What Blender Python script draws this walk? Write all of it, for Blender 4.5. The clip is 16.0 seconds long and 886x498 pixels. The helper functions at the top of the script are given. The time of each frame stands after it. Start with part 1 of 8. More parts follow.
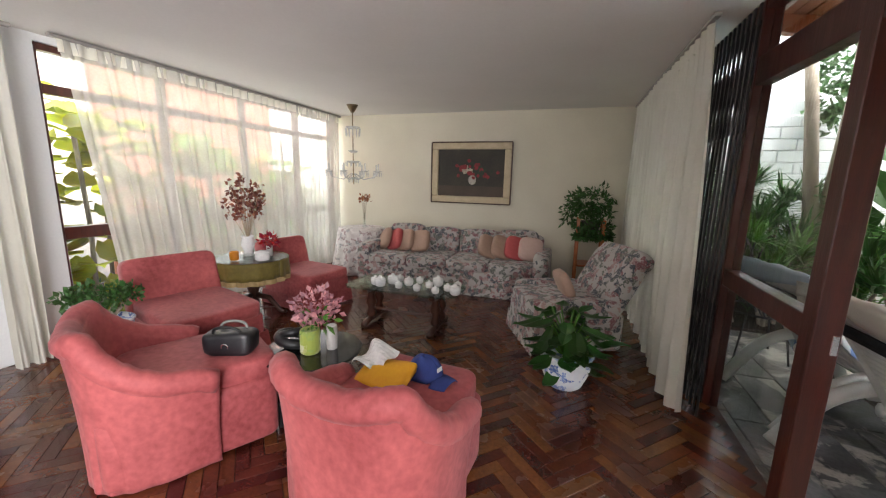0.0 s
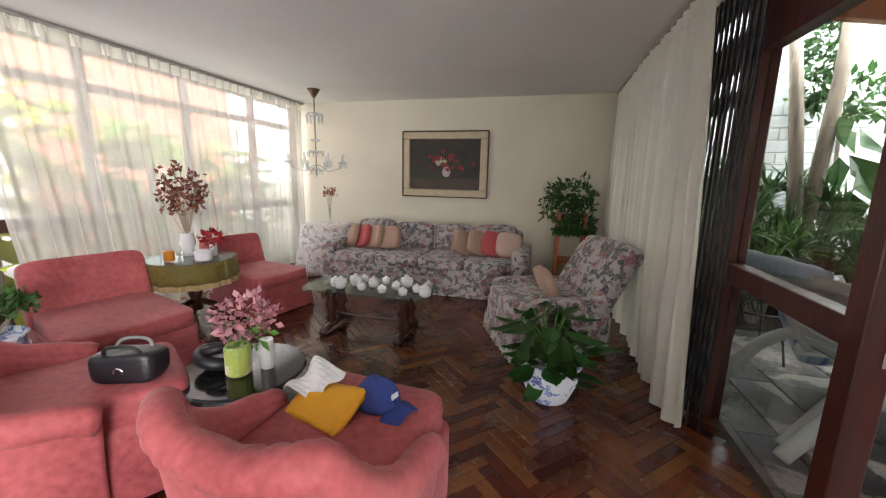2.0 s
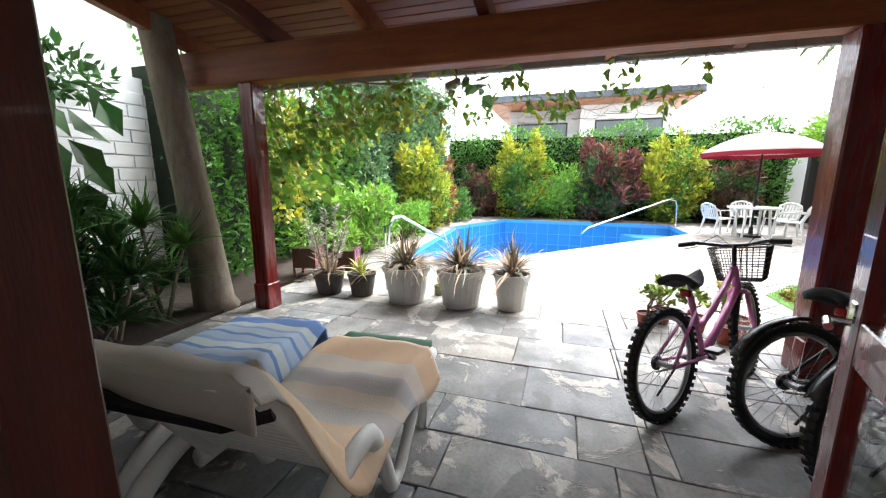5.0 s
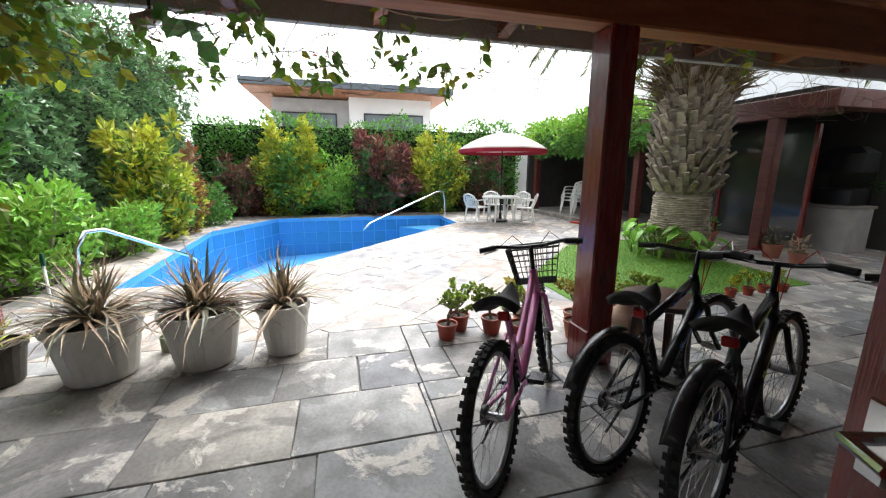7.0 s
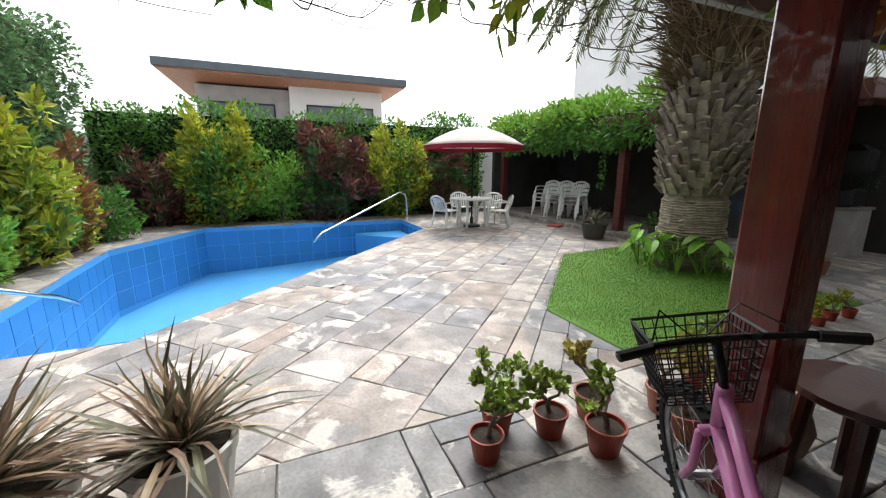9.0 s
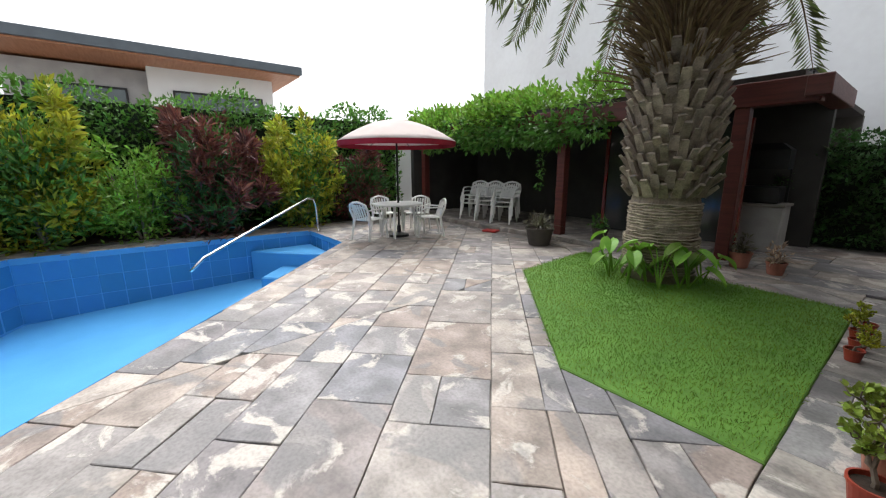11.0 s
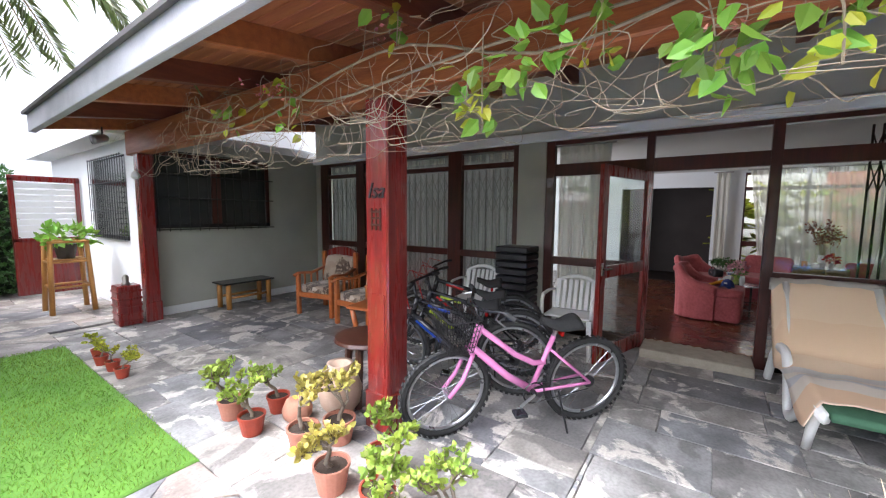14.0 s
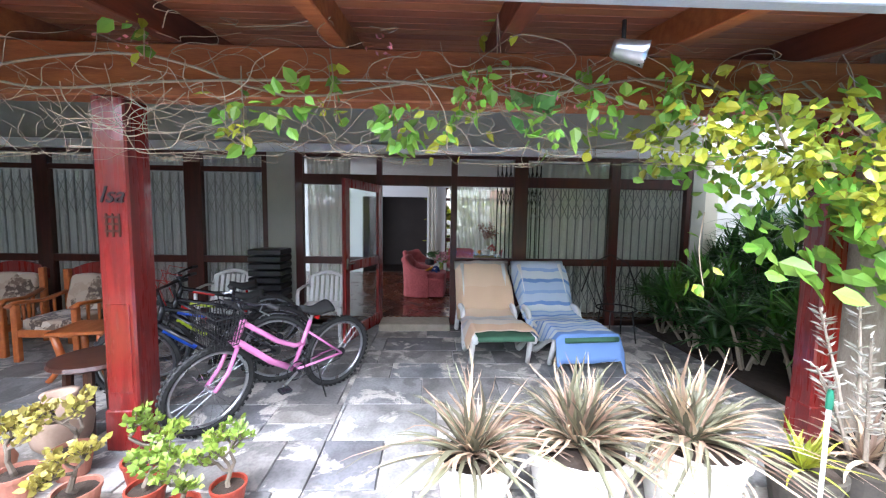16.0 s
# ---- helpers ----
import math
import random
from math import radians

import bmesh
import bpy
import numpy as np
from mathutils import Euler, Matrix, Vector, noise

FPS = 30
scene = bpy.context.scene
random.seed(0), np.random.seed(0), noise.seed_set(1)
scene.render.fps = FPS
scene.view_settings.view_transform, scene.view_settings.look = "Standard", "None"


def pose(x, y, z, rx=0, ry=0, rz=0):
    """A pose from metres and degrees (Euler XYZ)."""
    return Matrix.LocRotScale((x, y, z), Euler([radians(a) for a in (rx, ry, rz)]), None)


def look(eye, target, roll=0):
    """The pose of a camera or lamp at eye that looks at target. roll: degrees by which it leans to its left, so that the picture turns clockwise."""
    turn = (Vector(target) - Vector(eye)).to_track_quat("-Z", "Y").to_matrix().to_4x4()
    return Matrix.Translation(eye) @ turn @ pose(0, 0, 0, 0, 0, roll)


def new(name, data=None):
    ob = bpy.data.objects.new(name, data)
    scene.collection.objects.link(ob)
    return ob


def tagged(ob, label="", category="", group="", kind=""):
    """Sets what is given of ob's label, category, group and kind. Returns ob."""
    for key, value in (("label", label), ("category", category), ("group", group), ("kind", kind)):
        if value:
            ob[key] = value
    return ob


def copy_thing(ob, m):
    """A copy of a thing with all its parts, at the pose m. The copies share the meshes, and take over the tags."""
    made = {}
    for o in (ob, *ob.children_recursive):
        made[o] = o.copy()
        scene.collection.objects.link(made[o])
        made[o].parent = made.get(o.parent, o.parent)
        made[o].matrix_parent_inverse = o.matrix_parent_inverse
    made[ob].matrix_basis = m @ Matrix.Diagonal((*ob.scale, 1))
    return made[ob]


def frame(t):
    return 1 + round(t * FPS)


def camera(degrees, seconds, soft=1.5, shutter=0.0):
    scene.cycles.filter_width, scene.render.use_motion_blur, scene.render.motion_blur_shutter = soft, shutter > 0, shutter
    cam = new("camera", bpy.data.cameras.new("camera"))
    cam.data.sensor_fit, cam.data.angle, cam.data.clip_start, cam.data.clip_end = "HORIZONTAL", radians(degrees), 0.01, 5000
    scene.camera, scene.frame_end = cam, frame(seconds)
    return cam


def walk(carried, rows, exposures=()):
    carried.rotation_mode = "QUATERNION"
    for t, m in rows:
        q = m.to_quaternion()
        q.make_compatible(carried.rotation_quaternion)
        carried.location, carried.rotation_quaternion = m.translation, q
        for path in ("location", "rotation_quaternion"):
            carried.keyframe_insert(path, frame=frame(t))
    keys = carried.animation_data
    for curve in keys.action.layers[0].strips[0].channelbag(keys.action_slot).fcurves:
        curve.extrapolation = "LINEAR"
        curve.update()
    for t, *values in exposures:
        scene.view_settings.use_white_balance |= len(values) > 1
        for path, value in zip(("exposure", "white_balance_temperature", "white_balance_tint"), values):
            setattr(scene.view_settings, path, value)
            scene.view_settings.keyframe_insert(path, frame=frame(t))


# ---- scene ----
# camera: seconds, x, y, z, heading, pitch, roll
cam = camera(99.2, 16.0, soft=1.2)
ROWS = [
    (0.0, -0.034, -1.799, 1.498, 18.44, -10.45, -1.34),
    (0.5, -0.013, -1.674, 1.519, 18.61, -10.46, -1.28),
    (1.0, -0.032, -1.614, 1.505, 18.61, -10.55, -1.37),
    (1.5, -0.059, -1.547, 1.453, 18.67, -10.54, -1.31),
    (2.0, -0.061, -1.425, 1.409, 15.25, -10.57, -1.23),
    (2.5, 0.004, -1.316, 1.377, 0.18, -10.31, -1.17),
    (3.0, 0.158, -1.157, 1.372, -16.78, -10.14, -0.94),
    (3.5, 0.319, -1.000, 1.370, -30.36, -9.97, -0.89),
    (4.0, 0.429, -0.856, 1.355, -44.25, -9.68, -1.02),
    (4.5, 0.582, -0.684, 1.364, -59.33, -9.87, -0.79),
    (5.0, 0.698, -0.588, 1.400, -72.48, -10.52, -0.14),
    (5.2, 0.765, -0.561, 1.437, -77.36, -11.10, -0.19),
    (7.5, 1.978, -0.592, 1.407, -107.92, -11.31, -0.25),
    (8.0, 2.356, -0.551, 1.433, -109.23, -11.53, -0.48),
    (10.3, 4.109, -0.581, 1.468, -122.11, -11.89, 0.25),
    (10.5, 4.268, -0.626, 1.473, -123.87, -11.87, 0.14),
    (11.0, 4.645, -0.753, 1.481, -127.69, -12.02, 0.23),
    (11.5, 4.938, -0.865, 1.472, -134.58, -11.96, 0.25),
    (12.0, 5.188, -0.955, 1.423, -149.04, -11.53, 0.31),
    (12.5, 5.426, -0.900, 1.443, -173.37, -8.75, -0.03),
    (13.0, 5.587, -0.769, 1.460, -195.54, -7.16, -0.48),
    (13.5, 5.728, -0.587, 1.534, -214.54, -5.83, -0.19),
    (14.0, 5.910, -0.526, 1.562, -235.03, -5.45, -0.50),
    (14.5, 6.098, -0.510, 1.582, -250.13, -5.17, -0.46),
    (15.0, 6.218, -0.434, 1.584, -259.22, -5.04, -0.62),
    (15.5, 6.376, -0.380, 1.587, -266.81, -5.02, -0.72),
    (16.0, 6.544, -0.342, 1.590, -271.81, -4.68, -0.81),
]
EXPOSURES = [(0.0, 4.15, 6400, 14), (2.4, 4.3, 6300, 15), (3.0, 4.4, 5700, 19), (3.4, 4.1, 5700, 15), (4.0, 3.5, 6000, 11), (5.0, 2.9, 6200, 9), (7.3, 2.05, 6300, 9),
             (8.0, 1.8, 6350, 9), (10.3, 1.3, 6350, 10), (12.0, 1.4, 6300, 11), (12.6, 1.95, 6200, 12), (13.5, 2.8, 6100, 15), (14.2, 3.1, 5900, 15), (15.0, 3.3, 5650, 16), (16.0, 3.15, 5550, 15)]
walk(cam, [(t, pose(x, y, z, 90 + pitch, roll, yaw)) for t, x, y, z, yaw, pitch, roll in ROWS], EXPOSURES)

# ---- light ----
world = bpy.data.worlds.new("world")
scene.world = world
world.use_nodes = True
wn = world.node_tree
sky = wn.nodes.new("ShaderNodeTexSky")
sky.sky_type = "NISHITA"
sky.sun_disc = False
sky.sun_elevation, sky.sun_rotation = radians(61), radians(124)
sky.dust_density, sky.air_density = 4.0, 1.0
grey = wn.nodes.new("ShaderNodeHueSaturation")
grey.inputs["Saturation"].default_value = 0.12
wn.links.new(sky.outputs[0], grey.inputs["Color"])
wn.links.new(grey.outputs[0], wn.nodes["Background"].inputs["Color"])
wn.nodes["Background"].inputs["Strength"].default_value = 0.15
sun = new("sun", bpy.data.lights.new("sun", "SUN"))
sun.data.energy, sun.data.angle, sun.data.color = 0.7, radians(50), (1.0, 0.97, 0.92)
sun.matrix_world = look((0, 0, 20), (-4.5, 3.0, 10.0))
# daylight that enters through the tall side windows
west_light = new("window_daylight", bpy.data.lights.new("window_daylight", "AREA"))
west_light.data.shape, west_light.data.size, west_light.data.size_y = "RECTANGLE", 3.5, 2.2
west_light.data.energy = 4
west_light.matrix_world = look((-3.86, 1.9, 1.3), (0, 1.9, 1.0))

# daylight that enters through the dining windows
east_light = new("dining_daylight", bpy.data.lights.new("dining_daylight", "AREA"))
east_light.data.shape, east_light.data.size, east_light.data.size_y = "RECTANGLE", 4.0, 2.1
east_light.data.energy = 26
east_light.matrix_world = look((0.70, -4.9, 1.3), (-3.0, -4.9, 1.3))


# ---- materials ----
def mat(name, a, b=None, scale=6.0, rough=0.6, bump=0.0, metal=0.0, fine=60.0, mix=0.5, world_space=False, random_amount=0.0,
        island=0.0, coat=0.0, sheen=0.0, transmission=0.0, translucent=0.0, alpha=1.0, stretch=(1, 1, 1), rough_var=0.1):
    m = bpy.data.materials.new(name)
    m.use_nodes = True
    nt = m.node_tree
    n, l = nt.nodes, nt.links
    bs = n["Principled BSDF"]
    b = b or tuple(c * 0.75 for c in a)
    co = n.new("ShaderNodeNewGeometry") if world_space else n.new("ShaderNodeTexCoord")
    mp = n.new("ShaderNodeMapping")
    mp.inputs["Scale"].default_value = stretch
    l.new(co.outputs["Position" if world_space else "Object"], mp.inputs["Vector"])
    big = n.new("ShaderNodeTexNoise")
    big.inputs["Scale"].default_value = scale
    big.inputs["Detail"].default_value = 5
    small = n.new("ShaderNodeTexNoise")
    small.inputs["Scale"].default_value = fine
    small.inputs["Detail"].default_value = 3
    l.new(mp.outputs[0], big.inputs["Vector"])
    l.new(mp.outputs[0], small.inputs["Vector"])
    s = n.new("ShaderNodeMath")
    s.operation = "MULTIPLY_ADD"
    l.new(small.outputs["Fac"], s.inputs[0])
    s.inputs[1].default_value = 0.5
    l.new(big.outputs["Fac"], s.inputs[2])
    ramp = n.new("ShaderNodeMapRange")
    ramp.inputs["From Min"].default_value = 0.75 - 0.25 / max(mix, 0.05) * 0.5
    ramp.inputs["From Max"].default_value = 0.75 + 0.25 / max(mix, 0.05) * 0.5
    l.new(s.outputs[0], ramp.inputs["Value"])
    cm = n.new("ShaderNodeMix")
    cm.data_type = "RGBA"
    cm.inputs[6].default_value = (*a, 1)
    cm.inputs[7].default_value = (*b, 1)
    l.new(ramp.outputs[0], cm.inputs[0])
    colour = cm.outputs[2]
    if random_amount or island:
        hv = n.new("ShaderNodeHueSaturation")
        if island:
            src = n.new("ShaderNodeNewGeometry").outputs["Random Per Island"]
        else:
            src = n.new("ShaderNodeObjectInfo").outputs["Random"]
        k = max(random_amount, island)
        v = n.new("ShaderNodeMapRange")
        v.inputs["To Min"].default_value, v.inputs["To Max"].default_value = 1 - k, 1 + k
        l.new(src, v.inputs["Value"])
        h = n.new("ShaderNodeMapRange")
        h.inputs["To Min"].default_value, h.inputs["To Max"].default_value = 0.5 - 0.04 * k, 0.5 + 0.04 * k
        l.new(src, h.inputs["Value"])
        l.new(v.outputs[0], hv.inputs["Value"])
        l.new(h.outputs[0], hv.inputs["Hue"])
        l.new(colour, hv.inputs["Color"])
        colour = hv.outputs[0]
    l.new(colour, bs.inputs["Base Color"])
    rr = n.new("ShaderNodeMapRange")
    rr.inputs["To Min"].default_value, rr.inputs["To Max"].default_value = max(rough - rough_var, 0.02), min(rough + rough_var, 1)
    l.new(big.outputs["Fac"], rr.inputs["Value"])
    l.new(rr.outputs[0], bs.inputs["Roughness"])
    bs.inputs["Metallic"].default_value = metal
    bs.inputs["Coat Weight"].default_value = coat
    bs.inputs["Sheen Weight"].default_value = sheen
    if bump:
        bp = n.new("ShaderNodeBump")
        bp.inputs["Strength"].default_value = min(bump, 1)
        bp.inputs["Distance"].default_value = 0.01
        l.new(s.outputs[0], bp.inputs["Height"])
        l.new(bp.outputs[0], bs.inputs["Normal"])
    out = n["Material Output"]
    last = bs.outputs[0]
    if translucent:
        tr = n.new("ShaderNodeBsdfTranslucent")
        l.new(colour, tr.inputs["Color"])
        mx = n.new("ShaderNodeMixShader")
        mx.inputs[0].default_value = translucent
        l.new(last, mx.inputs[1])
        l.new(tr.outputs[0], mx.inputs[2])
        last = mx.outputs[0]
    if alpha < 1:
        tp = n.new("ShaderNodeBsdfTransparent")
        mx = n.new("ShaderNodeMixShader")
        mx.inputs[0].default_value = alpha
        l.new(tp.outputs[0], mx.inputs[1])
        l.new(last, mx.inputs[2])
        last = mx.outputs[0]
    l.new(last, out.inputs["Surface"])
    return m


def glass_mat(name, tint=(0.95, 0.98, 0.97), gloss=0.08):
    m = bpy.data.materials.new(name)
    m.use_nodes = True
    n, l = m.node_tree.nodes, m.node_tree.links
    n.remove(n["Principled BSDF"])
    tp = n.new("ShaderNodeBsdfTransparent")
    tp.inputs[0].default_value = (*tint, 1)
    gl = n.new("ShaderNodeBsdfGlossy")
    gl.inputs["Roughness"].default_value = 0.02
    lw = n.new("ShaderNodeLayerWeight")
    lw.inputs["Blend"].default_value = 0.5
    pw = n.new("ShaderNodeMath")
    pw.operation = "POWER"
    pw.inputs[1].default_value = 4.0
    l.new(lw.outputs["Facing"], pw.inputs[0])
    fr = n.new("ShaderNodeMath")
    fr.operation = "MULTIPLY_ADD"
    fr.inputs[1].default_value, fr.inputs[2].default_value = 0.5, gloss * 0.45
    l.new(pw.outputs[0], fr.inputs[0])
    mx = n.new("ShaderNodeMixShader")
    l.new(fr.outputs[0], mx.inputs[0])
    l.new(tp.outputs[0], mx.inputs[1])
    l.new(gl.outputs[0], mx.inputs[2])
    l.new(mx.outputs[0], n["Material Output"].inputs["Surface"])
    return m


GLASS = glass_mat("window_glass")
PLASTER = mat("cream_plaster", (0.70, 0.66, 0.54), (0.62, 0.58, 0.47), 1.5, 0.85, 0.15, fine=90, world_space=True)
CEIL = mat("ceiling_paint", (0.72, 0.71, 0.68), (0.66, 0.65, 0.62), 1.2, 0.9, 0.1, fine=50, world_space=True)
WHITEWALL = mat("white_wall_paint", (0.74, 0.75, 0.75), (0.66, 0.67, 0.67), 1.0, 0.85, 0.15, world_space=True)
GREENGREY = mat("grey_green_plaster", (0.40, 0.40, 0.34), (0.34, 0.34, 0.29), 2.0, 0.85, 0.25, fine=120, world_space=True)
REDWOOD = mat("dark_red_varnished_wood", (0.24, 0.020, 0.016), (0.10, 0.009, 0.008), 3.0, 0.28, 0.2, fine=30, stretch=(8, 8, 0.7), coat=0.5)
FRAMEWOOD = mat("brown_window_wood", (0.075, 0.014, 0.008), (0.035, 0.008, 0.005), 3.0, 0.38, 0.15, fine=30, stretch=(8, 8, 0.7), coat=0.2)
ORANGEWOOD = mat("honey_wood", (0.50, 0.15, 0.035), (0.34, 0.085, 0.02), 3.0, 0.35, 0.1, fine=40, stretch=(1, 8, 8), coat=0.3)
BEAMWOOD = mat("red_brown_beam_wood", (0.38, 0.12, 0.035), (0.22, 0.06, 0.022), 3.0, 0.5, 0.25, fine=30, stretch=(6, 0.6, 6))
DARKBEAM = mat("dark_rafter_wood", (0.17, 0.042, 0.02), (0.09, 0.022, 0.012), 3.0, 0.5, 0.2, fine=30, stretch=(0.6, 6, 6))
SLATE = mat("roof_slats_wood", (0.34, 0.12, 0.045), (0.22, 0.065, 0.028), 2.0, 0.6, 0.2, fine=30, stretch=(6, 0.5, 6), random_amount=0.2)
MORTAR = mat("mortar", (0.44, 0.41, 0.37), (0.24, 0.225, 0.205), 8, 0.95, 0.4, world_space=True)
BLUEPAINT = mat("pool_blue_paint", (0.09, 0.36, 0.70), (0.07, 0.31, 0.62), 1.2, 0.45, 0.05, world_space=True)
BLUETILE = mat("pool_blue_tile", (0.05, 0.25, 0.56), (0.04, 0.20, 0.48), 2.0, 0.25, 0.03, random_amount=0.12)
SOIL = mat("dark_soil", (0.045, 0.03, 0.02), (0.025, 0.016, 0.01), 12, 0.95, 0.8, world_space=True)
METALDARK = mat("black_painted_iron", (0.02, 0.02, 0.022), (0.012, 0.012, 0.013), 10, 0.45, 0.05, metal=0.3)
GRILLEPAINT = mat("grey_painted_grille", (0.30, 0.30, 0.29), (0.22, 0.22, 0.21), 10, 0.4, 0.05, metal=0.4)
CHROME = mat("polished_steel", (0.75, 0.76, 0.78), (0.65, 0.66, 0.68), 8, 0.15, 0, metal=1.0)
WHITEPLASTIC = mat("white_plastic", (0.78, 0.78, 0.76), (0.70, 0.70, 0.67), 3.0, 0.4, 0.02)
SHEER = mat("sheer_curtain", (0.62, 0.60, 0.54), (0.50, 0.48, 0.43), 4, 0.9, 0.05, translucent=0.3, alpha=0.66)
WHITECURTAIN = mat("white_curtain", (0.80, 0.78, 0.70), (0.72, 0.70, 0.62), 4, 0.9, 0.05, translucent=0.4, alpha=0.93)


def stone_mat(name, cols, scale=1.6, stain=(0.22, 0.22, 0.235), flake_at=0.515, flake_colour=(0.52, 0.49, 0.46)):
    """Flagstone: each stone its own hue, with worn pale flakes and dark stains."""
    m = bpy.data.materials.new(name)
    m.use_nodes = True
    n, l = m.node_tree.nodes, m.node_tree.links
    bs = n["Principled BSDF"]
    geo = n.new("ShaderNodeNewGeometry")
    info = n.new("ShaderNodeObjectInfo")
    ramp = n.new("ShaderNodeValToRGB")
    while len(ramp.color_ramp.elements) < len(cols):
        ramp.color_ramp.elements.new(0.5)
    for i, c in enumerate(cols):
        ramp.color_ramp.elements[i].position = i / (len(cols) - 1)
        ramp.color_ramp.elements[i].color = (*c, 1)
    l.new(info.outputs["Random"], ramp.inputs[0])
    off = n.new("ShaderNodeVectorMath")
    off.operation = "MULTIPLY_ADD"
    l.new(info.outputs["Random"], off.inputs[0])
    off.inputs[1].default_value = (7, 13, 0)
    l.new(geo.outputs["Position"], off.inputs[2])
    flake = n.new("ShaderNodeTexNoise")
    flake.inputs["Scale"].default_value, flake.inputs["Detail"].default_value = scale, 8
    flake.inputs["Roughness"].default_value = 0.62
    flake.inputs["Distortion"].default_value = 0.6
    l.new(off.outputs[0], flake.inputs["Vector"])
    fr = n.new("ShaderNodeMapRange")
    fr.inputs["From Min"].default_value, fr.inputs["From Max"].default_value = flake_at, flake_at + 0.045
    l.new(flake.outputs["Fac"], fr.inputs["Value"])
    cloud = n.new("ShaderNodeTexNoise")
    cloud.inputs["Scale"].default_value, cloud.inputs["Detail"].default_value = 3.5, 6
    l.new(off.outputs[0], cloud.inputs["Vector"])
    grain = n.new("ShaderNodeTexNoise")
    grain.inputs["Scale"].default_value, grain.inputs["Detail"].default_value = 45, 4
    l.new(geo.outputs["Position"], grain.inputs["Vector"])
    dark = n.new("ShaderNodeMix")
    dark.data_type, dark.blend_type = "RGBA", "MULTIPLY"
    dark.inputs[0].default_value = 0.85
    l.new(ramp.outputs[0], dark.inputs[6])
    cr = n.new("ShaderNodeMapRange")
    cr.inputs["From Min"].default_value, cr.inputs["From Max"].default_value = 0.3, 0.7
    cr.inputs["To Min"].default_value, cr.inputs["To Max"].default_value = 0.42, 1.35
    l.new(cloud.outputs["Fac"], cr.inputs["Value"])
    l.new(cr.outputs[0], dark.inputs[7])
    mx = n.new("ShaderNodeMix")
    mx.data_type = "RGBA"
    half = n.new("ShaderNodeMath")
    half.operation = "MULTIPLY"
    half.inputs[1].default_value = 0.85
    l.new(fr.outputs[0], half.inputs[0])
    l.new(half.outputs[0], mx.inputs[0])
    l.new(dark.outputs[2], mx.inputs[6])
    mx.inputs[7].default_value = (*flake_colour, 1)
    st = n.new("ShaderNodeTexNoise")
    st.inputs["Scale"].default_value, st.inputs["Detail"].default_value, st.inputs["Distortion"].default_value = 1.3, 7, 1.2
    l.new(off.outputs[0], st.inputs["Vector"])
    sr = n.new("ShaderNodeMapRange")
    sr.inputs["From Min"].default_value, sr.inputs["From Max"].default_value = 0.56, 0.60
    sr.inputs["To Max"].default_value = 0.7
    l.new(st.outputs["Fac"], sr.inputs["Value"])
    sm_ = n.new("ShaderNodeMix")
    sm_.data_type = "RGBA"
    l.new(sr.outputs[0], sm_.inputs[0])
    l.new(mx.outputs[2], sm_.inputs[6])
    sm_.inputs[7].default_value = (*stain, 1)
    g2 = n.new("ShaderNodeMix")
    g2.data_type, g2.blend_type = "RGBA", "MULTIPLY"
    g2.inputs[0].default_value = 0.35
    l.new(sm_.outputs[2], g2.inputs[6])
    gr = n.new("ShaderNodeMapRange")
    gr.inputs["From Min"].default_value, gr.inputs["From Max"].default_value = 0.3, 0.6
    gr.inputs["To Min"].default_value, gr.inputs["To Max"].default_value = 0.4, 1.15
    l.new(grain.outputs["Fac"], gr.inputs["Value"])
    l.new(gr.outputs[0], g2.inputs[7])
    l.new(g2.outputs[2], bs.inputs["Base Color"])
    rg = n.new("ShaderNodeMapRange")
    rg.inputs["To Min"].default_value, rg.inputs["To Max"].default_value = 0.4, 0.85
    l.new(flake.outputs["Fac"], rg.inputs["Value"])
    l.new(rg.outputs[0], bs.inputs["Roughness"])
    ad = n.new("ShaderNodeMath")
    ad.operation = "MULTIPLY_ADD"
    ad.inputs[1].default_value = 0.25
    l.new(grain.outputs["Fac"], ad.inputs[0])
    l.new(fr.outputs[0], ad.inputs[2])
    bp = n.new("ShaderNodeBump")
    bp.inputs["Strength"].default_value, bp.inputs["Distance"].default_value = 0.5, 0.006
    l.new(ad.outputs[0], bp.inputs["Height"])
    l.new(bp.outputs[0], bs.inputs["Normal"])
    return m


FLAG_SUN = stone_mat("sandy_flagstone", [(0.34, 0.28, 0.235), (0.23, 0.22, 0.225), (0.40, 0.35, 0.305), (0.30, 0.235, 0.195), (0.19, 0.19, 0.205), (0.36, 0.31, 0.265)], 2.2, (0.17, 0.165, 0.165), 0.545, (0.50, 0.46, 0.41))
FLAG_PORCH = stone_mat("grey_slate_flagstone", [(0.17, 0.175, 0.185), (0.30, 0.285, 0.265), (0.21, 0.22, 0.23), (0.36, 0.33, 0.29), (0.13, 0.13, 0.14), (0.26, 0.25, 0.235)], 2.6, (0.12, 0.115, 0.11), 0.53, (0.56, 0.52, 0.47))
PARQUET = mat("dark_parquet", (0.15, 0.042, 0.016), (0.055, 0.015, 0.008), 5, 0.26, 0.06, fine=60, stretch=(1, 1, 1), random_amount=0.55, world_space=True, coat=0.25)
PARQUET_REST = mat("dark_parquet_rest", (0.15, 0.042, 0.016), (0.055, 0.015, 0.008), 5, 0.26, 0.06, fine=60, island=0.55, world_space=True, coat=0.25)
LAWN = mat("lawn_green", (0.11, 0.25, 0.025), (0.07, 0.17, 0.018), 3, 0.8, 0.3, world_space=True)
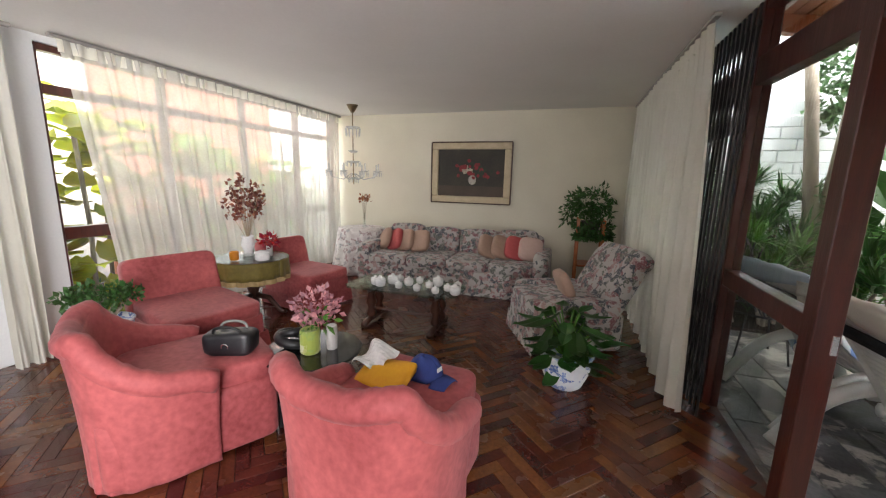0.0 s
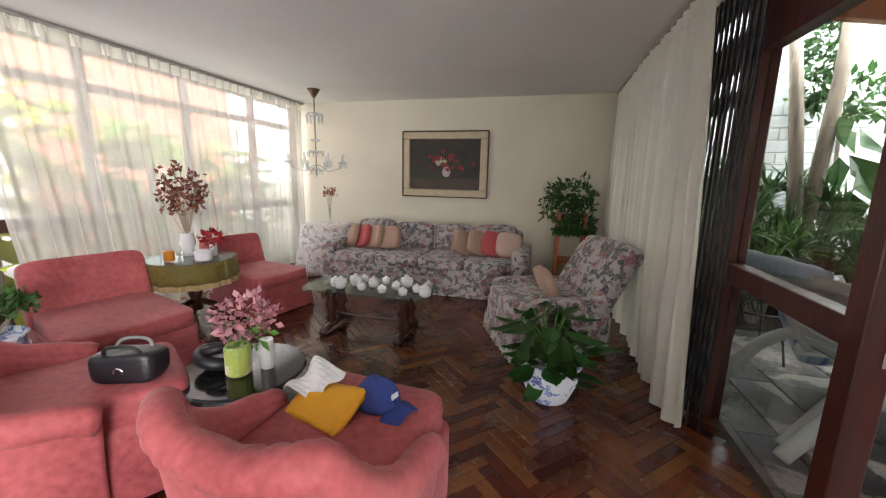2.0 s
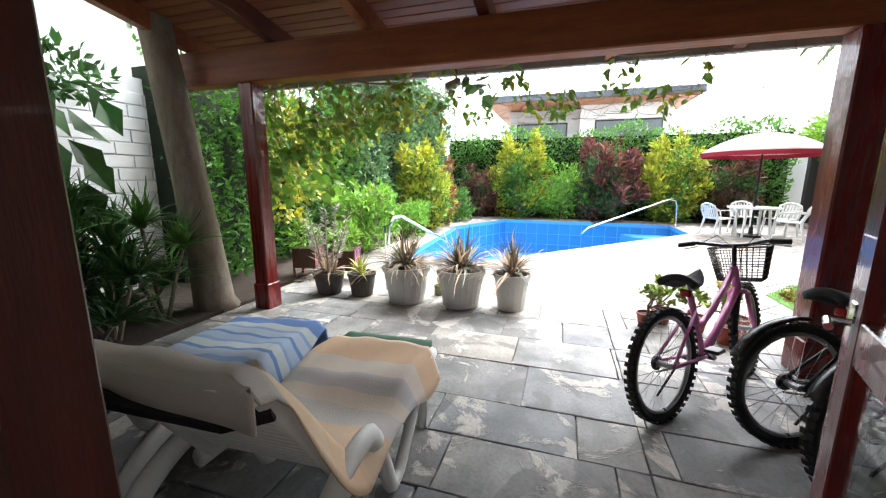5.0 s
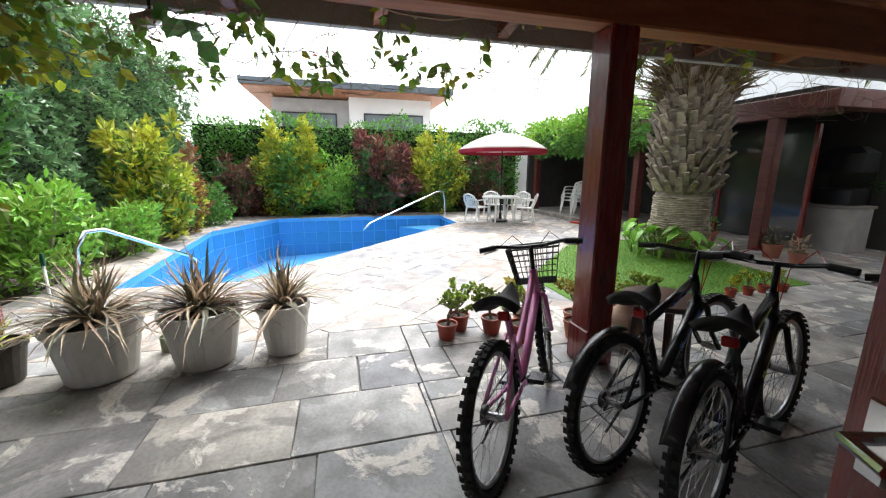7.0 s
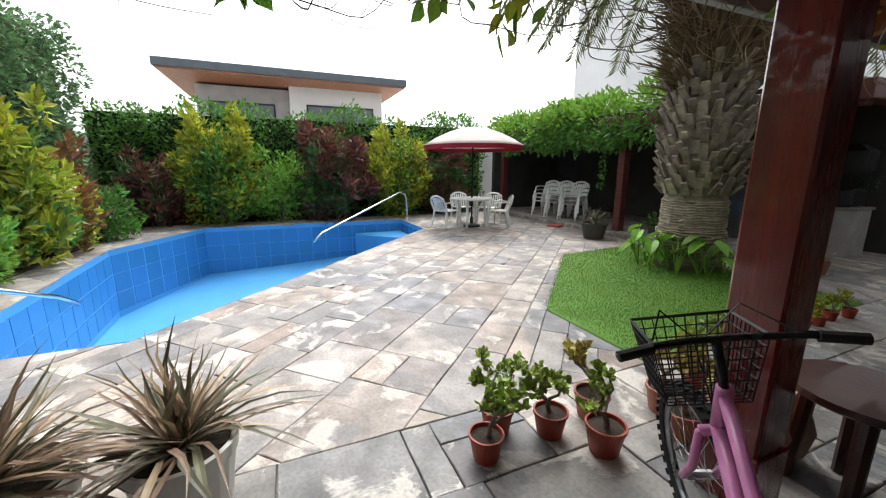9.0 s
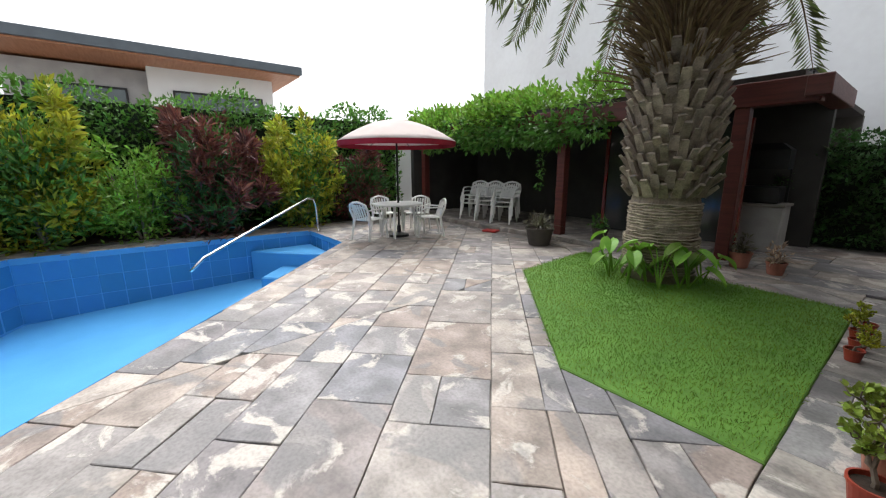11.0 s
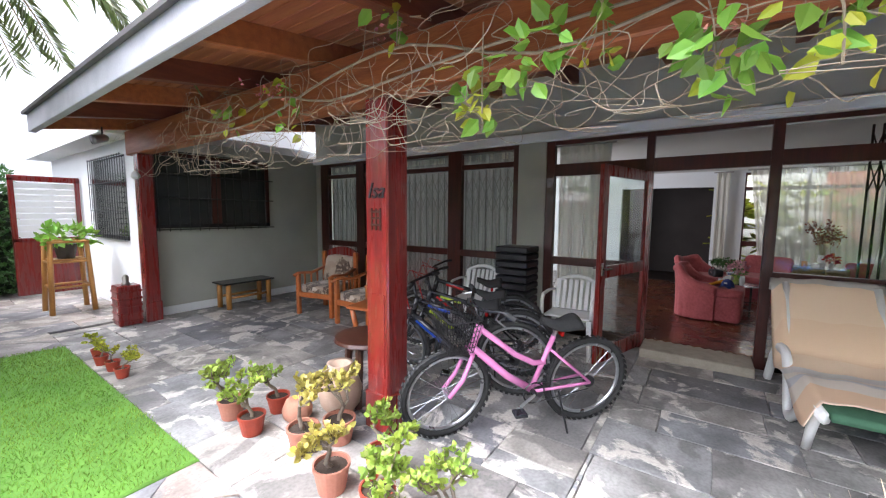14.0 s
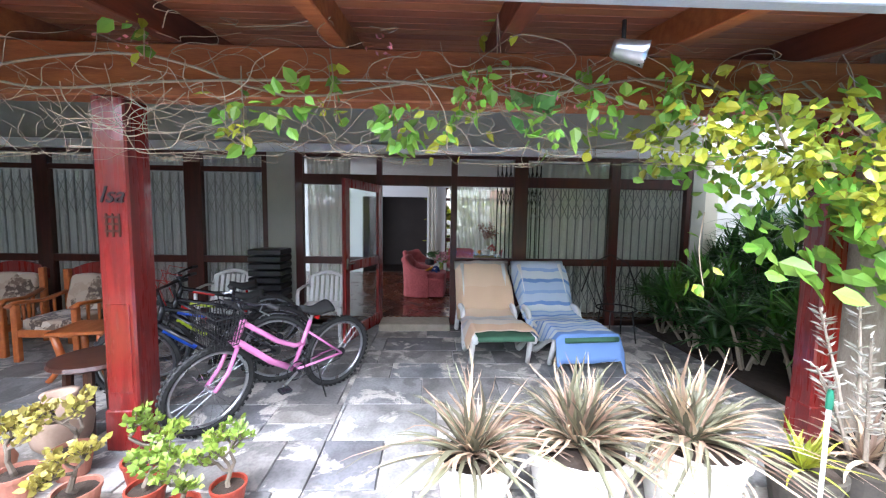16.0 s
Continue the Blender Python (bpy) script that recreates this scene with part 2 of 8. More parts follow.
GRASSBLADE = mat("grass_blade", (0.23, 0.33, 0.04), (0.09, 0.23, 0.02), 1.3, 0.6, 0, world_space=True, island=0.35, translucent=0.25)


def leaf_mat(name, a, b, rough=0.45, k=0.4, tr=0.3):
    return mat(name, a, b, 2.5, rough, 0, fine=14, island=k, translucent=tr, world_space=True)


L_DARK = leaf_mat("dark_green_leaf", (0.06, 0.15, 0.035), (0.035, 0.09, 0.02))
L_MID = leaf_mat("mid_green_leaf", (0.12, 0.27, 0.04), (0.07, 0.18, 0.028))
L_LIGHT = leaf_mat("light_green_leaf", (0.24, 0.42, 0.05), (0.14, 0.30, 0.035))
L_YELLOW = leaf_mat("yellow_green_leaf", (0.50, 0.44, 0.03), (0.20, 0.30, 0.03))
L_RED = leaf_mat("red_purple_leaf", (0.24, 0.075, 0.05), (0.075, 0.035, 0.035))
L_ORANGE = leaf_mat("orange_pink_leaf", (0.32, 0.10, 0.05), (0.14, 0.11, 0.03))
L_GREY = leaf_mat("grey_green_leaf", (0.17, 0.28, 0.11), (0.09, 0.18, 0.07))
L_DRY = leaf_mat("dry_tan_leaf", (0.50, 0.38, 0.27), (0.33, 0.22, 0.14))
L_ALOE = leaf_mat("aloe_leaf", (0.17, 0.17, 0.105), (0.115, 0.10, 0.06), tr=0.1)
L_PALM = leaf_mat("palm_frond_leaf", (0.14, 0.17, 0.05), (0.07, 0.10, 0.03))
VINESTEM = mat("pale_vine_stem", (0.38, 0.31, 0.22), (0.24, 0.18, 0.12), 8, 0.8, 0.2)
BARK = mat("pale_bark", (0.33, 0.28, 0.22), (0.20, 0.16, 0.12), 6, 0.9, 0.6, fine=40, stretch=(3, 3, 1))
PALMBARK = mat("palm_bark", (0.34, 0.28, 0.215), (0.12, 0.095, 0.07), 8, 0.9, 0.7, fine=50, random_amount=0.3)
PALMFIBRE = mat("palm_fibre", (0.19, 0.13, 0.065), (0.10, 0.065, 0.03), 8, 0.9, 0.5, island=0.35)


# ---- builders ----
class Build:
    def __init__(self):
        self.v, self.f = [], []

    def add(self, verts, faces):
        o = len(self.v)
        self.v.extend(tuple(p) for p in verts)
        self.f.extend(tuple(i + o for i in q) for q in faces)
        return self

    def box(self, x0, y0, z0, x1, y1, z1, c=0.0, m=None):
        """A box with chamfered edges c."""
        xs, ys, zs = (min(x0, x1), max(x0, x1)), (min(y0, y1), max(y0, y1)), (min(z0, z1), max(z0, z1))
        if c <= 0:
            vs = [(x, y, z) for x in xs for y in ys for z in zs]
            fs = [(0, 1, 3, 2), (4, 6, 7, 5), (0, 4, 5, 1), (2, 3, 7, 6), (0, 2, 6, 4), (1, 5, 7, 3)]
        else:
            vs, idx = [], {}
            for i in (0, 1):
                for j in (0, 1):
                    for k in (0, 1):
                        sx, sy, sz = (c, -c)[i], (c, -c)[j], (c, -c)[k]
                        for a in range(3):
                            idx[i, j, k, a] = len(vs)
                            vs.append((xs[i] + (sx if a != 0 else 0), ys[j] + (sy if a != 1 else 0), zs[k] + (sz if a != 2 else 0)))
            fs = []
            for i in (0, 1):
                fs.append([idx[i, 0, 0, 0], idx[i, 1, 0, 0], idx[i, 1, 1, 0], idx[i, 0, 1, 0]][::1 if i else -1])
                fs.append([idx[0, i, 0, 1], idx[1, i, 0, 1], idx[1, i, 1, 1], idx[0, i, 1, 1]][::-1 if i else 1])
                fs.append([idx[0, 0, i, 2], idx[1, 0, i, 2], idx[1, 1, i, 2], idx[0, 1, i, 2]][::1 if i else -1])
                for j in (0, 1):
                    fs.append([idx[i, j, 0, 0], idx[i, j, 1, 0], idx[i, j, 1, 1], idx[i, j, 0, 1]][::1 if (i + j) % 2 else -1])
                    fs.append([idx[i, 0, j, 0], idx[i, 1, j, 0], idx[i, 1, j, 2], idx[i, 0, j, 2]][::-1 if (i + j) % 2 else 1])
                    fs.append([idx[0, i, j, 1], idx[1, i, j, 1], idx[1, i, j, 2], idx[0, i, j, 2]][::1 if (i + j) % 2 else -1])
                    for k in (0, 1):
                        fs.append([idx[i, j, k, 0], idx[i, j, k, 1], idx[i, j, k, 2]][::1 if (i + j + k) % 2 else -1])
        if m is not None:
            vs = [tuple(m @ Vector(p)) for p in vs]
        return self.add(vs, fs)

    def tube(self, pts, r, n=8, cap=True, squash=1.0):
        """A round bar along pts; r: one radius or one for each point."""
        pts = [Vector(p) for p in pts]
        rs = list(r) if isinstance(r, (list, tuple)) else [r] * len(pts)
        up = Vector((0, 0, 1))
        vs, fs = [], []
        side = None
        for i, p in enumerate(pts):
            d = (pts[min(i + 1, len(pts) - 1)] - pts[max(i - 1, 0)]).normalized()
            if side is None:
                side = d.cross(up)
                if side.length < 0.05:
                    side = d.cross(Vector((0, 1, 0)))
            side = (side - d * side.dot(d)).normalized()
            o = d.cross(side)
            for k in range(n):
                a = 2 * math.pi * k / n
                vs.append(p + (side * math.cos(a) + o * math.sin(a) * squash) * rs[i])
        for i in range(len(pts) - 1):
            for k in range(n):
                fs.append((i * n + k, i * n + (k + 1) % n, (i + 1) * n + (k + 1) % n, (i + 1) * n + k))
        if cap:
            fs.append(tuple(range(n))[::-1])
            fs.append(tuple((len(pts) - 1) * n + k for k in range(n)))
        return self.add(vs, fs)

    def ring(self, centre, axis, big, small, n=32, k=8):
        """A torus."""
        c, a = Vector(centre), Vector(axis).normalized()
        u = a.orthogonal().normalized()
        w = a.cross(u)
        vs, fs = [], []
        for i in range(n):
            t = 2 * math.pi * i / n
            d = u * math.cos(t) + w * math.sin(t)
            for j in range(k):
                q = 2 * math.pi * j / k
                vs.append(c + d * (big + small * math.cos(q)) + a * small * math.sin(q))
        for i in range(n):
            for j in range(k):
                fs.append((i * k + j, ((i + 1) % n) * k + j, ((i + 1) % n) * k + (j + 1) % k, i * k + (j + 1) % k))
        return self.add(vs, fs)

    def lathe(self, prof, n=20, at=(0, 0, 0), sx=1.0, sy=1.0):
        vs, fs = [], []
        for r, z in prof:
            for k in range(n):
                a = 2 * math.pi * k / n
                vs.append((at[0] + r * math.cos(a) * sx, at[1] + r * math.sin(a) * sy, at[2] + z))
        for i in range(len(prof) - 1):
            for k in range(n):
                fs.append((i * n + k, i * n + (k + 1) % n, (i + 1) * n + (k + 1) % n, (i + 1) * n + k))
        fs.append(tuple(range(n))[::-1])
        fs.append(tuple((len(prof) - 1) * n + k for k in range(n)))
        return self.add(vs, fs)

    def cushion(self, c, s, p=0.35, n=12, m=None, wob=0.0):
        """A soft rounded block of half sizes s."""
        vs, fs = [], []
        nu, nv = n * 2, n

        def e(w, q):
            return math.copysign(abs(w) ** q, w)
        for i in range(nv + 1):
            b = -math.pi / 2 + math.pi * i / nv
            for j in range(nu):
                a = 2 * math.pi * j / nu
                q = Vector((e(math.cos(b), p) * e(math.cos(a), p), e(math.cos(b), p) * e(math.sin(a), p), e(math.sin(b), p)))
                q = Vector((q.x * s[0], q.y * s[1], q.z * s[2]))
                if wob:
                    q += wob * noise.noise_vector(q * 6 + Vector(c))
                q = q + Vector(c)
                vs.append(m @ q if m is not None else q)
        for i in range(nv):
            for j in range(nu):
                fs.append((i * nu + j, i * nu + (j + 1) % nu, (i + 1) * nu + (j + 1) % nu, (i + 1) * nu + j))
        return self.add(vs, fs)

    def sheet(self, fn, nu, nv, thick=0.0):
        """A surface fn(u, v), u and v from 0 to 1, with thickness along its normal."""
        g = [[Vector(fn(i / nu, j / nv)) for j in range(nv + 1)] for i in range(nu + 1)]
        vs = [g[i][j] for i in range(nu + 1) for j in range(nv + 1)]
        w = nv + 1
        fs = [(i * w + j, (i + 1) * w + j, (i + 1) * w + j + 1, i * w + j + 1) for i in range(nu) for j in range(nv)]
        if thick:
            lo = []
            for i in range(nu + 1):
                for j in range(nv + 1):
                    a = g[min(i + 1, nu)][j] - g[max(i - 1, 0)][j]
                    b = g[i][min(j + 1, nv)] - g[i][max(j - 1, 0)]
                    nn = a.cross(b)
                    nn = nn.normalized() if nn.length > 1e-9 else Vector((0, 0, 1))
                    lo.append(g[i][j] - nn * thick)
            o = len(vs)
            vs = vs + lo
            fs += [(o + i * w + j + 1, o + (i + 1) * w + j + 1, o + (i + 1) * w + j, o + i * w + j) for i in range(nu) for j in range(nv)]
            rim = [(i * w, (i + 1) * w) for i in range(nu)] + [(nu * w + j, nu * w + j + 1) for j in range(nv)] + \
                  [((i + 1) * w + nv, i * w + nv) for i in range(nu)] + [(j + 1, j) for j in range(nv)]
            fs += [(b, a, a + o, b + o) for a, b in rim]
        return self.add(vs, fs)

    def prism(self, poly, z0, z1, c=0.0):
        """An upright block over a convex outline (counter-clockwise), with its top edge chamfered by c."""
        n = len(poly)
        cx, cy = sum(p[0] for p in poly) / n, sum(p[1] for p in poly) / n
        vs = [(x, y, z0) for x, y in poly]
        if c:
            vs += [(x, y, z1 - c) for x, y in poly]
            for x, y in poly:
                d = math.hypot(x - cx, y - cy) or 1
                k = max(0, 1 - 1.4 * c / d)
                vs.append((cx + (x - cx) * k, cy + (y - cy) * k, z1))
            lv = 3
        else:
            vs += [(x, y, z1) for x, y in poly]
            lv = 2
        fs = [tuple(range(n))[::-1], tuple((lv - 1) * n + k for k in range(n))]
        for q in range(lv - 1):
            for k in range(n):
                fs.append((q * n + k, q * n + (k + 1) % n, (q + 1) * n + (k + 1) % n, (q + 1) * n + k))
        return self.add(vs, fs)

    def leaves(self, pos, normal, size, aspect=0.45, fold=0.25, droop=0.3, rich=False):
        """Many small pointed leaves: arrays of places, directions and lengths."""
        pos, normal = np.asarray(pos, float), np.asarray(normal, float)
        n = len(pos)
        size = np.broadcast_to(np.asarray(size, float), (n,))[:, None]
        d = normal / (np.linalg.norm(normal, axis=1, keepdims=True) + 1e-9)
        rnd = np.random.normal(size=(n, 3))
        s = np.cross(d, rnd)
        s /= np.linalg.norm(s, axis=1, keepdims=True) + 1e-9
        u = np.cross(s, d)
        o = len(self.v)
        t = pos + d * size - u * size * droop * 0.3
        if rich:
            q1, q2 = pos + d * size * 0.28, pos + d * size * 0.62 - u * size * droop * 0.08
            w1, w2 = s * size * aspect * 0.5, s * size * aspect * 0.42
            lift = u * size * fold * 0.25
            arr = np.stack([pos, q1 + w1 + lift, q2 + w2 + lift, t, q2 - w2 + lift, q1 - w1 + lift], 1).reshape(-1, 3)
            self.v.extend(map(tuple, arr.tolist()))
            for i in range(n):
                k = o + i * 6
                self.f += [(k, k + 1, k + 2, k + 3), (k, k + 3, k + 4, k + 5)]
            return self
        mid = pos + d * size * 0.5
        b = mid + s * size * aspect * 0.5 + u * size * fold * 0.3
        c = mid - s * size * aspect * 0.5 + u * size * fold * 0.3
        arr = np.stack([pos, b, t, c], 1).reshape(-1, 3)
        self.v.extend(map(tuple, arr.tolist()))
        for i in range(n):
            k = o + i * 4
            self.f.append((k, k + 1, k + 2))
            self.f.append((k, k + 2, k + 3))
        return self

    def blade(self, pts, w, fold=0.3):
        """A strap leaf along pts, tapering to its tip."""
        pts = [Vector(p) for p in pts]
        m = len(pts)
        vs, fs = [], []
        for i, p in enumerate(pts):
            d = (pts[min(i + 1, m - 1)] - pts[max(i - 1, 0)]).normalized()
            s = d.cross(Vector((0, 0, 1)))
            s = s.normalized() if s.length > 0.05 else Vector((1, 0, 0))
            u = s.cross(d)
            t = i / (m - 1)
            h = w * (0.6 + 0.8 * t if t < 0.3 else 1.0 - 0.95 * ((t - 0.3) / 0.7) ** 1.3) * 0.5
            vs += [p - s * h + u * h * fold, p, p + s * h + u * h * fold]
        for i in range(m - 1):
            k = i * 3
            fs += [(k, k + 1, k + 4, k + 3), (k + 1, k + 2, k + 5, k + 4)]
        return self.add(vs, fs)


def mesh(name, b, material, smooth=False):
    me = bpy.data.meshes.new(name)
    me.from_pydata([tuple(p) for p in b.v], [], b.f)
    me.materials.append(material)
    if smooth:
        me.polygons.foreach_set("use_smooth", [True] * len(me.polygons))
    me.update()
    return me


def part(name, b, material, parent=None, label="", smooth=False):
    ob = new(name, mesh(name, b, material, smooth) if isinstance(b, Build) else b)
    if parent is not None:
        ob.parent = parent
    if label:
        ob["label"] = label
    if name in SMALL:
        ob["kind"] = "stuff"
    return ob


SMALL = ("leaf", "foliage", "flower", "stem", "leaflet", "stalk_leaf", "fibre", "lattice", "dry_leaf", "bark_ridge", "crown")


def thing(name, label, category, m=None, group=""):
    ob = new(name)
    ob.empty_display_size = 0.1
    if m is not None:
        ob.matrix_world = m
    return tagged(ob, label, category, group)


def structure(name, b, material, label, smooth=False):
    return tagged(part(name, b, material, None, "", smooth), label, "", "", "structure")


def solo(name, b, material, label, category, m=None, group="", smooth=False):
    ob = part(name, b, material, None, "", smooth)
    if m is not None:
        ob.matrix_world = m
    return tagged(ob, label, category, group)


def clip(poly, a, b, keep_left=True):
    """The part of a convex outline on one side of the line a to b."""
    out = []
    sgn = 1 if keep_left else -1

    def side(p):
        return sgn * ((b[0] - a[0]) * (p[1] - a[1]) - (b[1] - a[1]) * (p[0] - a[0]))
    for i, p in enumerate(poly):
        q = poly[(i + 1) % len(poly)]
        sp, sq = side(p), side(q)
        if sp >= 0:
            out.append(p)
        if sp * sq < 0:
            t = sp / (sp - sq)
            out.append((p[0] + (q[0] - p[0]) * t, p[1] + (q[1] - p[1]) * t))
    return out


def area(poly):
    return 0.5 * sum(p[0] * q[1] - q[0] * p[1] for p, q in zip(poly, poly[1:] + poly[:1]))


def minus(poly, hole):
    """The convex pieces of a convex outline outside a convex hole (counter-clockwise)."""
    rest, out = poly, []
    for i, a in enumerate(hole):
        b = hole[(i + 1) % len(hole)]
        o = clip(rest, a, b, False)
        if len(o) > 2 and abs(area(o)) > 1e-4:
            out.append(o)
        rest = clip(rest, a, b, True)
        if len(rest) < 3:
            break
    return out


def shrink(poly, d):
    """A convex outline drawn in by d."""
    out = list(poly)
    for i, a in enumerate(poly):
        b = poly[(i + 1) % len(poly)]
        k = math.hypot(b[0] - a[0], b[1] - a[1])
        if k < 1e-6:
            continue
        nx, ny = -(b[1] - a[1]) / k * d, (b[0] - a[0]) / k * d
        out = clip(out, (a[0] + nx, a[1] + ny), (b[0] + nx, b[1] + ny))
        if len(out) < 3:
            return []
    return out


POOL = [(6.95, 0.75), (12.0, -3.78), (13.95, -3.78), (14.1, 1.3), (11.7, 2.45), (6.95, 2.15)]
LAWN_EDGE = [(4.95, -6.45), (8.35, -6.8), (8.2, -5.0), (6.17, -3.05), (4.95, -3.05)]
FL = 0.10
CEILING = 2.47

# ---- the setting: ground, house shell ----
b = Build()
for piece in minus([(-80, -80), (120, -80), (120, 80), (-80, 80)], POOL):
    b.add([(x, y, -0.035) for x, y in piece], [tuple(range(len(piece)))])
structure("ground", b, MORTAR, "grey mortar bed under flagstones and soil")

b = Build()
n = len(POOL)
deep = [-1.15, -1.15, -0.9, -1.2, -1.3, -1.2]
for i in range(n):
    p, q = POOL[i], POOL[(i + 1) % n]
    b.add([(*p, deep[i]), (*q, deep[(i + 1) % n]), (*q, 0.0), (*p, 0.0)], [(0, 1, 2, 3)])
b.add([(*p, deep[i]) for i, p in enumerate(POOL)], [(0, i, i + 1) for i in range(1, n - 1)])
pool = structure("swimming_pool", b, BLUEPAINT, "empty swimming pool with blue painted basin")
b = Build()
b.prism([(12.3, -3.75), (13.9, -3.75), (13.9, -2.4), (13.3, -2.9)], -1.0, -0.32, 0.03)
part("pool_step", b, BLUEPAINT, pool)
b = Build()
b.prism([(11.5, -3.2), (12.3, -3.74), (13.3, -2.9), (12.6, -2.3)], -1.0, -0.62, 0.03)
part("pool_step", b, BLUEPAINT, pool)

# interior floor slab, ceiling, walls
b = Build().box(-3.9, -7.2, -0.2, 0.98, 3.85, FL - 0.012)
structure("floor", b, mat("floor_base", (0.05, 0.02, 0.01), None, 5, 0.6), "dark wooden floor base")
b = Build().box(-3.95, -7.25, CEILING, 0.86, 3.9, CEILING + 0.2)
structure("ceiling", b, CEIL, "pale grey painted plaster ceiling")
structure("wall_north", Build().box(-3.95, 3.75, -0.2, 1.0, 3.95, 3.6), PLASTER, "cream plaster wall behind the sofa")
structure("wall_south", Build().box(-3.95, -7.33, -0.2, 3.95, -7.13, 2.62), GREENGREY, "grey-green plaster wall of the porch end")
b = Build()
b.box(-3.95, -7.13, -0.2, -3.8, -2.2, 3.6)
b.box(-3.95, -0.45, -0.2, -3.8, 0.05, 3.6)
b.box(-3.95, -2.2, 2.15, -3.8, -0.45, 3.6)
b.box(-3.95, 0.05, 2.42, -3.8, 3.75, 3.6)
b.box(-3.95, 0.05, -0.2, -3.8, 3.75, FL + 0.02)
structure("wall_west", b, WHITEWALL, "white plaster wall with a window bay and a doorway")
# passage beyond the doorway; its near-black colour stands in for missing light
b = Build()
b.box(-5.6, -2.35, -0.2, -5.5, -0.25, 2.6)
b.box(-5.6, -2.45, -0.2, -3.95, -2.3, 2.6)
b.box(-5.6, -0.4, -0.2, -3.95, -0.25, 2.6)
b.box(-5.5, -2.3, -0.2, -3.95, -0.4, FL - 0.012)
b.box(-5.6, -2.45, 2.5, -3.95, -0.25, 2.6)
structure("passage_wall", b, mat("passage_unlit", (0.025, 0.014, 0.01), None, 3, 0.6), "near-black passage walls standing in for an unlit hallway")
# facade: upper wall, white band, pillars
b = Build()
b.box(0.86, -7.13, 2.5, 1.0, 3.75, 3.6)
b.box(0.86, -2.70, -0.05, 1.0, -2.31, 2.5)
b.box(0.86, -7.13, -0.05, 1.0, -7.0, 2.5)
b.box(0.86, 3.55, -0.05, 1.0, 3.75, 2.5)
structure("wall_east", b, GREENGREY, "grey-green plaster facade wall above and between windows")
structure("trim", Build().box(1.0, -7.13, 2.5, 1.07, 3.75, 2.62, 0.01), WHITEWALL, "pale band moulding over the windows")
structure("baseboard", Build().box(1.02, -7.13, -0.03, 3.9, -7.115, 0.12, 0.004), WHITEWALL, "white painted skirting on the porch wall")
# threshold step
structure("door_sill", Build().box(0.86, -1.06, -0.03, 1.32, -0.06, 0.09, 0.01), mat("sill_stone", (0.36, 0.32, 0.25), None, 10, 0.8, 0.3), "worn stone door step")


def pane(name, x, y0, y1, z0, z1, parent, axis="x"):
    b = Build()
    if axis == "x":
        b.box(x - 0.003, y0, z0, x + 0.003, y1, z1)
    else:
        b.box(y0, x - 0.003, z0, y1, x + 0.003, z1)
    ob = part(name, b, GLASS, parent, "clear window glass")
    ob.visible_shadow = False
    return ob


def window_bay(name, x, posts, z0, z1, mid, transom, label, material=FRAMEWOOD, skip=(), d=0.045, th=0.035):
    """A row of framed lights in a wall that runs along y: posts are (y0, y1)."""
    w = structure(name, Build().box(x - d, posts[0][0], z0, x + d, posts[0][1], z1, 0.004), material, label)
    for y0, y1 in posts[1:]:
        part("window_post", Build().box(x - d, y0, z0, x + d, y1, z1, 0.004), material, w)
    for i, ((_, a), (c, _)) in enumerate(zip(posts, posts[1:])):
        part("top_rail", Build().box(x - d + 0.005, a, z1 - 0.05, x + d - 0.005, c, z1, 0.004), material, w)
        part("transom", Build().box(x - d + 0.005, a, transom - th, x + d - 0.005, c, transom + th, 0.004), material, w)
        pane("pane", x, a, c, transom + 0.03, z1 - 0.04, w)
        if i in skip:
            continue
        part("bottom_rail", Build().box(x - d + 0.005, a, z0, x + d - 0.005, c, z0 + 0.09, 0.004), material, w)
        part("middle_rail", Build().box(x - d + 0.005, a, mid - 0.05, x + d - 0.005, c, mid + 0.05, 0.004), material, w)
        pane("pane", x, a, c, mid + 0.04, transom - 0.03, w)
        pane("pane", x, a, c, z0 + 0.08, mid - 0.04, w)
    return w


window_bay("window_1", 0.94, [(-7.0, -6.78), (-5.97, -5.76), (-5.12, -5.02), (-3.88, -3.64), (-2.78, -2.70)], -0.03, 2.5, 0.95, 2.25, "dark brown wooden window wall of the dining side")
window_bay("window_2", 0.94, [(-2.31, -2.2), (-1.14, -1.06), (-0.05, 0.04), (0.88, 1.08), (2.32, 2.46), (3.47, 3.55)], -0.03, 2.5, 0.95, 2.13, "dark red-brown wooden window wall with a door opening", skip=(1,), th=0.075)
window_bay("window_3", -3.87, [(0.05, 0.08), (0.97, 1.02), (1.92, 1.97), (2.87, 2.92), (3.71, 3.75)], FL, 2.42, 1.0, 2.1, "dark wooden window wall to the side garden")

# ---- porch roof ----
def slope(x):
    return 2.66 - (x - 3.95) * 0.165


porch = thing("porch_roof", "red-brown timber porch roof with rafters and boards", "roof")
b = Build().box(3.86, -7.3, 2.33, 4.04, 3.3, 2.66, 0.012)
part("beam", b, BEAMWOOD, porch, "heavy red-brown timber beam")
for k in range(11):
    y = -7.15 + k * 1.035
    m = Matrix.Translation((1.0, y, slope(1.0) + 0.02)) @ Matrix.Rotation(math.atan(0.165), 4, "Y")
    part("rafter", Build().box(0, -0.05, 0, 3.96, 0.05, 0.17, 0.006, m), DARKBEAM if k % 2 else BEAMWOOD, porch)
b = None
xs = np.arange(1.0, 4.9, 0.115)
slat_mesh = mesh("roof_board", Build().box(0, -7.35, 0, 0.108, 3.35, 0.018, 0.003), SLATE)
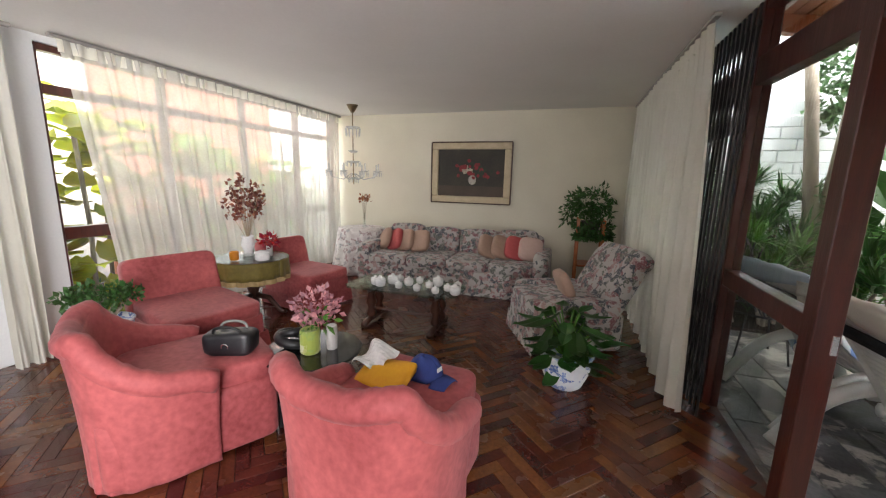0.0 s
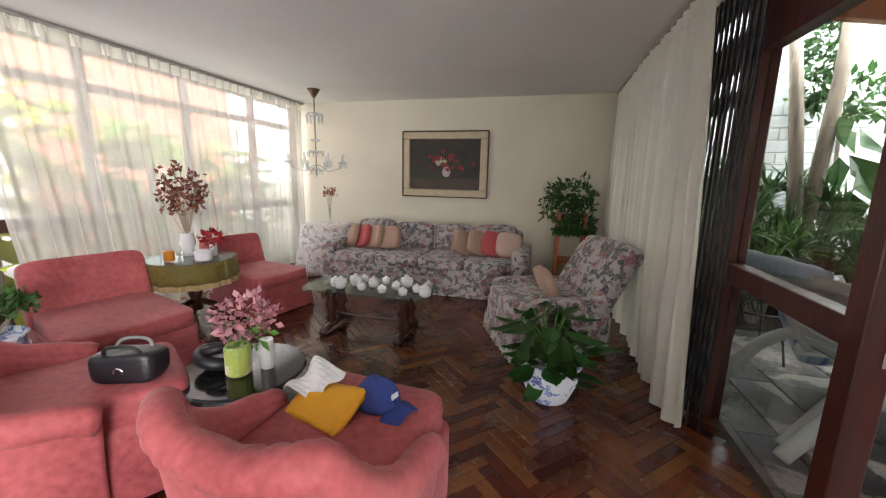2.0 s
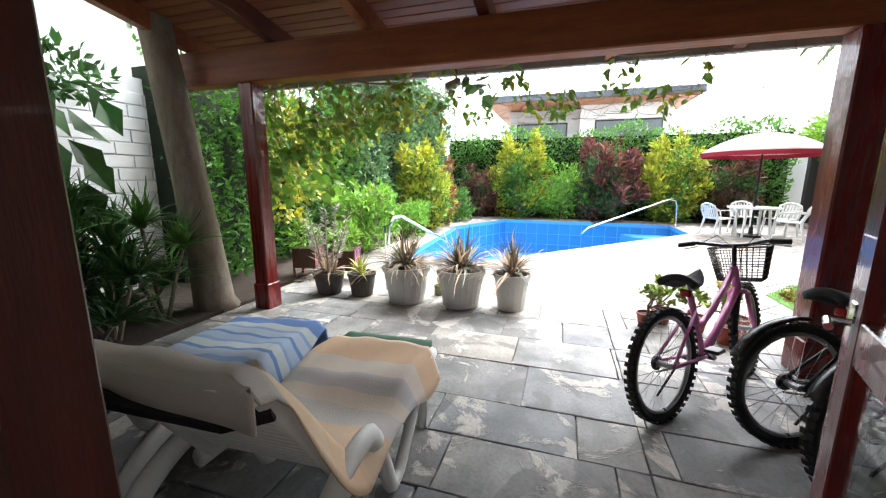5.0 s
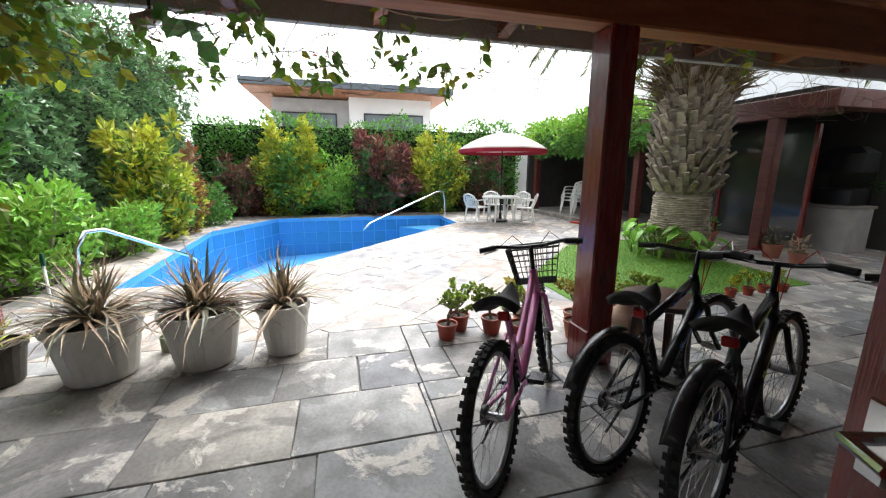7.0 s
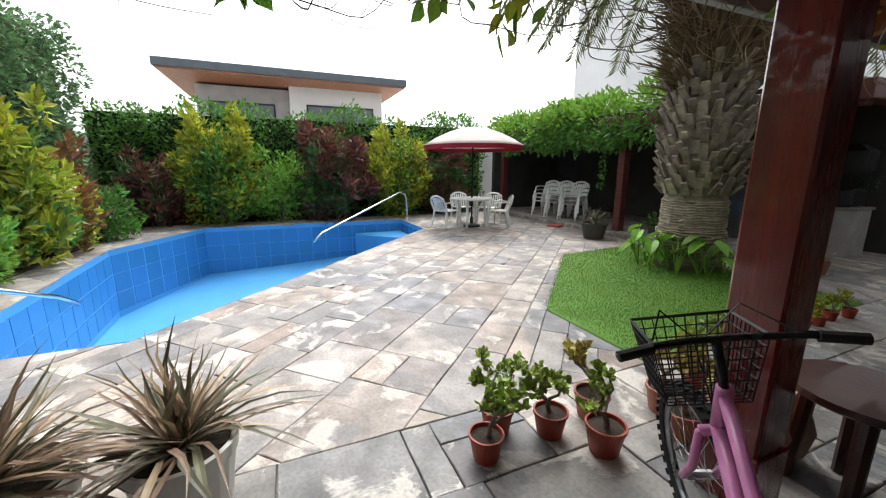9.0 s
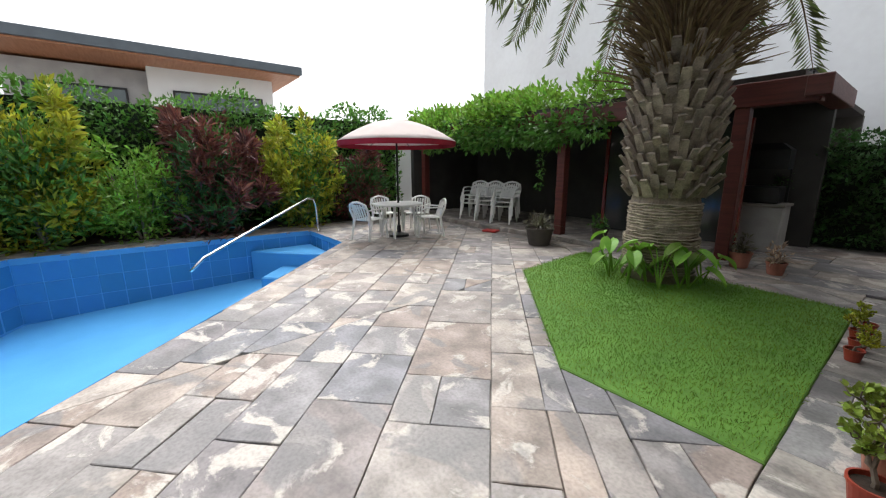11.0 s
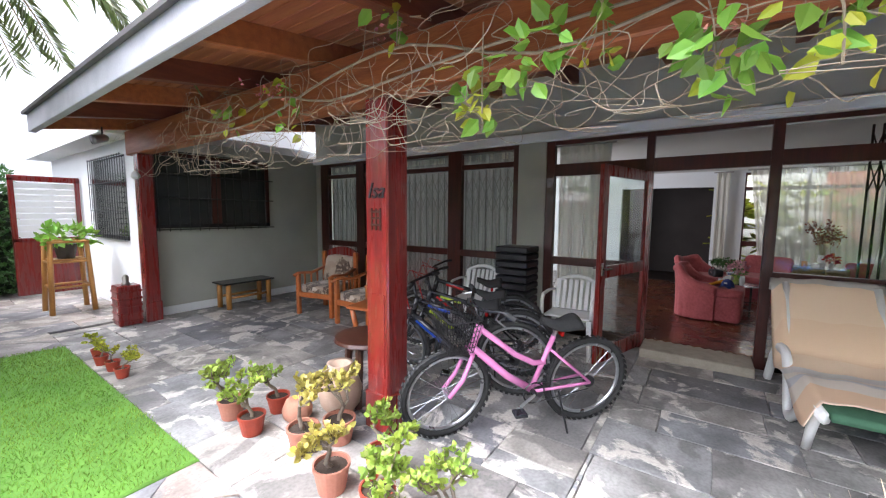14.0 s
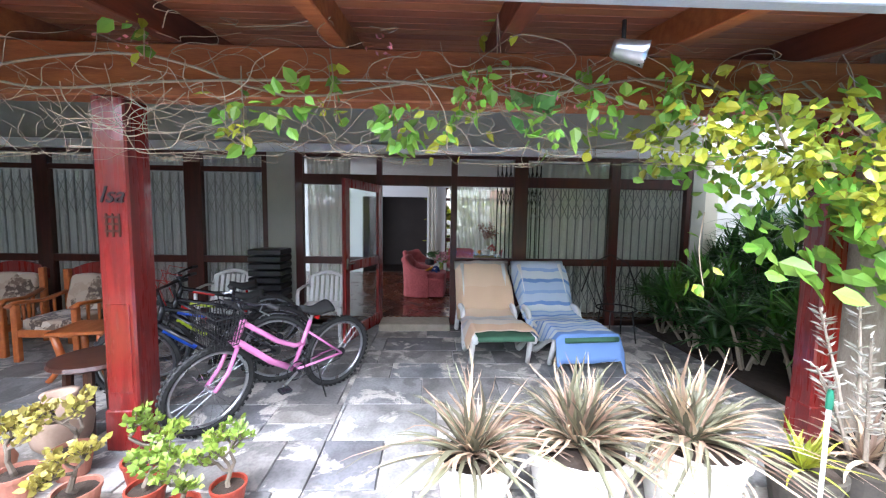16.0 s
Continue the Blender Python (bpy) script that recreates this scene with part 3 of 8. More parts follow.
for x in xs:
    ob = part("roof_board", slat_mesh, None, porch)
    ob.matrix_basis = Matrix.Translation((x, 0, slope(x) + 0.19)) @ Matrix.Rotation(math.atan(0.165), 4, "Y")
b = Build().box(4.88, -7.4, slope(4.9) + 0.0, 4.95, 3.4, slope(4.9) + 0.24, 0.006)
part("fascia", b, mat("grey_fascia_paint", (0.40, 0.40, 0.42), (0.30, 0.30, 0.32), 3, 0.6, 0.2), porch, "grey weathered fascia board")
m = Matrix.Translation((0.9, 0, slope(0.9) + 0.215)) @ Matrix.Rotation(math.atan(0.165), 4, "Y")
part("roof_sheet", Build().box(0, -7.4, 0, 4.15, 3.4, 0.03, 0, m), mat("roof_tar", (0.12, 0.11, 0.11), None, 4, 0.9), porch)

for i, (y, w) in enumerate(((2.47, 0.085), (-2.38, 0.105), (-6.95, 0.085))):
    p = thing("porch_post", "dark red varnished square timber porch post", "post", pose(3.95, y, 0), "porch posts")
    part("shaft", Build().box(-w, -w, 0, w, w, 2.33, 0.012), REDWOOD, p)
    part("foot_block", Build().box(-w - 0.012, -w - 0.012, 0, w + 0.012, w + 0.012, 0.28, 0.008), REDWOOD, p)
    if i == 1:
        part("shaft_panel", Build().box(w, -w + 0.03, 0.4, w + 0.006, w - 0.03, 1.0, 0.004), REDWOOD, p)

# ---- boundary walls, neighbours ----
structure("boundary_wall", Build().box(0.9, 4.45, -0.05, 60, 4.65, 2.6), WHITEWALL, "white painted brick boundary wall")
structure("neighbour_wall", Build().box(-6.0, 4.66, -0.05, 6.2, 4.9, 7.0), WHITEWALL, "tall white neighbouring wall")
structure("back_wall", Build().box(16.9, -9, -0.05, 17.1, 4.45, 2.4), WHITEWALL, "white garden wall behind the hedge")
structure("side_garden_wall", Build().box(-6.2, -7, -0.05, -6.0, 4.66, 4.6), mat("side_wall_plaster", (0.55, 0.52, 0.48), (0.45, 0.42, 0.38), 2, 0.9, 0.2, world_space=True), "pale wall of the narrow side garden")
tower = thing("white_building", "tall windowless white rendered building behind the pergola", "building")
part("wall", Build().box(2.0, -24, 0, 18.8, -14.2, 13), mat("white_render", (0.80, 0.81, 0.82), (0.72, 0.72, 0.73), 0.6, 0.9, 0.1, fine=6, world_space=True), tower)
part("parapet", Build().box(1.95, -24.05, 13, 18.85, -14.15, 13.2, 0.02), WHITEWALL, tower)
hs = thing("neighbour_house", "modern white house with a flat overhanging wood-soffit roof", "house")
part("wall", Build().box(25, -6.1, 0, 34, -1.3, 5.6), WHITEWALL, hs)
part("wall", Build().box(25.6, -1.3, 0, 34, 2.9, 5.5), mat("grey_render", (0.42, 0.42, 0.42), None, 2, 0.9, 0.1, world_space=True), hs, "grey rendered wall")
part("roof", Build().box(23.2, -7.0, 5.67, 35, 4.0, 6.02, 0.02), mat("slate_roof_edge", (0.10, 0.12, 0.14), None, 3, 0.5), hs, "dark slate-grey roof edge")
part("soffit", Build().box(23.3, -6.9, 5.6, 34.9, 3.9, 5.665), mat("wood_soffit", (0.38, 0.17, 0.08), (0.28, 0.11, 0.05), 3, 0.5, 0.1, stretch=(0.5, 5, 1)), hs, "warm brown wooden soffit")
for y0, y1 in ((-5.6, -2.1), (-0.6, 2.4)):
    x = 24.97 if y1 < 0 else 25.57
    w = part("window", Build().box(x - 0.05, y0, 3.2, x + 0.04, y1, 4.75, 0.01), METALDARK, hs)
    part("pane", Build().box(x - 0.06, y0 + 0.08, 3.28, x - 0.052, y1 - 0.08, 4.66), mat("dark_window", (0.10, 0.13, 0.14), None, 2, 0.08), w)

# wing of the house beyond the porch
wing = thing("house_wing", "two-storey white wing of the house with grilled window", "house")
part("wall", Build().box(-3.9, -12.5, -0.05, 3.93, -7.34, 2.62), WHITEWALL, wing)
part("wall", Build().box(-3.9, -12.5, 2.8, 3.85, -7.6, 6.4), WHITEWALL, wing)
for y0, y1, z0, z1 in ((-10.4, -8.6, 3.6, 5.2), (-8.3, -7.75, 3.6, 5.2)):
    w = part("window", Build().box(3.85, y0, z0, 3.9, y1, z1, 0.01), WHITEWALL, wing)
    part("pane", Build().box(3.9, y0 + 0.1, z0 + 0.1, 3.906, y1 - 0.1, z1 - 0.1), mat("pale_window", (0.35, 0.38, 0.4), None, 2, 0.06), w)
part("eave", Build().box(-3.9, -12.6, 2.62, 4.3, -7.36, 2.8, 0.01), WHITEWALL, wing)

# pergola block
perg = thing("pergola", "dark timber pergola with vine-covered flat roof", "pergola")
PERGWOOD = mat("pergola_red_wood", (0.13, 0.026, 0.018), (0.06, 0.013, 0.01), 3.0, 0.5, 0.2, fine=30, stretch=(0.7, 8, 8))
part("beam", Build().box(5.7, -7.72, 2.3, 14.6, -7.5, 2.62, 0.01), PERGWOOD, perg)
part("beam", Build().box(5.6, -9.3, 2.35, 5.85, -7.4, 2.6, 0.01), PERGWOOD, perg)
# roof and back wall coloured dark to stand for the shade beneath
part("roof", Build().box(5.9, -13.6, 2.6, 15.0, -7.55, 2.7), mat("pergola_roof_shade", (0.04, 0.03, 0.025), None, 3, 0.8), perg)
part("back_wall", Build().box(5.9, -13.8, 0, 15.0, -13.6, 2.6), mat("pergola_back_shade", (0.10, 0.09, 0.08), None, 3, 0.8), perg)
for x in (6.5, 9.45, 14.4):
    part("post", Build().box(x - 0.09, -7.7, 0.1, x + 0.09, -7.52, 2.3, 0.01), PERGWOOD, perg)
structure("terrace", Build().box(6.9, -13.6, -0.03, 15.6, -7.35, 0.1, 0.012), FLAG_SUN, "raised stone terrace under the pergola")

# ---- plants ----
def clump_leaves(b, centre, r, n, size, bias=(0, 0, 0.3), aspect=0.45, shell=0.65, rich=False):
    """Leaves spread through the outer part of an uneven ball."""
    c = np.array(centre)
    d = np.random.normal(size=(n, 3))
    d /= np.linalg.norm(d, axis=1, keepdims=True)
    k = shell + (1 - shell) * np.random.rand(n, 1) ** 0.7
    lump = 1 + 0.25 * np.sin(d[:, :1] * 5 + c[0]) * np.cos(d[:, 1:2] * 4 + c[1]) + 0.15 * np.sin(d[:, 2:] * 9)
    p = c + d * np.array(r) * k * lump
    p[:, 2] = np.maximum(p[:, 2], 0.01)
    b.leaves(p, d * 0.8 + np.random.normal(size=(n, 3)) * 0.6 + np.array(bias), size * (0.6 + 0.8 * np.random.rand(n)), aspect, rich=rich)
    return b


def bush(name, label, x, y, r, h, n, size, material, aspect=0.4, group="garden bushes", second=None):
    """A bush: a few stems and many leaves in several uneven lobes."""
    t = thing(name, label, "bush", pose(x, y, 0), group)
    s = Build()
    f, g2 = Build(), Build()
    for i in range(6):
        a = random.uniform(0, 6.28)
        s.tube([(0.05 * math.cos(a), 0.05 * math.sin(a), -0.03), (0.4 * r * math.cos(a), 0.4 * r * math.sin(a), h * 0.5), (0.6 * r * math.cos(a), 0.6 * r * math.sin(a), h * 0.8)], [0.025, 0.016, 0.006], 6)
    lobes = max(9, int(12 * h / max(r, 0.3)))
    for i in range(lobes):
        z = h * (0.12 + 0.72 * (i + random.random() * 0.6) / lobes)
        k = r * (1.0 - 0.45 * abs(z / h - 0.4))
        a = random.uniform(0, 6.28)
        o = random.uniform(0.25, 0.72)
        clump_leaves(g2 if second and i % 2 else f, (o * k * math.cos(a), o * k * math.sin(a), z * random.uniform(0.85, 1.08)), (k * 0.55, k * 0.55, h * 0.17), n // lobes, size, (0, 0, 0.5), aspect)
    for i in range(22):
        a = random.uniform(0, 6.28)
        z = h * random.uniform(0.25, 1.06)
        k = r * (1.0 - 0.45 * abs(z / h - 0.4)) * random.uniform(0.7, 1.12)
        clump_leaves(f, (k * math.cos(a), k * math.sin(a), z), (0.11 * r, 0.11 * r, 0.10 * h), max(12, n // 70), size * 1.25, (0.4 * math.cos(a), 0.4 * math.sin(a), 0.5), aspect)
    part("stem", s, BARK, t)
    part("foliage", f, material, t)
    if second:
        part("foliage", g2, second, t, "older green leaves between the coloured ones")
    return t


# hedge along the back of the garden, clipped to a wall of leaves
def hedge(name, label, axis, at, lo, hi, height, n, size, material, inward, depth=0.7):
    t = thing(name, label, "hedge")
    b = Build()
    u = np.random.uniform(lo, hi, n)
    z = np.random.uniform(0.02, 1, n) ** 0.9
    top = height + 0.18 * np.sin(u * 1.7) + 0.12 * np.sin(u * 4.3 + 1) + 0.06 * np.random.rand(n)
    z = z * top
    bumps = 0.14 * np.sin(u * 2.3 + z * 1.7) + 0.12 * np.sin(u * 5.1 - z * 3.1) + 0.10 * np.sin(u * 9 + z * 8)
    d = np.random.rand(n) ** 2 * depth
    crown = (z > top * 0.93)
    d = np.where(crown, np.random.rand(n) * depth * 1.6, d)
    off = at - inward * (bumps + 0.1) + -inward * -0.0 - inward * d * -1 * -1
    pos = np.stack([off, u, z], 1) if axis == "x" else np.stack([u, off, z], 1)
    bias = np.zeros((n, 3))
    bias[:, 0 if axis == "x" else 1] = inward * 0.6
    bias[:, 2] = np.where(crown, 0.6, 0.15)
    b.leaves(pos, bias + np.random.normal(size=(n, 3)) * 0.55, size * (0.6 + 0.8 * np.random.rand(n)), 0.5)
    part("foliage", b, material, t)
    # near-black filler box: shade between the leaves put in as colour
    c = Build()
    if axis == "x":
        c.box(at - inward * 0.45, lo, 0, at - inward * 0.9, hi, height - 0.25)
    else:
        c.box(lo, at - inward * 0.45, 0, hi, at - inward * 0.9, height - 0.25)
    part("inner_shade", c, mat(name + "_inner", (0.012, 0.025, 0.008), (0.006, 0.012, 0.004), 8, 0.95, 0.5, world_space=True), t, "near-black filler box for the shade inside the hedge")
    return t


hedge("garden_hedge", "tall clipped dark green hedge along the garden wall", "x", 15.75, -7.6, 4.0, 3.2, 19000, 0.13, L_MID, -1)
hedge("climbing_hedge", "tall grey-green creeper covering the side wall", "y", 3.75, 8.2, 15.6, 4.6, 21000, 0.12, L_GREY, -1)
hedge("side_hedge", "yellow-green climber on the side wall beyond the porch", "y", 3.7, 4.3, 8.3, 3.0, 8000, 0.11, L_MID, -1)
hedge("pergola_hedge", "dark clipped hedge at the end of the passage", "y", -10.55, 4.75, 6.6, 2.1, 4500, 0.10, L_DARK, 1)

for x, y, r, h, m_, lab, sz in (
        (15.0, 0.9, 0.8, 2.6, L_YELLOW, "tall croton bush with yellow-green variegated leaves", 0.17),
        (15.0, 2.4, 0.65, 1.6, L_RED, "dark purple cordyline bush by the pool", 0.2),
        (15.1, -0.55, 0.7, 1.75, L_LIGHT, "rounded light green shrub by the hedge", 0.13),
        (15.0, -2.1, 0.95, 2.35, L_RED, "wide red-purple cordyline bush with drooping leaves", 0.22),
        (15.1, -4.0, 0.85, 2.35, L_YELLOW, "yellow croton bush beside the umbrella", 0.16),
        (15.2, -5.6, 0.7, 1.8, L_RED, "dark red cordyline bush behind the table", 0.2),
        (10.6, 3.1, 0.55, 2.1, L_YELLOW, "yellow croton shrub by the pool edge", 0.17),
        (11.8, 3.15, 0.5, 1.6, L_ORANGE, "orange and pink leaved croton shrub", 0.16),
        (9.2, 3.0, 0.5, 0.8, L_LIGHT, "low light green shrub at the pool edge", 0.12),
        (13.0, 2.9, 0.5, 0.9, L_MID, "low green shrub at the pool corner", 0.12),
        (7.2, 3.0, 0.5, 1.2, L_LIGHT, "light green shrub near the pool ladder", 0.13)):
    bush("shrub", lab, x, y, r * 1.2, h * 1.04, int(2400 * r * h) + 300, sz * 0.92, m_, 0.24 if m_ is L_RED else 0.40, second={L_YELLOW: L_MID, L_RED: L_DARK, L_ORANGE: L_YELLOW}.get(m_))

# creeper tree at the corner of the house behind the loungers, dracaenas and ferns in the bed
structure("planting_bed", Build().box(1.05, 2.78, -0.034, 4.3, 4.45, 0.03), SOIL, "dark soil bed along the white wall")
structure("bed_strip", Build().box(4.3, 2.95, -0.034, 15.6, 4.45, 0.02), SOIL, "dark soil strip under the side hedge")
structure("hedge_bed", Build().box(15.0, -7.3, -0.034, 16.9, 4.4, 0.02), SOIL, "dark soil strip under the back hedge")

tr = thing("garden_tree", "tree with a thick pale trunk beside the porch post", "tree", pose(3.75, 2.98, 0))
part("trunk", Build().tube([(0, 0, -0.03), (-0.02, 0.02, 0.1), (-0.03, 0.05, 0.6), (-0.06, 0.12, 1.4), (-0.1, 0.22, 2.4), (-0.15, 0.35, 3.6), (-0.15, 0.45, 5)], [0.24, 0.2, 0.175, 0.16, 0.15, 0.14, 0.1], 16), BARK, tr, smooth=True)
part("limb", Build().tube([(-0.15, 0.35, 3.5), (-0.9, 0.9, 4.4), (-1.3, 0.8, 5.2)], [0.11, 0.08, 0.05], 8), BARK, tr, smooth=True)
f = Build()
for c in ((-0.3, 0.9, 5.2), (-1.3, 0.8, 5.4), (0.5, 1.0, 5.0)):
    clump_leaves(f, c, (0.9, 0.7, 0.6), 500, 0.16)
part("crown", f, L_MID, tr)
for x, y, pts in ((2.6, 3.7, [(0, 0, 0), (0.05, 0.05, 1.2), (-0.1, 0.1, 2.4), (-0.35, 0.2, 4.2)]), (2.7, 3.75, [(0, 0, 0), (0.1, 0, 1.3), (0.2, 0.1, 2.6), (0.15, 0.1, 4.2)])):
    t = thing("slender_tree", "slender pale bare trunk against the white wall", "tree", pose(x, y, 0.02), "slender trees")
    part("trunk", Build().tube(pts, [0.09, 0.075, 0.065, 0.05], 10), BARK, t, smooth=True)
    f = Build()
    clump_leaves(f, (pts[-1][0], pts[-1][1], 4.6), (0.7, 0.4, 0.6), 300, 0.15)
    part("crown", f, L_MID, t)


def strap_plant(b, c, n, length, width, z0=0.0, spread=1.0, droop=0.5, seg=6, up=0.7):
    """A rosette of strap leaves that arch over."""
    for i in range(n):
        a = random.uniform(0, 6.28)
        l = length * random.uniform(0.6, 1.1)
        e = random.uniform(0.15, 1.0) * spread
        pts = []
        for k in range(seg):
            t = k / (seg - 1)
            r = l * e * t
            z = z0 + l * (up * t * (1.25 - 0.5 * e) - droop * e * t * t)
            w = 0.04 * math.sin(t * 5 + i) * l
            pts.append((c[0] + r * math.cos(a) - w * math.sin(a), c[1] + r * math.sin(a) + w * math.cos(a), c[2] + z))
        b.blade(pts, width * random.uniform(0.7, 1.2))
    return b


for x, y, h, n in ((1.45, 2.92, 0.75, 3), (2.05, 2.95, 0.95, 4), (2.75, 3.0, 0.8, 3), (3.25, 3.1, 1.1, 3), (1.5, 3.4, 0.9, 3), (2.0, 3.7, 1.35, 4), (2.6, 3.3, 0.8, 3), (2.9, 3.9, 1.5, 4), (3.2, 3.35, 0.5, 3), (1.3, 4.0, 1.6, 4), (2.2, 3.1, 0.4, 2), (2.6, 3.0, 0.3, 2), (1.8, 3.0, 0.35, 2), (1.7, 3.9, 1.75, 4), (2.35, 4.0, 1.7, 4), (2.3, 3.5, 1.2, 4), (3.15, 3.85, 1.3, 4), (1.45, 3.15, 0.6, 3)):
    t = thing("dracaena", "dark green strap-leaved dracaena in the wall bed", "plant", pose(x, y, 0.02), "bed dracaenas")
    s, f = Build(), Build()
    for k in range(n):
        a = k * 2.2 + x
        top = (0.22 * math.cos(a), 0.22 * math.sin(a), h * (0.45 + 0.55 * k / n))
        s.tube([(0.03 * math.cos(a), 0.03 * math.sin(a), 0), (top[0] * 0.6, top[1] * 0.6, top[2] * 0.6), top], [0.022, 0.018, 0.015], 6)
        strap_plant(f, top, 56, 0.66, 0.05, spread=1.0, droop=0.55)
    part("stem", s, BARK, t)
    part("foliage", f, L_MID if int(x * 10) % 4 == 0 else L_DARK, t)
t = thing("taro_plant", "large heart-leaved climber against the white wall", "plant", pose(3.15, 4.15, 0.02))
part("stem", Build().tube([(0, 0, 0), (0.05, -0.05, 1.0), (0, 0, 2.1)], 0.02, 6), BARK, t)
f = Build()
f.leaves(np.array([[random.uniform(-0.3, 0.3), random.uniform(-0.35, 0.0), random.uniform(1.1, 2.3)] for _ in range(16)]), np.array([[random.uniform(-0.5, 0.5), -0.6, -0.9] for _ in range(16)]), 0.45, 0.55)
clump_leaves(f, (0.1, 0.0, 2.35), (0.5, 0.3, 0.25), 260, 0.12)
part("foliage", f, L_DARK, t)

# hanging fern ladder on the wall
t = thing("hanging_fern", "dark dry hanging fern strand against the wall", "plant", pose(2.9, 4.2, 0))
f = Build()
clump_leaves(f, (0, 0, 2.75), (0.16, 0.1, 0.55), 340, 0.1, (0, 0, -0.3), 0.6)
part("foliage", f, L_DARK, t)
part("cord", Build().tube([(0, 0, 3.2), (0, 0, 5.0)], 0.006, 5), METALDARK, t)


# ---- palm ----
palm = thing("palm_tree", "thick old date palm with cut leaf bases and drooping fronds", "tree", pose(6.85, -6.22, 0))
prof = [(0.45, -0.03), (0.45, 0.1), (0.44, 0.3), (0.43, 0.7), (0.42, 1.02), (0.40, 1.1), (0.44, 1.4), (0.46, 1.8), (0.44, 2.3), (0.38, 2.6)]
part("trunk", Build().lathe(prof, 28), PALMBARK, palm, smooth=True)
b = Build()
for k in range(26):
    z = 0.12 + k * 0.036
    n = 30
    pts = [((0.447 - 0.03 * (z > 0.6) + random.uniform(-0.008, 0.018)) * math.cos(2 * math.pi * j / n), (0.447 - 0.03 * (z > 0.6) + random.uniform(-0.008, 0.018)) * math.sin(2 * math.pi * j / n), z + random.uniform(-0.012, 0.012)) for j in range(n)]
    for j in range(0, n, 3):
        seg = [pts[(j + q) % n] for q in range(4)]
        b.tube(seg, 0.016, 5)
part("bark_ridge", b, PALMBARK, palm)
rowz = 1.13
row = 0
while rowz < 2.72:
    m_ = 17
    for j in range(m_):
        a = 2 * math.pi * (j + 0.5 * (row % 2)) / m_ + random.uniform(-0.06, 0.06)
        r0 = 0.42 + 0.04 * math.sin((rowz - 1.0) * 1.9)
        l = random.uniform(0.17, 0.27) + max(0, rowz - 2.2) * 0.12
        w = random.uniform(0.048, 0.07)
        m4 = Matrix.Translation((r0 * math.cos(a), r0 * math.sin(a), rowz)) @ Matrix.Rotation(a, 4, "Z") @ Matrix.Rotation(radians(-52 + random.uniform(-16, 14)), 4, "Y") @ Matrix.Rotation(random.uniform(-0.25, 0.25), 4, "X")
        vs = [(0, -w, -0.03), (0, w, -0.03), (0, w * 0.8, 0.03), (0, -w * 0.8, 0.03), (l, -w * 0.75, -0.012), (l, w * 0.75, -0.012), (l, w * 0.55, 0.022), (l, -w * 0.55, 0.022)]
        scar = Build().add([m4 @ Vector(p) for p in vs], [(0, 3, 2, 1), (4, 5, 6, 7), (0, 1, 5, 4), (1, 2, 6, 5), (2, 3, 7, 6), (3, 0, 4, 7)])
        part("leaf_base", scar, PALMBARK, palm)
    rowz += 0.112
    row += 1
fib = Build()
for k in range(1300):
    a, z = random.uniform(0, 6.28), random.uniform(2.45, 4.5)
    r0 = 0.34 + 0.1 * random.random()
    l = random.uniform(0.3, 0.75)
    e = random.uniform(0.35, 1.0)
    p0 = Vector((r0 * math.cos(a), r0 * math.sin(a), z))
    d = Vector((math.cos(a) * e, math.sin(a) * e, random.uniform(0.15, 0.95))).normalized()
    fib.tube([p0, p0 + d * l * 0.5, p0 + d * l + Vector((0, 0, -0.05))], [0.016, 0.011, 0.003], 4, False)
part("fibre", fib, PALMFIBRE, palm, "shaggy brown fibre and dead stalks")
part("crown_shaft", Build().lathe([(0.38, 2.55), (0.40, 3.2), (0.34, 4.4), (0.15, 4.9)], 16), PALMFIBRE, palm, smooth=True)
for k in range(30):
    a = 2 * math.pi * k / 30 + random.uniform(-0.1, 0.1)
    up = random.uniform(0.25, 1.2)
    L_ = random.uniform(2.8, 3.7)
    base = Vector((0.3 * math.cos(a), 0.3 * math.sin(a), 4.25 + 0.4 * random.random()))
    rib, lv = Build(), Build()
    pts = []
    for q in range(10):
        t_ = q / 9
        r_ = L_ * 0.85 * (t_ - 0.12 * t_ * t_)
        z_ = L_ * (up * t_ - (0.55 + up * 0.6) * t_ * t_)
        pts.append(base + Vector((r_ * math.cos(a), r_ * math.sin(a), z_)))
    rib.tube(pts, [0.03 - 0.0027 * q for q in range(10)], 5)
    P0, D0 = [], []
    for q in range(1, 9):
        for s_ in range(9):
            u_ = s_ / 9
            p = pts[q].lerp(pts[min(q + 1, 9)], u_)
            d = (pts[min(q + 1, 9)] - pts[q]).normalized()
            sd = d.cross(Vector((0, 0, 1))).normalized()
            for sg in (-1, 1):
                P0.append(p)
                D0.append(sd * sg + d * 0.7 + Vector((0, 0, -0.35)))
    lv.leaves(np.array([tuple(p) for p in P0]), np.array([tuple(p) for p in D0]), 0.36 * np.random.uniform(0.7, 1.1, len(P0)), 0.09, 0.1, 0.4)
    fr = part("frond", rib, PALMFIBRE, palm)
    part("leaflet", lv, L_PALM, fr)

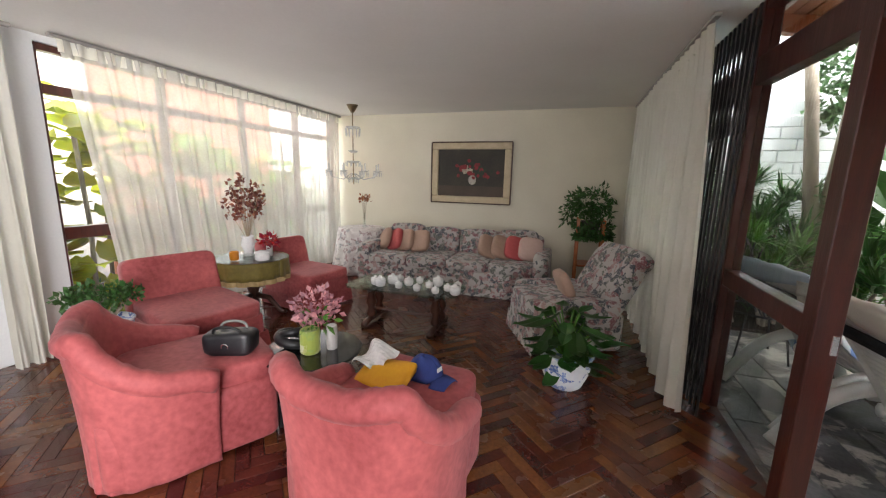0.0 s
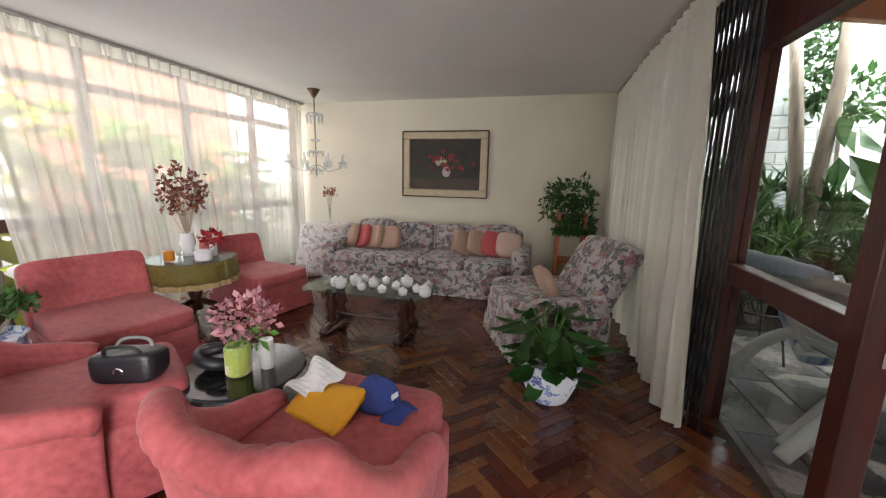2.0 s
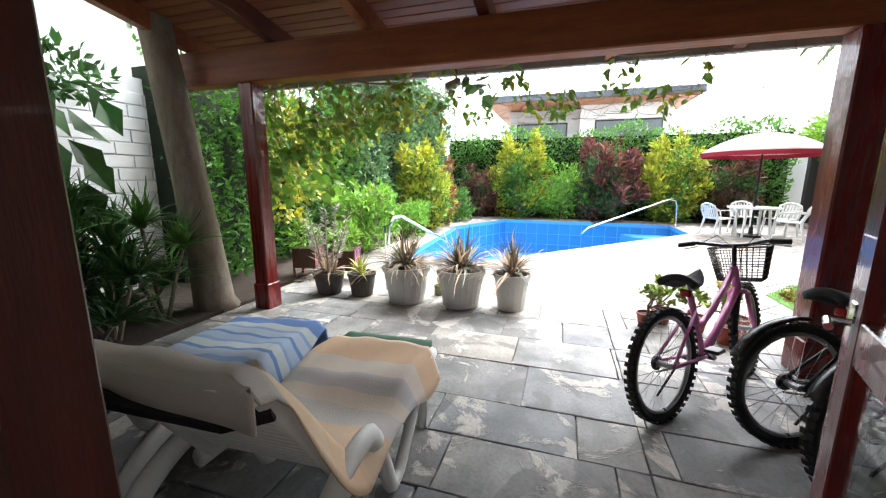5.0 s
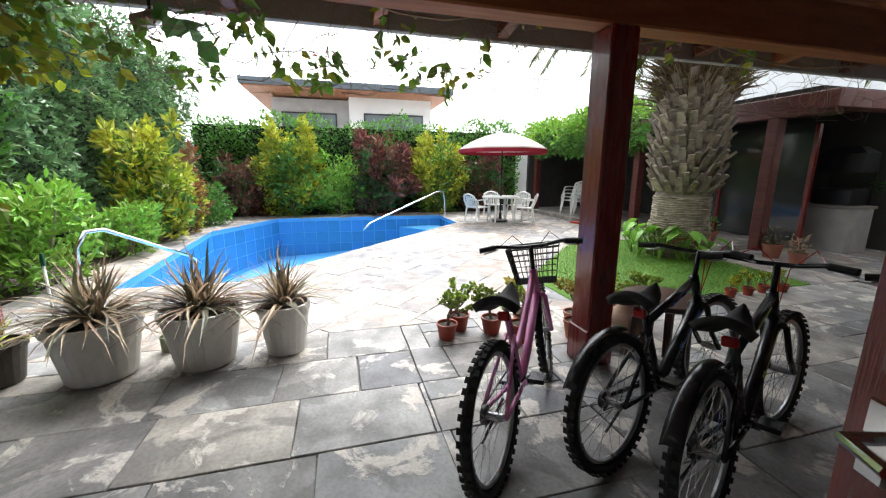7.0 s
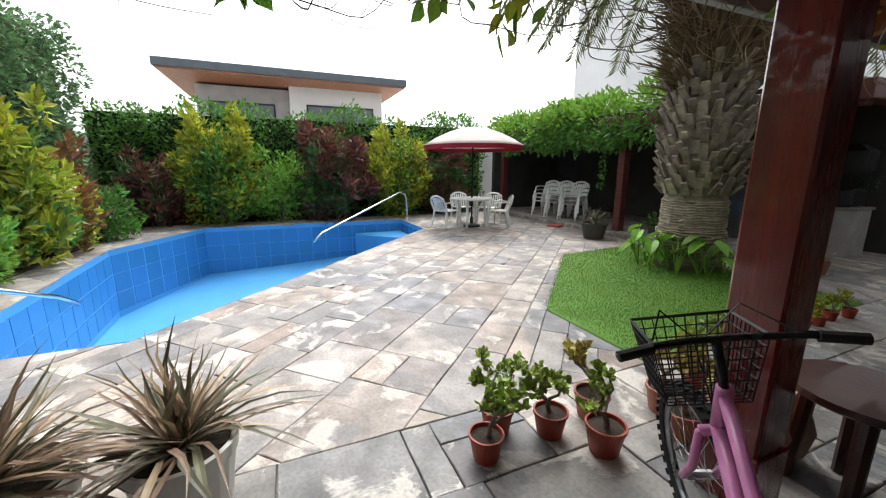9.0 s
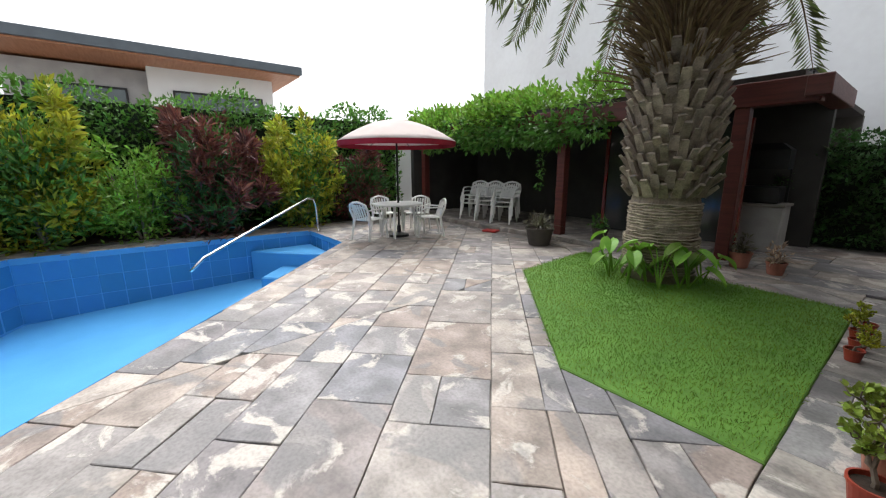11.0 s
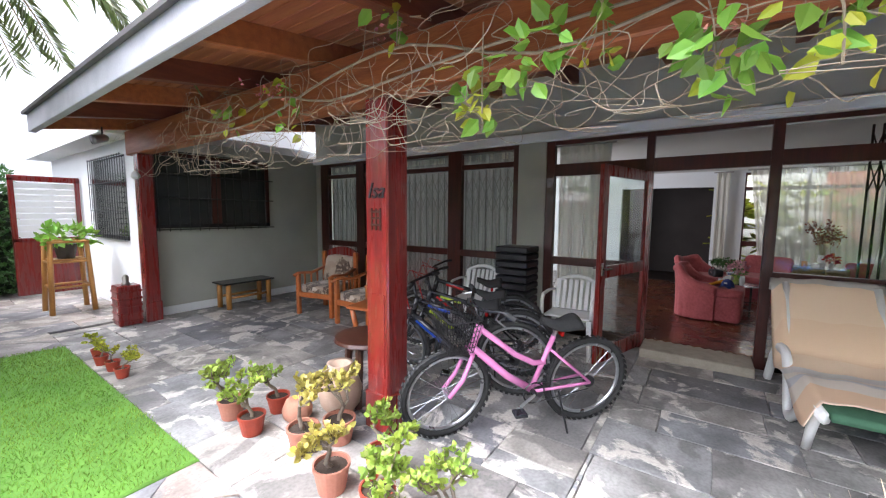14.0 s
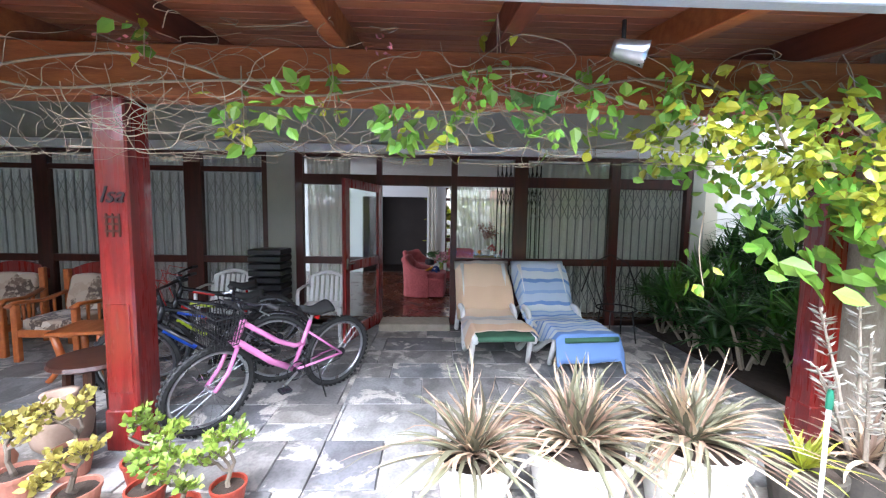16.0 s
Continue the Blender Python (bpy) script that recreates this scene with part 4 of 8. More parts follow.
for k in range(9):
    a = 0.5 + k * 0.33
    t = thing("elephant_ear", "light green elephant-ear plant at the palm foot", "plant", pose(6.85 + 0.55 * math.cos(a), -6.22 + 0.6 * math.sin(a) + 0.9 * (k % 2) * 0.15, 0.012), "elephant ears")
    s, f = Build(), Build()
    for q in range(4):
        an = random.uniform(0, 6.28)
        l = random.uniform(0.25, 0.55)
        tip = (0.2 * math.cos(an), 0.2 * math.sin(an) , l)
        s.tube([(0, 0, 0), (tip[0] * 0.5, tip[1] * 0.5, l * 0.65), tip], [0.012, 0.01, 0.007], 5)

        def ear(u, v, tip=tip, an=an):
            w = math.sin(math.pi * min(1, 0.12 + u * 0.88)) ** 0.7 * 0.085
            x = 0.23 * u - 0.04
            y = (v - 0.5) * 2 * w
            z = -0.17 * u * u + 0.04 * abs(v - 0.5) * 2
            return (tip[0] + x * math.cos(an) - y * math.sin(an), tip[1] + x * math.sin(an) + y * math.cos(an), tip[2] + z)
        f.sheet(ear, 6, 4)
    part("stem", s, L_LIGHT, t)
    part("leaf", f, L_LIGHT, t)

# grass blades
b = Build()
rngs = np.random.RandomState(2)
P = rngs.uniform((4.95, -6.8), (8.35, -3.05), (60000, 2))
inside = np.ones(len(P), bool)
for i, a in enumerate(LAWN_EDGE):
    c = LAWN_EDGE[(i + 1) % len(LAWN_EDGE)]
    k = math.hypot(c[0] - a[0], c[1] - a[1])
    inside &= ((c[0] - a[0]) * (P[:, 1] - a[1]) - (c[1] - a[1]) * (P[:, 0] - a[0])) / k > 0.07 * rngs.rand(len(P)) ** 2 - 0.035
P = P[inside]
b.leaves(np.column_stack([P, np.full(len(P), 0.008)]), rngs.normal(size=(len(P), 3)) * 0.5 + np.array([0, 0, 0.9]), 0.027 * rngs.uniform(0.5, 1.4, len(P)), 0.16, 0.1, 0.3)
tagged(part("grass", b, GRASSBLADE), "short mown green grass round the palm", "grass", "", "stuff")

# ---- vines on the beam and over the pergola ----
def smooth_path(pts, k):
    """A Catmull-Rom line through pts, k steps between two."""
    P = [Vector(p) for p in pts]
    out = []
    for i in range(len(P) - 1):
        a, b_, c, d = P[max(i - 1, 0)], P[i], P[i + 1], P[min(i + 2, len(P) - 1)]
        for q in range(k):
            u = q / k
            out.append(0.5 * ((2 * b_) + (c - a) * u + (2 * a - 5 * b_ + 4 * c - d) * u * u + (3 * b_ - a - 3 * c + d) * u ** 3))
    out.append(P[-1])
    return out


t = thing("flowering_vine", "tangled pale vine stems with light leaves hanging from the porch beam", "vine")
s = Build()
rv = random.Random(11)
for k in range(210):
    y = rv.uniform(-5.2, 2.3)
    x = 4.08 + rv.uniform(-0.02, 0.4)
    z = rv.uniform(1.98, 2.34) if k % 4 else rv.uniform(2.3, 2.6)
    a = rv.uniform(-3.1, 3.1)
    pts = []
    for q in range(rv.randint(6, 12)):
        pts.append((x, y, z))
        a += rv.uniform(-1.35, 1.35)
        y += 0.14 * math.cos(a) * (1 if k % 2 else -1)
        z = min(max(z + 0.10 * math.sin(a) - 0.02, 1.93), 2.62)
        x = min(max(x + rv.uniform(-0.07, 0.07), 4.06), 4.6)
    sp = smooth_path(pts, 3)
    w = rv.uniform(0.0014, 0.0034)
    s.tube(sp, [w * (1 - 0.5 * q / len(sp)) for q in range(len(sp))], 4, False)
for k in range(2):
    s.tube(smooth_path([(4.09 + rv.uniform(0, 0.1), -5 + q * 0.75, 2.42 + rv.uniform(-0.14, 0.14)) for q in range(11)], 3), 0.009, 5)
sprigs = ((-3.9, 2.3, 9), (-3.1, 2.4, 11), (-2.95, 2.2, 6), (-1.93, 2.53, 8), (-1.56, 2.2, 9), (-1.36, 2.05, 18), (-0.95, 2.36, 12), (-0.9, 2.22, 7), (-0.55, 2.08, 10), (-0.28, 2.06, 16), (-0.12, 2.26, 12),
          (0.02, 2.62, 7), (0.59, 2.08, 9), (0.6, 2.44, 8), (1.06, 2.06, 22), (1.0, 2.3, 8), (1.33, 2.06, 18), (1.29, 1.3, 6), (1.7, 2.46, 12), (1.55, 2.2, 16), (2.0, 2.3, 18))
P, D = [], []
for y, z, n in sprigs:
    cx = 4.2 + rv.uniform(-0.05, 0.25)
    s.tube(smooth_path([(cx - 0.05, y + rv.uniform(-0.2, 0.2), min(2.55, z + 0.35)), (cx, y, z + 0.12), (cx + 0.03, y + 0.02, z - 0.1)], 4), 0.0035, 4, False)
    for q in range(n):
        P.append((cx + rv.gauss(0, 0.045), y + rv.gauss(0, 0.055), z + rv.uniform(-0.13, 0.13)))
        D.append((rv.uniform(0.0, 0.9), rv.gauss(0, 0.7), rv.uniform(-1.2, -0.1)))
part("stem", s, VINESTEM, t)
f = Build().leaves(np.array(P[::2]), np.array(D[::2]), np.random.uniform(0.06, 0.105, len(P[::2])), 0.62, 0.2, rich=True)
part("leaf", f, leaf_mat("lime_vine_leaf", (0.52, 0.50, 0.04), (0.34, 0.42, 0.04)), t, "yellow-green leaves")
f = Build().leaves(np.array(P[1::2]), np.array(D[1::2]), np.random.uniform(0.07, 0.12, len(P[1::2])), 0.62, 0.2, rich=True)
part("leaf", f, L_LIGHT, t, "fresh green leaves")
P, D = [], []
for q in range(11):
    P.append((4.32 + rv.gauss(0, 0.05), 0.25 + rv.gauss(0, 0.06), 2.24 + rv.gauss(0, 0.05)))
    D.append((rv.uniform(0.3, 0.9), rv.gauss(0, 0.8), rv.uniform(-0.5, 0.3)))
part("leaf", Build().leaves(np.array(P), np.array(D), np.random.uniform(0.13, 0.19, 11), 0.66, 0.25, rich=True), leaf_mat("broad_soft_leaf", (0.16, 0.33, 0.09), (0.10, 0.24, 0.06)), t, "broad soft green leaves")
f = Build()
pk = np.array([(4.32 + rv.uniform(-0.12, 0.2), yy + rv.gauss(0, 0.045), zz + rv.gauss(0, 0.025)) for yy, zz in ((-3.2, 2.42), (-3.0, 2.4), (-2.0, 2.52), (-0.55, 2.12), (-0.12, 2.3), (0.02, 2.32), (-0.65, 2.5), (0.25, 2.34), (0.36, 2.2), (0.62, 2.2), (1.12, 2.2), (1.35, 2.22), (1.9, 2.1)) for _ in range(12)])
f.leaves(pk, np.random.normal(size=(len(pk), 3)), 0.032, 0.6)
part("flower", f, leaf_mat("pink_blossom", (0.55, 0.12, 0.25), (0.6, 0.25, 0.2)), t, "small pink blossoms")
# leafy end of the vine that hides the corner post
f = Build()
for y, z, n, sz in ((1.25, 1.95, 26, 0.09), (1.55, 1.85, 34, 0.10), (1.9, 1.75, 40, 0.11), (1.75, 2.1, 26, 0.10), (2.2, 1.9, 44, 0.11), (2.3, 1.6, 40, 0.13), (2.0, 1.42, 26, 0.16), (2.45, 1.35, 30, 0.15), (2.5, 2.1, 36, 0.11), (2.6, 1.75, 34, 0.12), (1.45, 1.6, 12, 0.09)):
    pp = np.array([(4.28 + rv.gauss(0, 0.1), y + rv.gauss(0, 0.13), z + rv.gauss(0, 0.11)) for _ in range(n)])
    f.leaves(pp, np.array([(rv.uniform(0.1, 0.9), rv.gauss(0, 0.6), rv.uniform(-1.0, 0.1)) for _ in range(n)]), sz * np.random.uniform(0.7, 1.2, n), 0.66, 0.2, rich=True)
part("leaf", f, L_LIGHT, t, "large fresh green leaves at the vine's end")


t = thing("grape_vine", "leafy yellow-green vine hanging beside the corner post", "vine")
f = Build()
rows_ = [(4.4, 2.0, 1.9), (4.5, 1.6, 2.0), (4.45, 1.1, 2.12), (4.4, 2.5, 1.7), (4.7, 2.8, 1.6), (5.0, 3.0, 1.9), (4.8, 2.9, 2.3), (5.4, 3.1, 2.1), (5.6, 3.1, 1.3), (4.9, 3.0, 1.0), (4.62, 2.25, 1.7), (4.75, 2.55, 1.35)]
for c in rows_:
    clump_leaves(f, c, (0.32, 0.28, 0.26), 150, 0.068, (0, -0.2, -0.5), 0.7, 0.3, rich=True)
part("leaf", f, L_YELLOW, t)
s = Build()
for c in rows_:
    s.tube([(4.1, c[1] - 0.2, 2.5), (c[0] - 0.1, c[1], c[2] + 0.2), c], 0.008, 5)
part("stem", s, VINESTEM, t)
f = Build()
for c in ((4.5, 0.6, 2.2), (4.55, 0.25, 2.08), (4.5, -0.1, 2.25), (4.5, -0.5, 2.1), (4.5, 1.0, 2.3), (4.5, 1.4, 2.2), (4.5, -1.1, 2.15)):
    clump_leaves(f, c, (0.12, 0.15, 0.14), 26, 0.075, (0, 0, -0.6), 0.7, 0.3, rich=True)
part("leaf", f, L_LIGHT, t)

t = thing("pergola_vine", "thick green vine spilling over the pergola roof edge", "vine")
f = Build()
for k in range(30):
    x = random.uniform(8.8, 15.0)
    y = random.uniform(-8.8, -7.4)
    clump_leaves(f, (x, y, 2.75 + 0.1 * random.random() - 0.25 * (y > -7.65)), (0.7, 0.6, 0.4), 330, 0.14, (0, 0.3, 0.3), 0.5)
part("leaf", f, L_LIGHT, t)
f = Build()
for k in range(26):
    x = random.uniform(8.6, 14.6)
    clump_leaves(f, (x, -7.42, 2.35 + random.uniform(-0.2, 0.1)), (0.4, 0.25, 0.3), 130, 0.13, (0, 0.5, -0.4), 0.5)
for x, n in ((9.9, 10), (10.8, 4)):
    for q in range(n):
        clump_leaves(f, (x, -7.45, 2.2 - q * 0.12), (0.06, 0.06, 0.09), 14, 0.07, (0, 0.2, -0.5))
part("leaf", f, L_MID, t)

# ---- umbrella, table, stacked chairs ----
um = thing("garden_umbrella", "open cream garden umbrella with a dark red valance", "umbrella", pose(11.9, -5.1, 0))
part("pole", Build().tube([(0, 0, 0.02), (0, 0, 2.42)], 0.022, 10), METALDARK, um)
part("base_weight", Build().lathe([(0.22, 0), (0.22, 0.05), (0.05, 0.09), (0.04, 0.25)], 16), METALDARK, um)


def canopy(u, v):
    a = 2 * math.pi * u
    k = 1 - 0.03 * abs(math.sin(a * 4))
    r = 1.28 * v * k
    return (r * math.cos(a), r * math.sin(a), 2.50 - 0.46 * v ** 1.8)


can = part("canopy", Build().sheet(canopy, 48, 10, 0.004), mat("cream_canvas", (0.74, 0.66, 0.62), (0.66, 0.56, 0.53), 3, 0.9, 0.1, translucent=0.3), um, smooth=True)


def valance(u, v):
    a = 2 * math.pi * u
    k = 1 - 0.03 * abs(math.sin(a * 4))
    r = 1.28 * k - 0.02 * v
    return (r * math.cos(a), r * math.sin(a), 2.04 - 0.10 * v)


part("valance", Build().sheet(valance, 48, 2, 0.004), mat("red_canvas", (0.42, 0.02, 0.045), (0.3, 0.015, 0.03), 3, 0.9, 0.1, translucent=0.2), can)
for k in range(8):
    a = 2 * math.pi * k / 8
    part("rib", Build().tube([(0.03 * math.cos(a), 0.03 * math.sin(a), 2.4), (1.24 * math.cos(a), 1.24 * math.sin(a), 2.02)], 0.008, 5), METALDARK, um)

tb = thing("garden_table", "round white plastic garden table under the umbrella", "table", pose(11.9, -5.1, 0))
part("tabletop", Build().lathe([(0.0, 0.70), (0.52, 0.70), (0.55, 0.715), (0.55, 0.735), (0.53, 0.745), (0.0, 0.745)], 28), WHITEPLASTIC, tb)
for k in range(4):
    a = math.pi / 4 + k * math.pi / 2
    part("leg", Build().tube([(0.4 * math.cos(a), 0.4 * math.sin(a), 0), (0.33 * math.cos(a), 0.33 * math.sin(a), 0.7)], [0.028, 0.035], 8), WHITEPLASTIC, tb)


def plastic_chair():
    c = thing("plastic_chair", "white moulded plastic armchair with slatted back", "chair", None, "white plastic chairs")
    part("seat", Build().sheet(lambda u, v: (-0.24 + 0.46 * u, -0.24 + 0.48 * v, 0.43 - 0.025 * math.sin(math.pi * u) * math.sin(math.pi * v) - 0.015 * (1 - u)), 8, 8, -0.018), WHITEPLASTIC, c, smooth=True)
    for k in range(7):
        y = -0.195 + 0.065 * k
        part("back_slat", Build().sheet(lambda u, v, y=y: (-0.24 - 0.12 * u - 0.02 * u * u + 0.04 * (y / 0.2) ** 2 * u, y - 0.02 + 0.04 * v, 0.42 + 0.34 * u), 4, 1, 0.012), WHITEPLASTIC, c)
    part("top_rail", Build().tube([(-0.33, -0.25, 0.62), (-0.36, -0.22, 0.75), (-0.385, -0.1, 0.80), (-0.39, 0, 0.815), (-0.385, 0.1, 0.80), (-0.36, 0.22, 0.75), (-0.33, 0.25, 0.62)], 0.025, 8), WHITEPLASTIC, c, smooth=True)
    for s_ in (-1, 1):
        part("armrest", Build().tube([(-0.34, 0.25 * s_, 0.64), (-0.15, 0.275 * s_, 0.655), (0.1, 0.28 * s_, 0.65), (0.19, 0.27 * s_, 0.6), (0.22, 0.26 * s_, 0.45)], 0.022, 8, squash=0.7), WHITEPLASTIC, c, smooth=True)
        part("leg", Build().tube([(0.26, 0.26 * s_, 0), (0.21, 0.24 * s_, 0.43)], [0.02, 0.03], 8), WHITEPLASTIC, c)
        part("leg", Build().tube([(-0.32, 0.25 * s_, 0), (-0.24, 0.23 * s_, 0.43), (-0.33, 0.25 * s_, 0.64)], [0.02, 0.03, 0.025], 8), WHITEPLASTIC, c)
    return c


ch = plastic_chair()
ch.matrix_world = pose(12.0, -4.45, 0, 0, 0, -70)
for x, y, a in ((12.75, -5.25, 175), (11.55, -5.65, 65), (12.3, -5.85, 130)):
    copy_thing(ch, pose(x, y, 0, 0, 0, a))
for k, x in enumerate((11.4, 12.0, 12.6)):
    for q in range(3):
        copy_thing(ch, pose(x - 0.025 * q, -7.95 - 0.02 * q, 0.1 + 0.11 * q, 0, 0, 112))
copy_thing(ch, pose(1.62, -1.75, 0, 0, 0, 5))
copy_thing(ch, pose(1.55, -3.05, 0, 0, 0, 10))

# pool rails
for pts in ([(13.7, -3.9, 0), (13.7, -3.88, 0.62), (13.62, -3.8, 0.8), (13.45, -3.6, 0.82), (11.6, -1.3, 0.1), (11.45, -1.1, -0.05)], [(6.75, 2.35, 0), (6.75, 2.33, 0.55), (6.85, 2.28, 0.72), (7.05, 2.2, 0.72), (8.3, 1.75, 0.1), (8.5, 1.68, -0.05)]):
    r_ = thing("pool_rail", "polished steel pool handrail", "handrail", None, "pool handrails")
    part("bar", Build().tube(pts, 0.025, 10), CHROME, r_, smooth=True)
    part("flange", Build().lathe([(0.05, 0), (0.05, 0.015), (0.03, 0.02)], 12, (pts[0][0], pts[0][1], 0)), CHROME, r_)


# ---- pots ----
WHITEPOT = mat("white_glazed_pot", (0.72, 0.71, 0.67), (0.60, 0.58, 0.53), 4, 0.5, 0.1, fine=30)
TERRA = mat("terracotta_plastic", (0.36, 0.05, 0.025), (0.26, 0.04, 0.02), 6, 0.5, 0.1)
TERRA_OLD = mat("dusty_terracotta", (0.42, 0.18, 0.12), (0.33, 0.13, 0.09), 6, 0.8, 0.2)
DARKPOT = mat("dark_clay_pot", (0.07, 0.06, 0.045), (0.04, 0.035, 0.03), 6, 0.7, 0.2)


def pot_parts(t, r, h, material, taper=0.75):
    part("pot", Build().lathe([(r * taper * 0.95, 0), (r * taper, 0.01), (r * 0.97, h * 0.86), (r * 1.03, h * 0.87), (r * 1.04, h), (r * 0.93, h), (r * 0.92, h - 0.03), (0.0, h - 0.03)], 22), material, t, smooth=False)
    part("soil", Build().lathe([(r * 0.9, h - 0.035), (r * 0.88, h - 0.022), (0.01, h - 0.018)], 14), SOIL, t)


for x, y, r, h, n, l, mt, lm, lab in (
        (4.62, 1.09, 0.27, 0.42, 80, 0.70, WHITEPOT, L_ALOE, "wide white pot of grey-green aloe"),
        (4.66, 0.45, 0.265, 0.42, 80, 0.70, WHITEPOT, L_ALOE, "white pot of reddish arching aloe"),
        (4.71, -0.11, 0.195, 0.40, 50, 0.66, WHITEPOT, L_ALOE, "small white pot of spiky aloe"),
        (4.66, 1.70, 0.17, 0.28, 30, 0.42, DARKPOT, L_YELLOW, "dark clay pot with a yellowish aloe"),
        (4.60, 2.12, 0.19, 0.28, 26, 0.5, DARKPOT, L_DRY, "dark clay pot with dry grey stalks")):
    t = thing("aloe_pot", lab, "potted plant", pose(x, y, 0.002), "aloe pots")
    pot_parts(t, r, h, mt)
    f = strap_plant(Build(), (0, 0, h - 0.03), n, l, 0.031, spread=1.05, droop=0.56, up=0.72)
    part("foliage", f, lm, t)
    if lm is L_DRY:
        lf = Build()
        P, D = [], []
        for k in range(7):
            st = Build()
            a = k * 0.9
            hh = random.uniform(0.5, 0.85)
            lean = Vector((0.16 * math.cos(a), 0.22 * math.sin(a), 0))
            p0 = Vector((0.07 * math.cos(a), 0.07 * math.sin(a), h - 0.03))
            st.tube([p0, p0 + lean * 0.4 + Vector((0, 0, hh * 0.5)), p0 + lean + Vector((0, 0, hh))], [0.012, 0.010, 0.006], 6)
            part("stalk", st, BARK, t)
            for q in range(60):
                u = random.uniform(0.2, 1.0)
                b_ = random.uniform(0, 6.28)
                P.append(tuple(p0 + lean * u + Vector((0, 0, hh * u))))
                D.append((math.cos(b_), math.sin(b_), 0.5))
        lf.leaves(np.array(P), np.array(D), 0.075, 0.22, 0.2, 0.2)
        part("stalk_leaf", lf, leaf_mat("grey_stalk_leaf", (0.42, 0.40, 0.34), (0.30, 0.28, 0.23)), t, "short grey leaves along the stalks")
    if mt is WHITEPOT:
        f = strap_plant(Build(), (0, 0, h - 0.03), int(n * 1.2), l * 1.08, 0.025, spread=1.15, droop=0.6, up=0.7)
        part("dry_leaf", f, L_DRY, t, "dry tan outer leaves")


t = thing("tin_pot", "small green tin pot with a red and yellow bromeliad", "potted plant", pose(4.92, 0.80, 0.002))
part("tin", Build().lathe([(0.045, 0), (0.05, 0.005), (0.052, 0.11), (0.055, 0.115), (0.055, 0.125), (0.048, 0.125), (0.046, 0.105), (0.0, 0.105)], 18), mat("green_tin", (0.07, 0.11, 0.05), (0.16, 0.15, 0.08), 10, 0.45, 0.1), t)
part("leaf", strap_plant(Build(), (0, 0, 0.10), 9, 0.15, 0.022, spread=0.6, droop=0.2, up=0.95), L_YELLOW, t)
part("flower", strap_plant(Build(), (0.005, 0, 0.10), 4, 0.17, 0.02, spread=0.35, droop=0.1, up=1.0), mat("crimson_bract", (0.38, 0.02, 0.05), (0.26, 0.015, 0.04), 8, 0.5), t, "crimson upright bracts")
t = thing("garden_stake", "slim white plastic stake with a green cap", "stake", pose(4.93, 1.50, 0.0))
part("tube", Build().tube([(0, 0, 0), (0, 0, 0.74)], 0.009, 10), WHITEPLASTIC, t, smooth=True)
part("cap", Build().tube([(0, 0, 0.74), (0, 0, 0.80), (0, 0, 0.83)], [0.014, 0.014, 0.009], 10), mat("green_plastic", (0.02, 0.14, 0.08), None, 8, 0.4), t)


def jade(x, y, s, lm, mt, lab):
    """A jade plant: forked fleshy stems with rounded leaves."""
    t = thing("jade_plant", lab, "potted plant", pose(x, y, 0.002, 0, 0, random.uniform(0, 360)), "jade plants")
    r, h = 0.085 * s, 0.135 * s
    pot_parts(t, r, h, mt)
    st, lf = Build(), Build()
    tips = []

    def grow(p, d, l, w, lev):
        q = p + d * l
        st.tube([p, (p + q) / 2 + Vector((random.uniform(-1, 1), random.uniform(-1, 1), random.uniform(-1, 0))) * 0.016 * s, q], [w, w * 0.85, w * 0.7], 6)
        if lev < 2:
            tips.append((q, d, 12 if lev == 0 else 5))
        if lev == 0:
            return
        for k in range(random.choice((2, 3, 3))):
            nd = (d * 0.8 + Vector((random.uniform(-1, 1), random.uniform(-1, 1), random.uniform(-0.25, 0.6)))).normalized()
            nd.z = max(nd.z, -0.05)
            grow(q, nd, l * random.uniform(0.75, 1.1), w * 0.66, lev - 1)
    grow(Vector((0, 0, h - 0.03)), Vector((random.uniform(-0.4, 0.4), random.uniform(-0.4, 0.4), 1)).normalized(), 0.085 * s, 0.015 * s, 3)
    P, D = [], []
    for q, d, n in tips:
        for k in range(n):
            P.append(tuple(q - d * random.uniform(0, 0.05) * s + Vector((random.uniform(-1, 1), random.uniform(-1, 1), random.uniform(-1, 1))) * 0.012))
            D.append(tuple(d * 0.5 + Vector((random.uniform(-1, 1), random.uniform(-1, 1), random.uniform(-0.4, 0.9)))))
    lf.leaves(np.array(P), np.array(D), 0.038 * s * np.random.uniform(0.7, 1.15, len(P)), 0.72, 0.15, 0.1, rich=True)
    part("stem", st, JADESTEM, t)
    part("foliage", lf, lm, t)
    return t


JADESTEM = mat("grey_jade_stem", (0.20, 0.16, 0.12), (0.12, 0.095, 0.07), 9, 0.85, 0.3)
L_JADE = leaf_mat("jade_leaf", (0.30, 0.38, 0.05), (0.16, 0.26, 0.04), tr=0.15)
L_JADEY = leaf_mat("yellow_jade_leaf", (0.50, 0.42, 0.10), (0.34, 0.30, 0.07), tr=0.15)
JP = [(4.58, -1.42, 1.05, L_JADE, TERRA), (4.74, -1.58, 1.1, L_JADE, TERRA), (4.60, -1.84, 1.1, L_JADE, TERRA), (4.63, -2.17, 1.2, L_JADEY, TERRA_OLD), (4.30, -2.5, 1.25, L_JADEY, TERRA_OLD), (4.50, -2.62, 1.2, L_JADEY, TERRA_OLD),
      (4.60, -3.07, 1.05, L_JADE, TERRA), (4.32, -3.2, 1.0, L_JADE, TERRA), (4.58, -3.4, 1.1, L_JADE, TERRA_OLD), (4.38, -2.02, 1.2, L_JADE, TERRA)]
